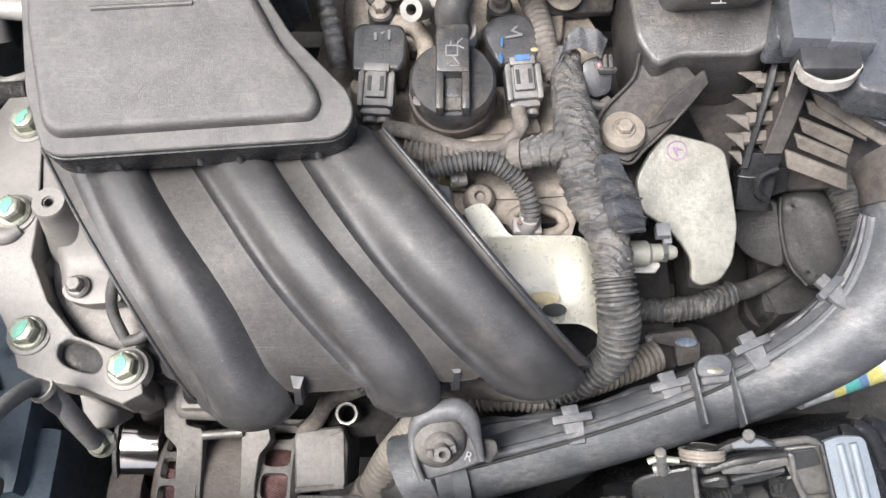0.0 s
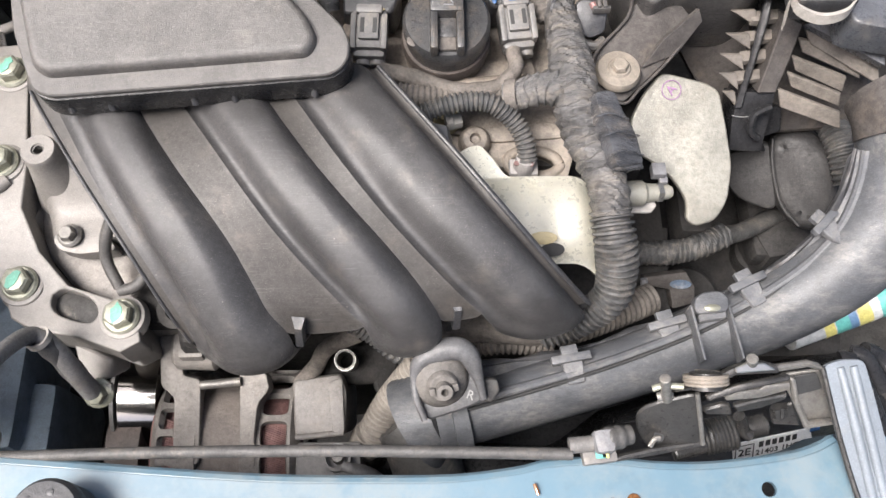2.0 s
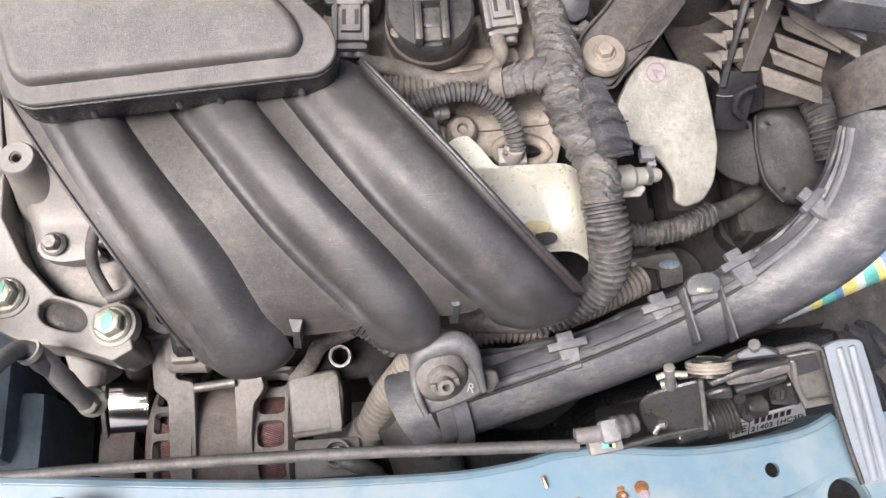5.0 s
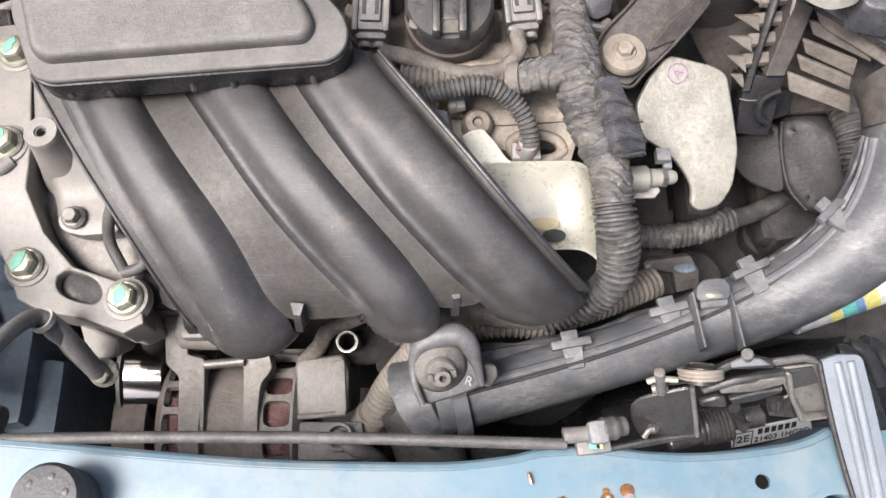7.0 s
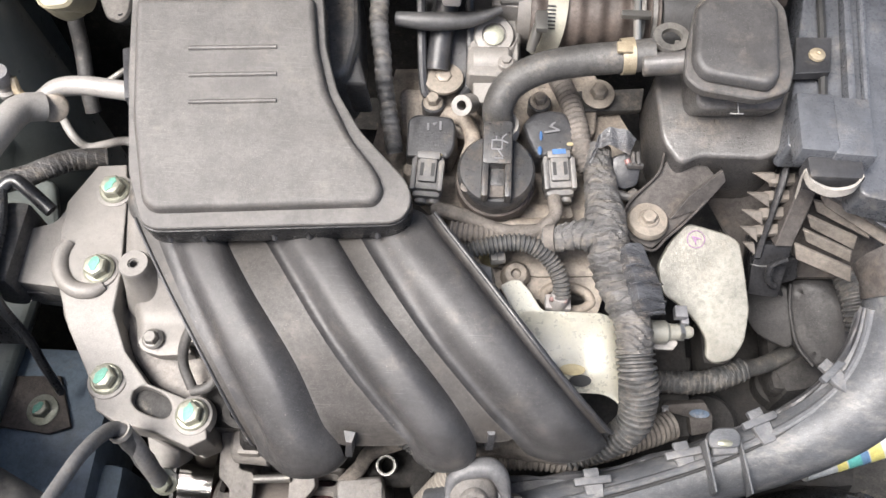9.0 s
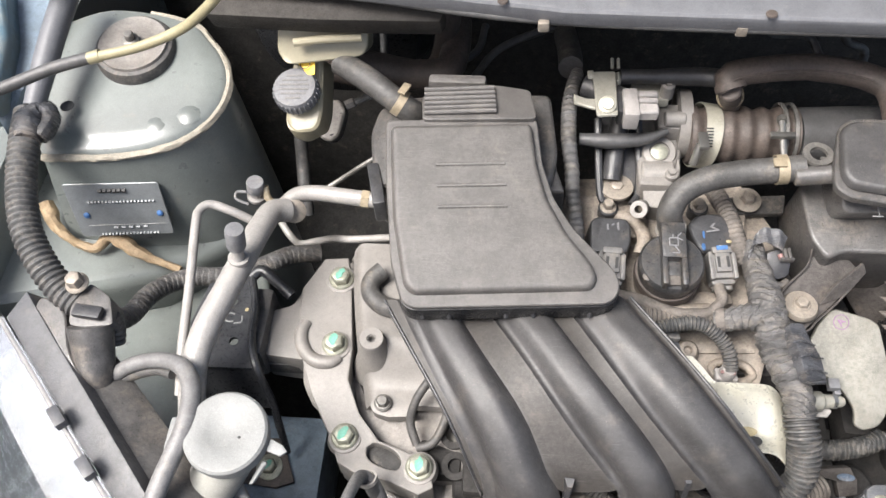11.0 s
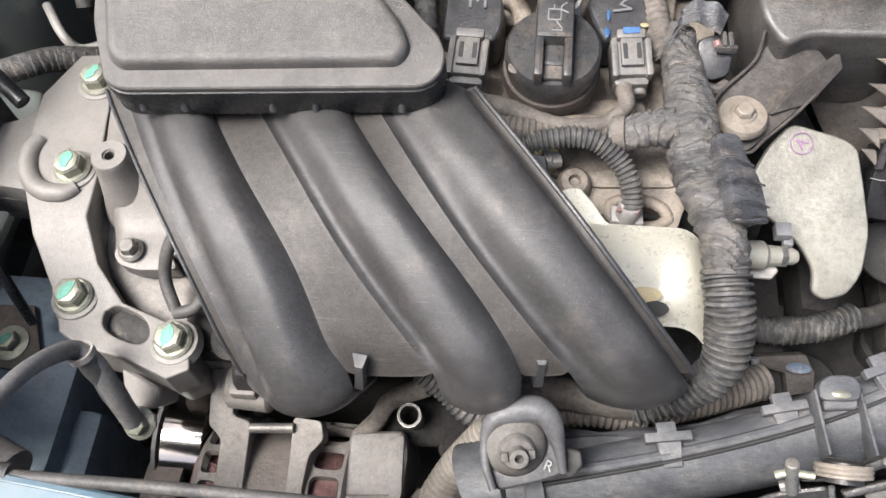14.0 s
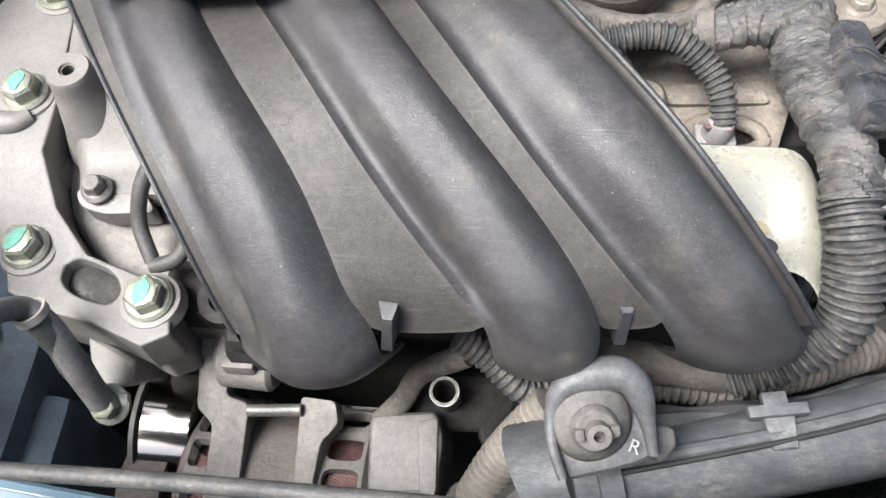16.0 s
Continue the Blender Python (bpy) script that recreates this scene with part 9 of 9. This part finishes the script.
part("hook_rod", tube([(0.1120, 0.0795, 0.9960), (0.1176, 0.0806, 0.9980), (0.1276, 0.0795, 1.0000)], 0.0018, 10), M_ZINC, bl)
part("hook_pin", join(rod((0.1221, 0.0760, 0.9850), (0.1166, 0.0829, 1.0060), 0.0030, 12), rod((0.1169, 0.0773, 0.9850), (0.1250, 0.0785, 0.9880), 0.0028, 10)), M_STEEL_DUST, bl)


def spring(name, a, b, r, wire, turns):
    a, b = Vector(a), Vector(b)
    m, ln, k = aim(a, b), (b - a).length, int(turns * 12)
    part(name, tube([m @ Vector((r * math.cos(i * 0.5236), r * math.sin(i * 0.5236), ln * i / k)) for i in range(k + 1)], wire, 6, n=1), M_LOCK, bl)


spring("large_spring", (0.1531, 0.0626, 0.9400), (0.1719, 0.0655, 0.9420), 0.0095, 0.0014, 8)
spring("tail_spring", (0.1339, 0.0530, 0.9440), (0.1528, 0.0581, 0.9440), 0.0042, 0.0010, 16)
spring("inner_spring", (0.1808, 0.0680, 0.9380), (0.1915, 0.0699, 0.9400), 0.0058, 0.0009, 10)
part("inner_arbor", rod((0.1790, 0.0673, 0.9380), (0.1928, 0.0702, 0.9400), 0.0045, 14), M_LOCK, bl)
part("claw", tube([(0.1685, 0.0708, 0.9620), (0.1723, 0.0677, 0.9550), (0.1741, 0.0643, 0.9500), (0.1784, 0.0616, 0.9480)], 0.0035, 10), M_LOCK, bl)
part("catch", tube([(0.1873, 0.0738, 0.9700), (0.1892, 0.0702, 0.9650), (0.1918, 0.0702, 0.9650), (0.1912, 0.0744, 0.9700)], 0.0030, 8), M_LOCK, bl)
part("guide_frame", slab([(0.1871, 0.0840, 0.9950), (0.1905, 0.0828, 0.9950), (0.1958, 0.0726, 0.9820), (0.2034, 0.0639, 0.9720), (0.2190, 0.0650, 0.9720), (0.2195, 0.0628, 0.9700), (0.2020, 0.0608, 0.9680), (0.1934, 0.0720, 0.9800)], 0.004, 0.001, 1), M_STEEL_DUST, bl)
part("frame_plate", slab([(0.1840, 0.0870, 0.9910), (0.2060, 0.0890, 0.9930), (0.2215, 0.0655, 0.9655), (0.2040, 0.0640, 0.9635)], 0.0025, 0.0008, 1, corner=0.002), M_STEEL_DUST, bl)
part("frame_window", slab([(0.1860, 0.0850, 0.9900), (0.2030, 0.0870, 0.9920), (0.2080, 0.0800, 0.9840), (0.1930, 0.0770, 0.9795)], 0.0012, 0.0003, 1, corner=0.002), M_INK_RECESS, bl).location.z += 0.0022
part("frame_wall", slab([(0.1874, 0.0742, 0.9600), (0.1994, 0.0770, 0.9660), (0.2058, 0.0652, 0.9550), (0.1908, 0.0671, 0.9520)], 0.003, 0.001, 1), M_LOCK, bl)
part("loop", tube([(0.2019, 0.0785, 0.9750), (0.2058, 0.0800, 0.9770), (0.2084, 0.0758, 0.9720), (0.2090, 0.0700, 0.9650)], 0.0026, 8), M_LOCK, bl)
part("top_arm", slab([(0.1772, 0.0883, 1.0040), (0.1959, 0.0908, 1.0030), (0.2041, 0.0896, 1.0000), (0.2051, 0.0870, 0.9980), (0.1964, 0.0884, 1.0000), (0.1793, 0.0857, 1.0020)], 0.004, 0.001, 1), M_STEEL_DUST, bl)

# painted lock post
po = thing("lock_post", (0.23, 0.06, 0.95), "silver blue painted steel post carrying the bonnet lock", "post")
part("post_face", slab([(0.2046, 0.0894, 0.9980), (0.2152, 0.0931, 0.9980), (0.2296, 0.0934, 0.9960), (0.2354, 0.0727, 0.9880), (0.2442, 0.0353, 0.9740), (0.2492, 0.0181, 0.9660), (0.2252, 0.0183, 0.9660), (0.2190, 0.0385, 0.9740), (0.2124, 0.0614, 0.9840)], 0.004, 0.0015, 2, corner=0.004), M_BODY_SIDE, po)
for a, b, c in (((0.2148, 0.0891, 0.9990), (0.2221, 0.0607, 0.9880), (0.2329, 0.0210, 0.9690)), ((0.2221, 0.0897, 0.9990), (0.2292, 0.0608, 0.9870), (0.2396, 0.0209, 0.9690))):
    part("pressed_bead", tube([Vector(q) - Vector((0, 0, 0.0022)) for q in (a, b, c)], [0.0022, 0.0026, 0.0026], 12), M_BODY_SIDE, po)
part("post_edge", tube([(0.2046, 0.0894, 0.9980), (0.2126, 0.0608, 0.9840), (0.2195, 0.0379, 0.9740), (0.2255, 0.0188, 0.9670)], 0.0016, 8), M_LOCK, po)
for k, pts in enumerate(([(0.2275, 0.0991, 0.9850), (0.2335, 0.0978, 0.9850), (0.2440, 0.0813, 0.9750), (0.2530, 0.0577, 0.9650)], [(0.2369, 0.1041, 0.9800), (0.2443, 0.1011, 0.9800), (0.2557, 0.0854, 0.9700)], [(0.2477, 0.1072, 0.9750), (0.2561, 0.1046, 0.9720), (0.2660, 0.0923, 0.9680)])):
    solo("rubber_seal_strip", tube([Vector(q) - Vector((0, 0, 0.012)) for q in pts], 0.0055, 14), M_PLASTIC_CLEAN_SHADE, "black ribbed rubber strip beside the lock post", "rubber strip", "rubber strips")

# radiator top with its label
rd = thing("radiator_tank", (0.22, 0.06, 0.78), "black plastic radiator tank with a white part label", "radiator")
la, lb, lc, ld = (Vector(v) for v in ((0.2042, 0.0676, 0.8340), (0.2628, 0.0783, 0.8340), (0.2566, 0.0874, 0.8480), (0.2002, 0.0768, 0.8480)))
part("tank", slab([(0.1352, 0.0525, 0.8120), (0.3089, 0.0668, 0.8120), (0.3042, 0.0862, 0.8220), (0.1307, 0.0675, 0.8220)], 0.08, 0.008, 2), M_PLASTIC_BARE, rd)
ln_ = (lb - la).cross(ld - la).normalized()
if ln_.z < 0:
    ln_.negate()
lbl = part("label", slab([v + ln_ * 0.006 for v in (la, lb, lc, ld)], 0.0012, 0.0002, 1), M_LABEL, rd, "white printed part label")
ux = (lb - la).normalized()
uy = ln_.cross(ux)


def on_label(u, v):
    m = Matrix((ux, uy, ln_)).transposed().to_4x4()
    m.translation = la.lerp(lb, u).lerp(ld.lerp(lc, u), v) + ln_ * 0.0064
    return m


LW = (lb - la).length
letters("2E", LW * 0.16, on_label(0.14, 0.42), M_INK_RECESS, lbl, "printed_code")
part("code_frame", moved(join(box((0, 0.0072, 0), (LW * 0.22, 0.0006, 0.0003), None, 0, 1), box((0, -0.0072, 0), (LW * 0.22, 0.0006, 0.0003), None, 0, 1), box((LW * 0.11, 0, 0), (0.0006, 0.0144, 0.0003), None, 0, 1), box((-LW * 0.11, 0, 0), (0.0006, 0.0144, 0.0003), None, 0, 1)), on_label(0.14, 0.42)), M_INK_RECESS, lbl)
letters("21403 1HC3D", LW * 0.115, on_label(0.62, 0.25), M_INK_RECESS, lbl, "printed_number")
for k in range(6):
    part("maker_bar", moved(box((0, 0, 0), (LW * 0.055, 0.0052, 0.0003), None, 0, 1), on_label(0.36 + k * 0.085, 0.72)), M_INK_RECESS, lbl)
part("blue_edge", moved(box((0, 0, 0), (LW * 0.12, 0.003, 0.0004), None, 0, 1), on_label(1.05, 0.9)), M_BLUE_MARK, rd)

# striped pipe wrap beyond the duct
sw = thing("striped_pipe", (0.3890, 0.1968, 0.7000), "pipe wrapped in yellow, teal and white striped tape", "pipe")
s0, s1 = Vector((0.3035, 0.1853, 0.7350)), Vector((0.4263, 0.2260, 0.7400))
part("core", tube([s0, s1], 0.0155, 22), M_STRIPE[2], sw)
for k in range(9):
    q = s0.lerp(s1, 0.24 + k * 0.085)
    part("tape_turn", moved(ring(0.0156, 0.0160, 0.012 if k % 2 else 0.009, None, 26), aim(q, q + (s1 - s0) + Vector((0, 0, 0.08 * (s1 - s0).length * 4)))), M_STRIPE[(0, 1, 3, 0, 2, 1, 0, 3, 1)[k]], sw)
# near-black colour stands for the dark depth behind the crossmember
solo("radiator_fan_shroud", slab([(-0.0819, 0.0602, 0.7400), (-0.0267, 0.0913, 0.7600), (0.1014, 0.0779, 0.7400), (0.1476, 0.1082, 0.7600), (0.3493, 0.1591, 0.7600), (0.4023, 0.0928, 0.7400), (0.2387, 0.0560, 0.7400)], 0.10, 0.02, 2), M_PLASTIC_CLEAN_SHADE, "black fan shroud low behind the crossmember", "fan shroud", kind="structure")
solo("grey_lower_hose", tube([(-0.0346, 0.1081, 0.7900), (-0.0222, 0.0963, 0.7800), (-0.0100, 0.0728, 0.7600), (-0.0061, 0.0533, 0.7400)], [0.02, 0.026, 0.028, 0.028], 22), M_RUBBER, "thick dusty rubber hose below the duct end", "hose")

# resin stains on the crossmember
for pts, r in (([(0.0493, 0.0353, 0.9645), (0.0502, 0.0322, 0.9645), (0.0511, 0.0292, 0.9645)], 0.0010), ([(0.0652, 0.0220, 0.9645), (0.0669, 0.0132, 0.9645), (0.0743, 0.0081, 0.9645), (0.0836, 0.0150, 0.9645)], 0.0008)):
    t_ = solo("resin_run", tube(pts, [r, r * 1.3] + [r] * (len(pts) - 2), 10), M_RUST, "brown dried resin run on the crossmember", "stain")
for p, sx, sy in (((0.1035, 0.0247, 0.9645), 0.0050, 0.0045), ((0.0923, 0.0210, 0.9645), 0.0045, 0.003), ((0.0919, 0.0246, 0.9645), 0.0025, 0.002), ((0.0794, 0.0132, 0.9645), 0.005, 0.004), ((0.0680, 0.0157, 0.9645), 0.003, 0.008)):
    st = thing("resin_stain", p, "brown and pale dried resin stain on the crossmember", "stain", "resin stains")
    part("dark_rim", lathe([(1, 0), (0.85, 0.8), (0.2, 1)], Matrix.Translation(Vector(p) + Vector((0, 0.001, -0.0015))) @ Matrix.Diagonal((sx * 0.8, sy * 0.8, 0.0009, 1)), 18), M_RUST, st)
    part("pale_pool", lathe([(1, 0), (0.85, 0.8), (0.2, 1)], Matrix.Translation(Vector(p) + Vector((0.001, -0.0025, -0.0012))) @ Matrix.Diagonal((sx * 0.6, sy * 0.55, 0.0009, 1)), 18), M_STAIN_PALE, st)

# ---- rear of the bay: brake reservoir, booster, cowl ----
solo("bulkhead_hose", tube([(-0.4000, 0.6150, 0.9450), (-0.3500, 0.6200, 0.9280), (-0.3050, 0.6200, 0.9180), (-0.2580, 0.6200, 0.9240), (-0.2350, 0.6200, 0.9510), (-0.2240, 0.6200, 0.9970), (-0.2180, 0.6200, 1.0430), (-0.2150, 0.6250, 1.1000)], 0.0125, 18), M_BROWN_RUBBER, "dusty brown rubber hose along the bulkhead", "hose")
br = thing("brake_fluid_reservoir", (-0.36, 0.52, 0.95), "cream translucent brake fluid reservoir with a dark ribbed cap", "reservoir")
part("main_tank", slab([(-0.3798, 0.5273, 1.0850), (-0.2930, 0.5366, 1.0850), (-0.2928, 0.5219, 1.0600), (-0.2993, 0.5151, 1.0550), (-0.3513, 0.5036, 1.0550), (-0.3729, 0.5005, 1.0550), (-0.3837, 0.5147, 1.0600)], 0.06, 0.008, 3, corner=0.008), M_TANK, br)
part("tank_ridge", tube([(-0.3618, 0.5070, 1.0780), (-0.3343, 0.5104, 1.0800), (-0.2962, 0.5149, 1.0800)], 0.004, 10), M_TANK, br)
part("filler_leg", slab([(-0.3709, 0.5232, 1.0450), (-0.3409, 0.5243, 1.0450), (-0.3400, 0.4780, 1.0120), (-0.3449, 0.4625, 1.0020), (-0.3681, 0.4602, 1.0000), (-0.3789, 0.4723, 1.0040), (-0.3786, 0.5002, 1.0200)], 0.04, 0.008, 3, corner=0.008), M_TANK, br)
part("lower_cup", slab([(-0.3804, 0.4839, 1.0040), (-0.3460, 0.4893, 1.0040), (-0.3458, 0.4714, 0.9980), (-0.3612, 0.4644, 0.9940), (-0.3776, 0.4696, 0.9960)], 0.03, 0.006, 2, corner=0.006), M_TANK, br)
cp = (-0.3651, 0.4868, 1.0380)
CP = aim(cp, Vector(cp) + Vector((-0.05, -0.28, 1)))
cap = part("cap", lathe([(0.0225, -0.014), (0.0225, -0.002), (0.021, 0.001), (0.018, 0.0015)], CP, 40), M_CAP_DARK, br, "dark grey ribbed cap")
for k in range(30):
    a = 2 * math.pi * k / 30
    part("grip_rib", box((0, 0, 0), (0.0022, 0.0016, 0.012), None, 0.0005, 1), M_CAP_DARK, cap).matrix_basis = CP @ Matrix.Rotation(a, 4, "Z") @ Matrix.Translation((0.0226, 0, -0.008))
for k, wd in enumerate((0.018, 0.026, 0.030, 0.030, 0.026, 0.016)):
    part("print_bar", box((0, 0, 0), (wd, 0.0022, 0.0006), None, 0.0002, 1), M_CONN, cap).matrix_basis = CP @ Matrix.Translation((0, 0.0125 - k * 0.005, 0.0016))
part("warning_sticker", slab([(-0.3661, 0.5105, 1.0525), (-0.3465, 0.5128, 1.0525), (-0.3457, 0.4995, 1.0440), (-0.3520, 0.4987, 1.0430)], 0.001, 0.0002, 1), M_YELLOW, br)
part("sticker_ring", ring(0.0045, 0.0053, 0.0003, aim((-0.3555, 0.5066, 1.0505), Vector((-0.3555, 0.5066, 1.0505)) + Vector((0, -0.3, 1))), 20), M_INK_RECESS, br)
bo = thing("brake_booster", (-0.36, 0.66, 0.85), "large black round brake booster behind the reservoir", "brake booster")
BO = aim((-0.37, 0.78, 0.92), (-0.37, 0.60, 0.90))
part("drum", lathe([(0.115, 0), (0.12, 0.02), (0.12, 0.05), (0.10, 0.085), (0.05, 0.10), (0.03, 0.11)], BO, 56), M_BLACK_METAL, bo)
part("seam_ring", ring(0.118, 0.124, 0.008, BO @ Matrix.Translation((0, 0, 0.04)), 56), M_BLACK_METAL, bo)
mc = thing("master_cylinder", (-0.36, 0.56, 0.88), "cast brake master cylinder with pipe union", "cylinder")
part("body", slab([(-0.3764, 0.5762, 0.9250), (-0.3506, 0.5818, 0.9250), (-0.3414, 0.5690, 0.9200), (-0.3490, 0.5473, 0.9000), (-0.3582, 0.5391, 0.8970), (-0.3716, 0.5420, 0.9000), (-0.3787, 0.5590, 0.9100)], 0.03, 0.006, 3, corner=0.006), M_ALU_DUST, mc)
part("eye", lathe([(0.003, 0), (0.003, 0.0008)], Matrix.Translation((-0.3584, 0.5486, 0.9010)), 12), M_INK_RECESS, mc)
part("union", lathe([(0.006, 0), (0.006, 0.01), (0.004, 0.012), (0.004, 0.03)], aim((-0.3396, 0.5658, 0.9300), (-0.3154, 0.5761, 0.9350)), 6), M_STEEL_DUST, mc)
part("brake_pipe", tube([(-0.3842, 0.5190, 0.9300), (-0.3842, 0.5030, 0.9000), (-0.3808, 0.4779, 0.8800), (-0.3781, 0.4607, 0.8600)], 0.0075, 14), M_RUBBER, mc)
part("thin_pipe", tube([(-0.3642, 0.4669, 0.8900), (-0.3390, 0.4804, 0.9000), (-0.3061, 0.4914, 0.9200), (-0.2638, 0.5159, 0.9300)], 0.003, 10), M_STEEL_DUST, mc)
hh = thing("heater_hose", (-0.2695, 0.5081, 1.0000), "dusty black heater hose with a tan spring clamp", "hose")
part("hose", tube([(-0.3236, 0.5168, 1.0450), (-0.3142, 0.5107, 1.0450), (-0.2921, 0.4942, 1.0450), (-0.2681, 0.4771, 1.0400), (-0.2486, 0.4686, 1.0300), (-0.2398, 0.4802, 1.0100)], [0.012, 0.0125, 0.0125, 0.0122, 0.012, 0.012], 22), M_RUBBER, hh)
part("spring_clamp", join(moved(ring(0.0124, 0.0136, 0.008, None, 30), aim((-0.2612, 0.4733, 1.0380), (-0.2375, 0.4655, 1.0250))), box((-0.2523, 0.4740, 1.0530), (0.008, 0.014, 0.003), Matrix.Rotation(-0.4, 4, "Z"), 0.001)), M_CLAMP, hh)
solo("cross_hose", tube([(-0.3292, 0.5765, 0.9900), (-0.2902, 0.5709, 0.9850), (-0.2531, 0.5687, 0.9800), (-0.2226, 0.5760, 0.9800), (-0.2149, 0.6073, 0.9800), (-0.2151, 0.6481, 0.9850)], 0.0165, 20), M_BROWN_RUBBER, "dusty brown hose crossing behind the air cleaner", "hose")
solo("rear_stub_hose", tube([(-0.0892, 0.5644, 1.0000), (-0.0894, 0.5965, 0.9900), (-0.0927, 0.6503, 0.9700)], 0.013, 18), M_RUBBER, "dark rubber stub hose at the firewall", "hose")
for pts in ([(-0.2896, 0.5909, 0.9500), (-0.2452, 0.6016, 0.9500), (-0.1954, 0.6358, 0.9500), (-0.1842, 0.6730, 0.9600)], [(-0.1988, 0.5855, 0.9500), (-0.1694, 0.6415, 0.9500), (-0.1180, 0.6655, 0.9600), (-0.0919, 0.6712, 0.9600)], [(0.0661, 0.4855, 1.1400), (0.1281, 0.6240, 1.0000), (0.1727, 0.6435, 0.9800), (0.1863, 0.6147, 0.9700)], [(0.1259, 0.4804, 1.1400), (0.2027, 0.6134, 1.0000), (0.2348, 0.6341, 0.9700), (0.2276, 0.6092, 0.9600)], [(-0.3063, 0.6739, 0.9600), (-0.3026, 0.6380, 0.9400), (-0.2980, 0.6017, 0.9300)]):
    solo("firewall_cable", tube(pts, 0.0045, 12), M_RUBBER_CLEAN, "thin black cable along the firewall", "cable", "firewall cables")
for p in ((-0.1242, 0.4771, 1.1320), (0.0445, 0.4769, 1.1320)):
    solo("cowl_clip", box(p, (0.010, 0.007, 0.010), None, 0.002), M_TAN_BOLT, "tan plastic clip under the cowl", "clip", "cowl clips")
cw = thing("cowl_panel", (0.0, 0.60, 1.15), "grey cowl trim edge above the rear of the bay", "cowl", kind="structure")
c0, c1, c2_ = Vector((-0.3274, 0.5062, 1.1500)), Vector((-0.1070, 0.4755, 1.1500)), Vector((0.1881, 0.4695, 1.1500))
c2_ = c1 + (c2_ - c1) * 1.5
part("trim_edge", slab([c0, c1, c2_, c2_ + Vector((0.4, 0.35, 0.05)), c0 + Vector((-0.5, 0.35, 0.05))], 0.02, 0.006, 3), M_COWL, cw)
part("seal_strip", tube([c0 + Vector((-0.3, 0.02, -0.018)), c0 + Vector((0, 0.008, -0.018)), c1 + Vector((0, 0.008, -0.018)), c2_ + Vector((0, 0.008, -0.018))], 0.004, 12), M_RUBBER_CLEAN, cw)
for p in ((-0.1603, 0.4845, 1.1520), (0.0642, 0.4743, 1.1520)):
    part("trim_clip", lathe([(0.005, 0), (0.0045, 0.0015), (0.001, 0.002)], Matrix.Translation(p), 14), M_BROWN_RUBBER, cw)
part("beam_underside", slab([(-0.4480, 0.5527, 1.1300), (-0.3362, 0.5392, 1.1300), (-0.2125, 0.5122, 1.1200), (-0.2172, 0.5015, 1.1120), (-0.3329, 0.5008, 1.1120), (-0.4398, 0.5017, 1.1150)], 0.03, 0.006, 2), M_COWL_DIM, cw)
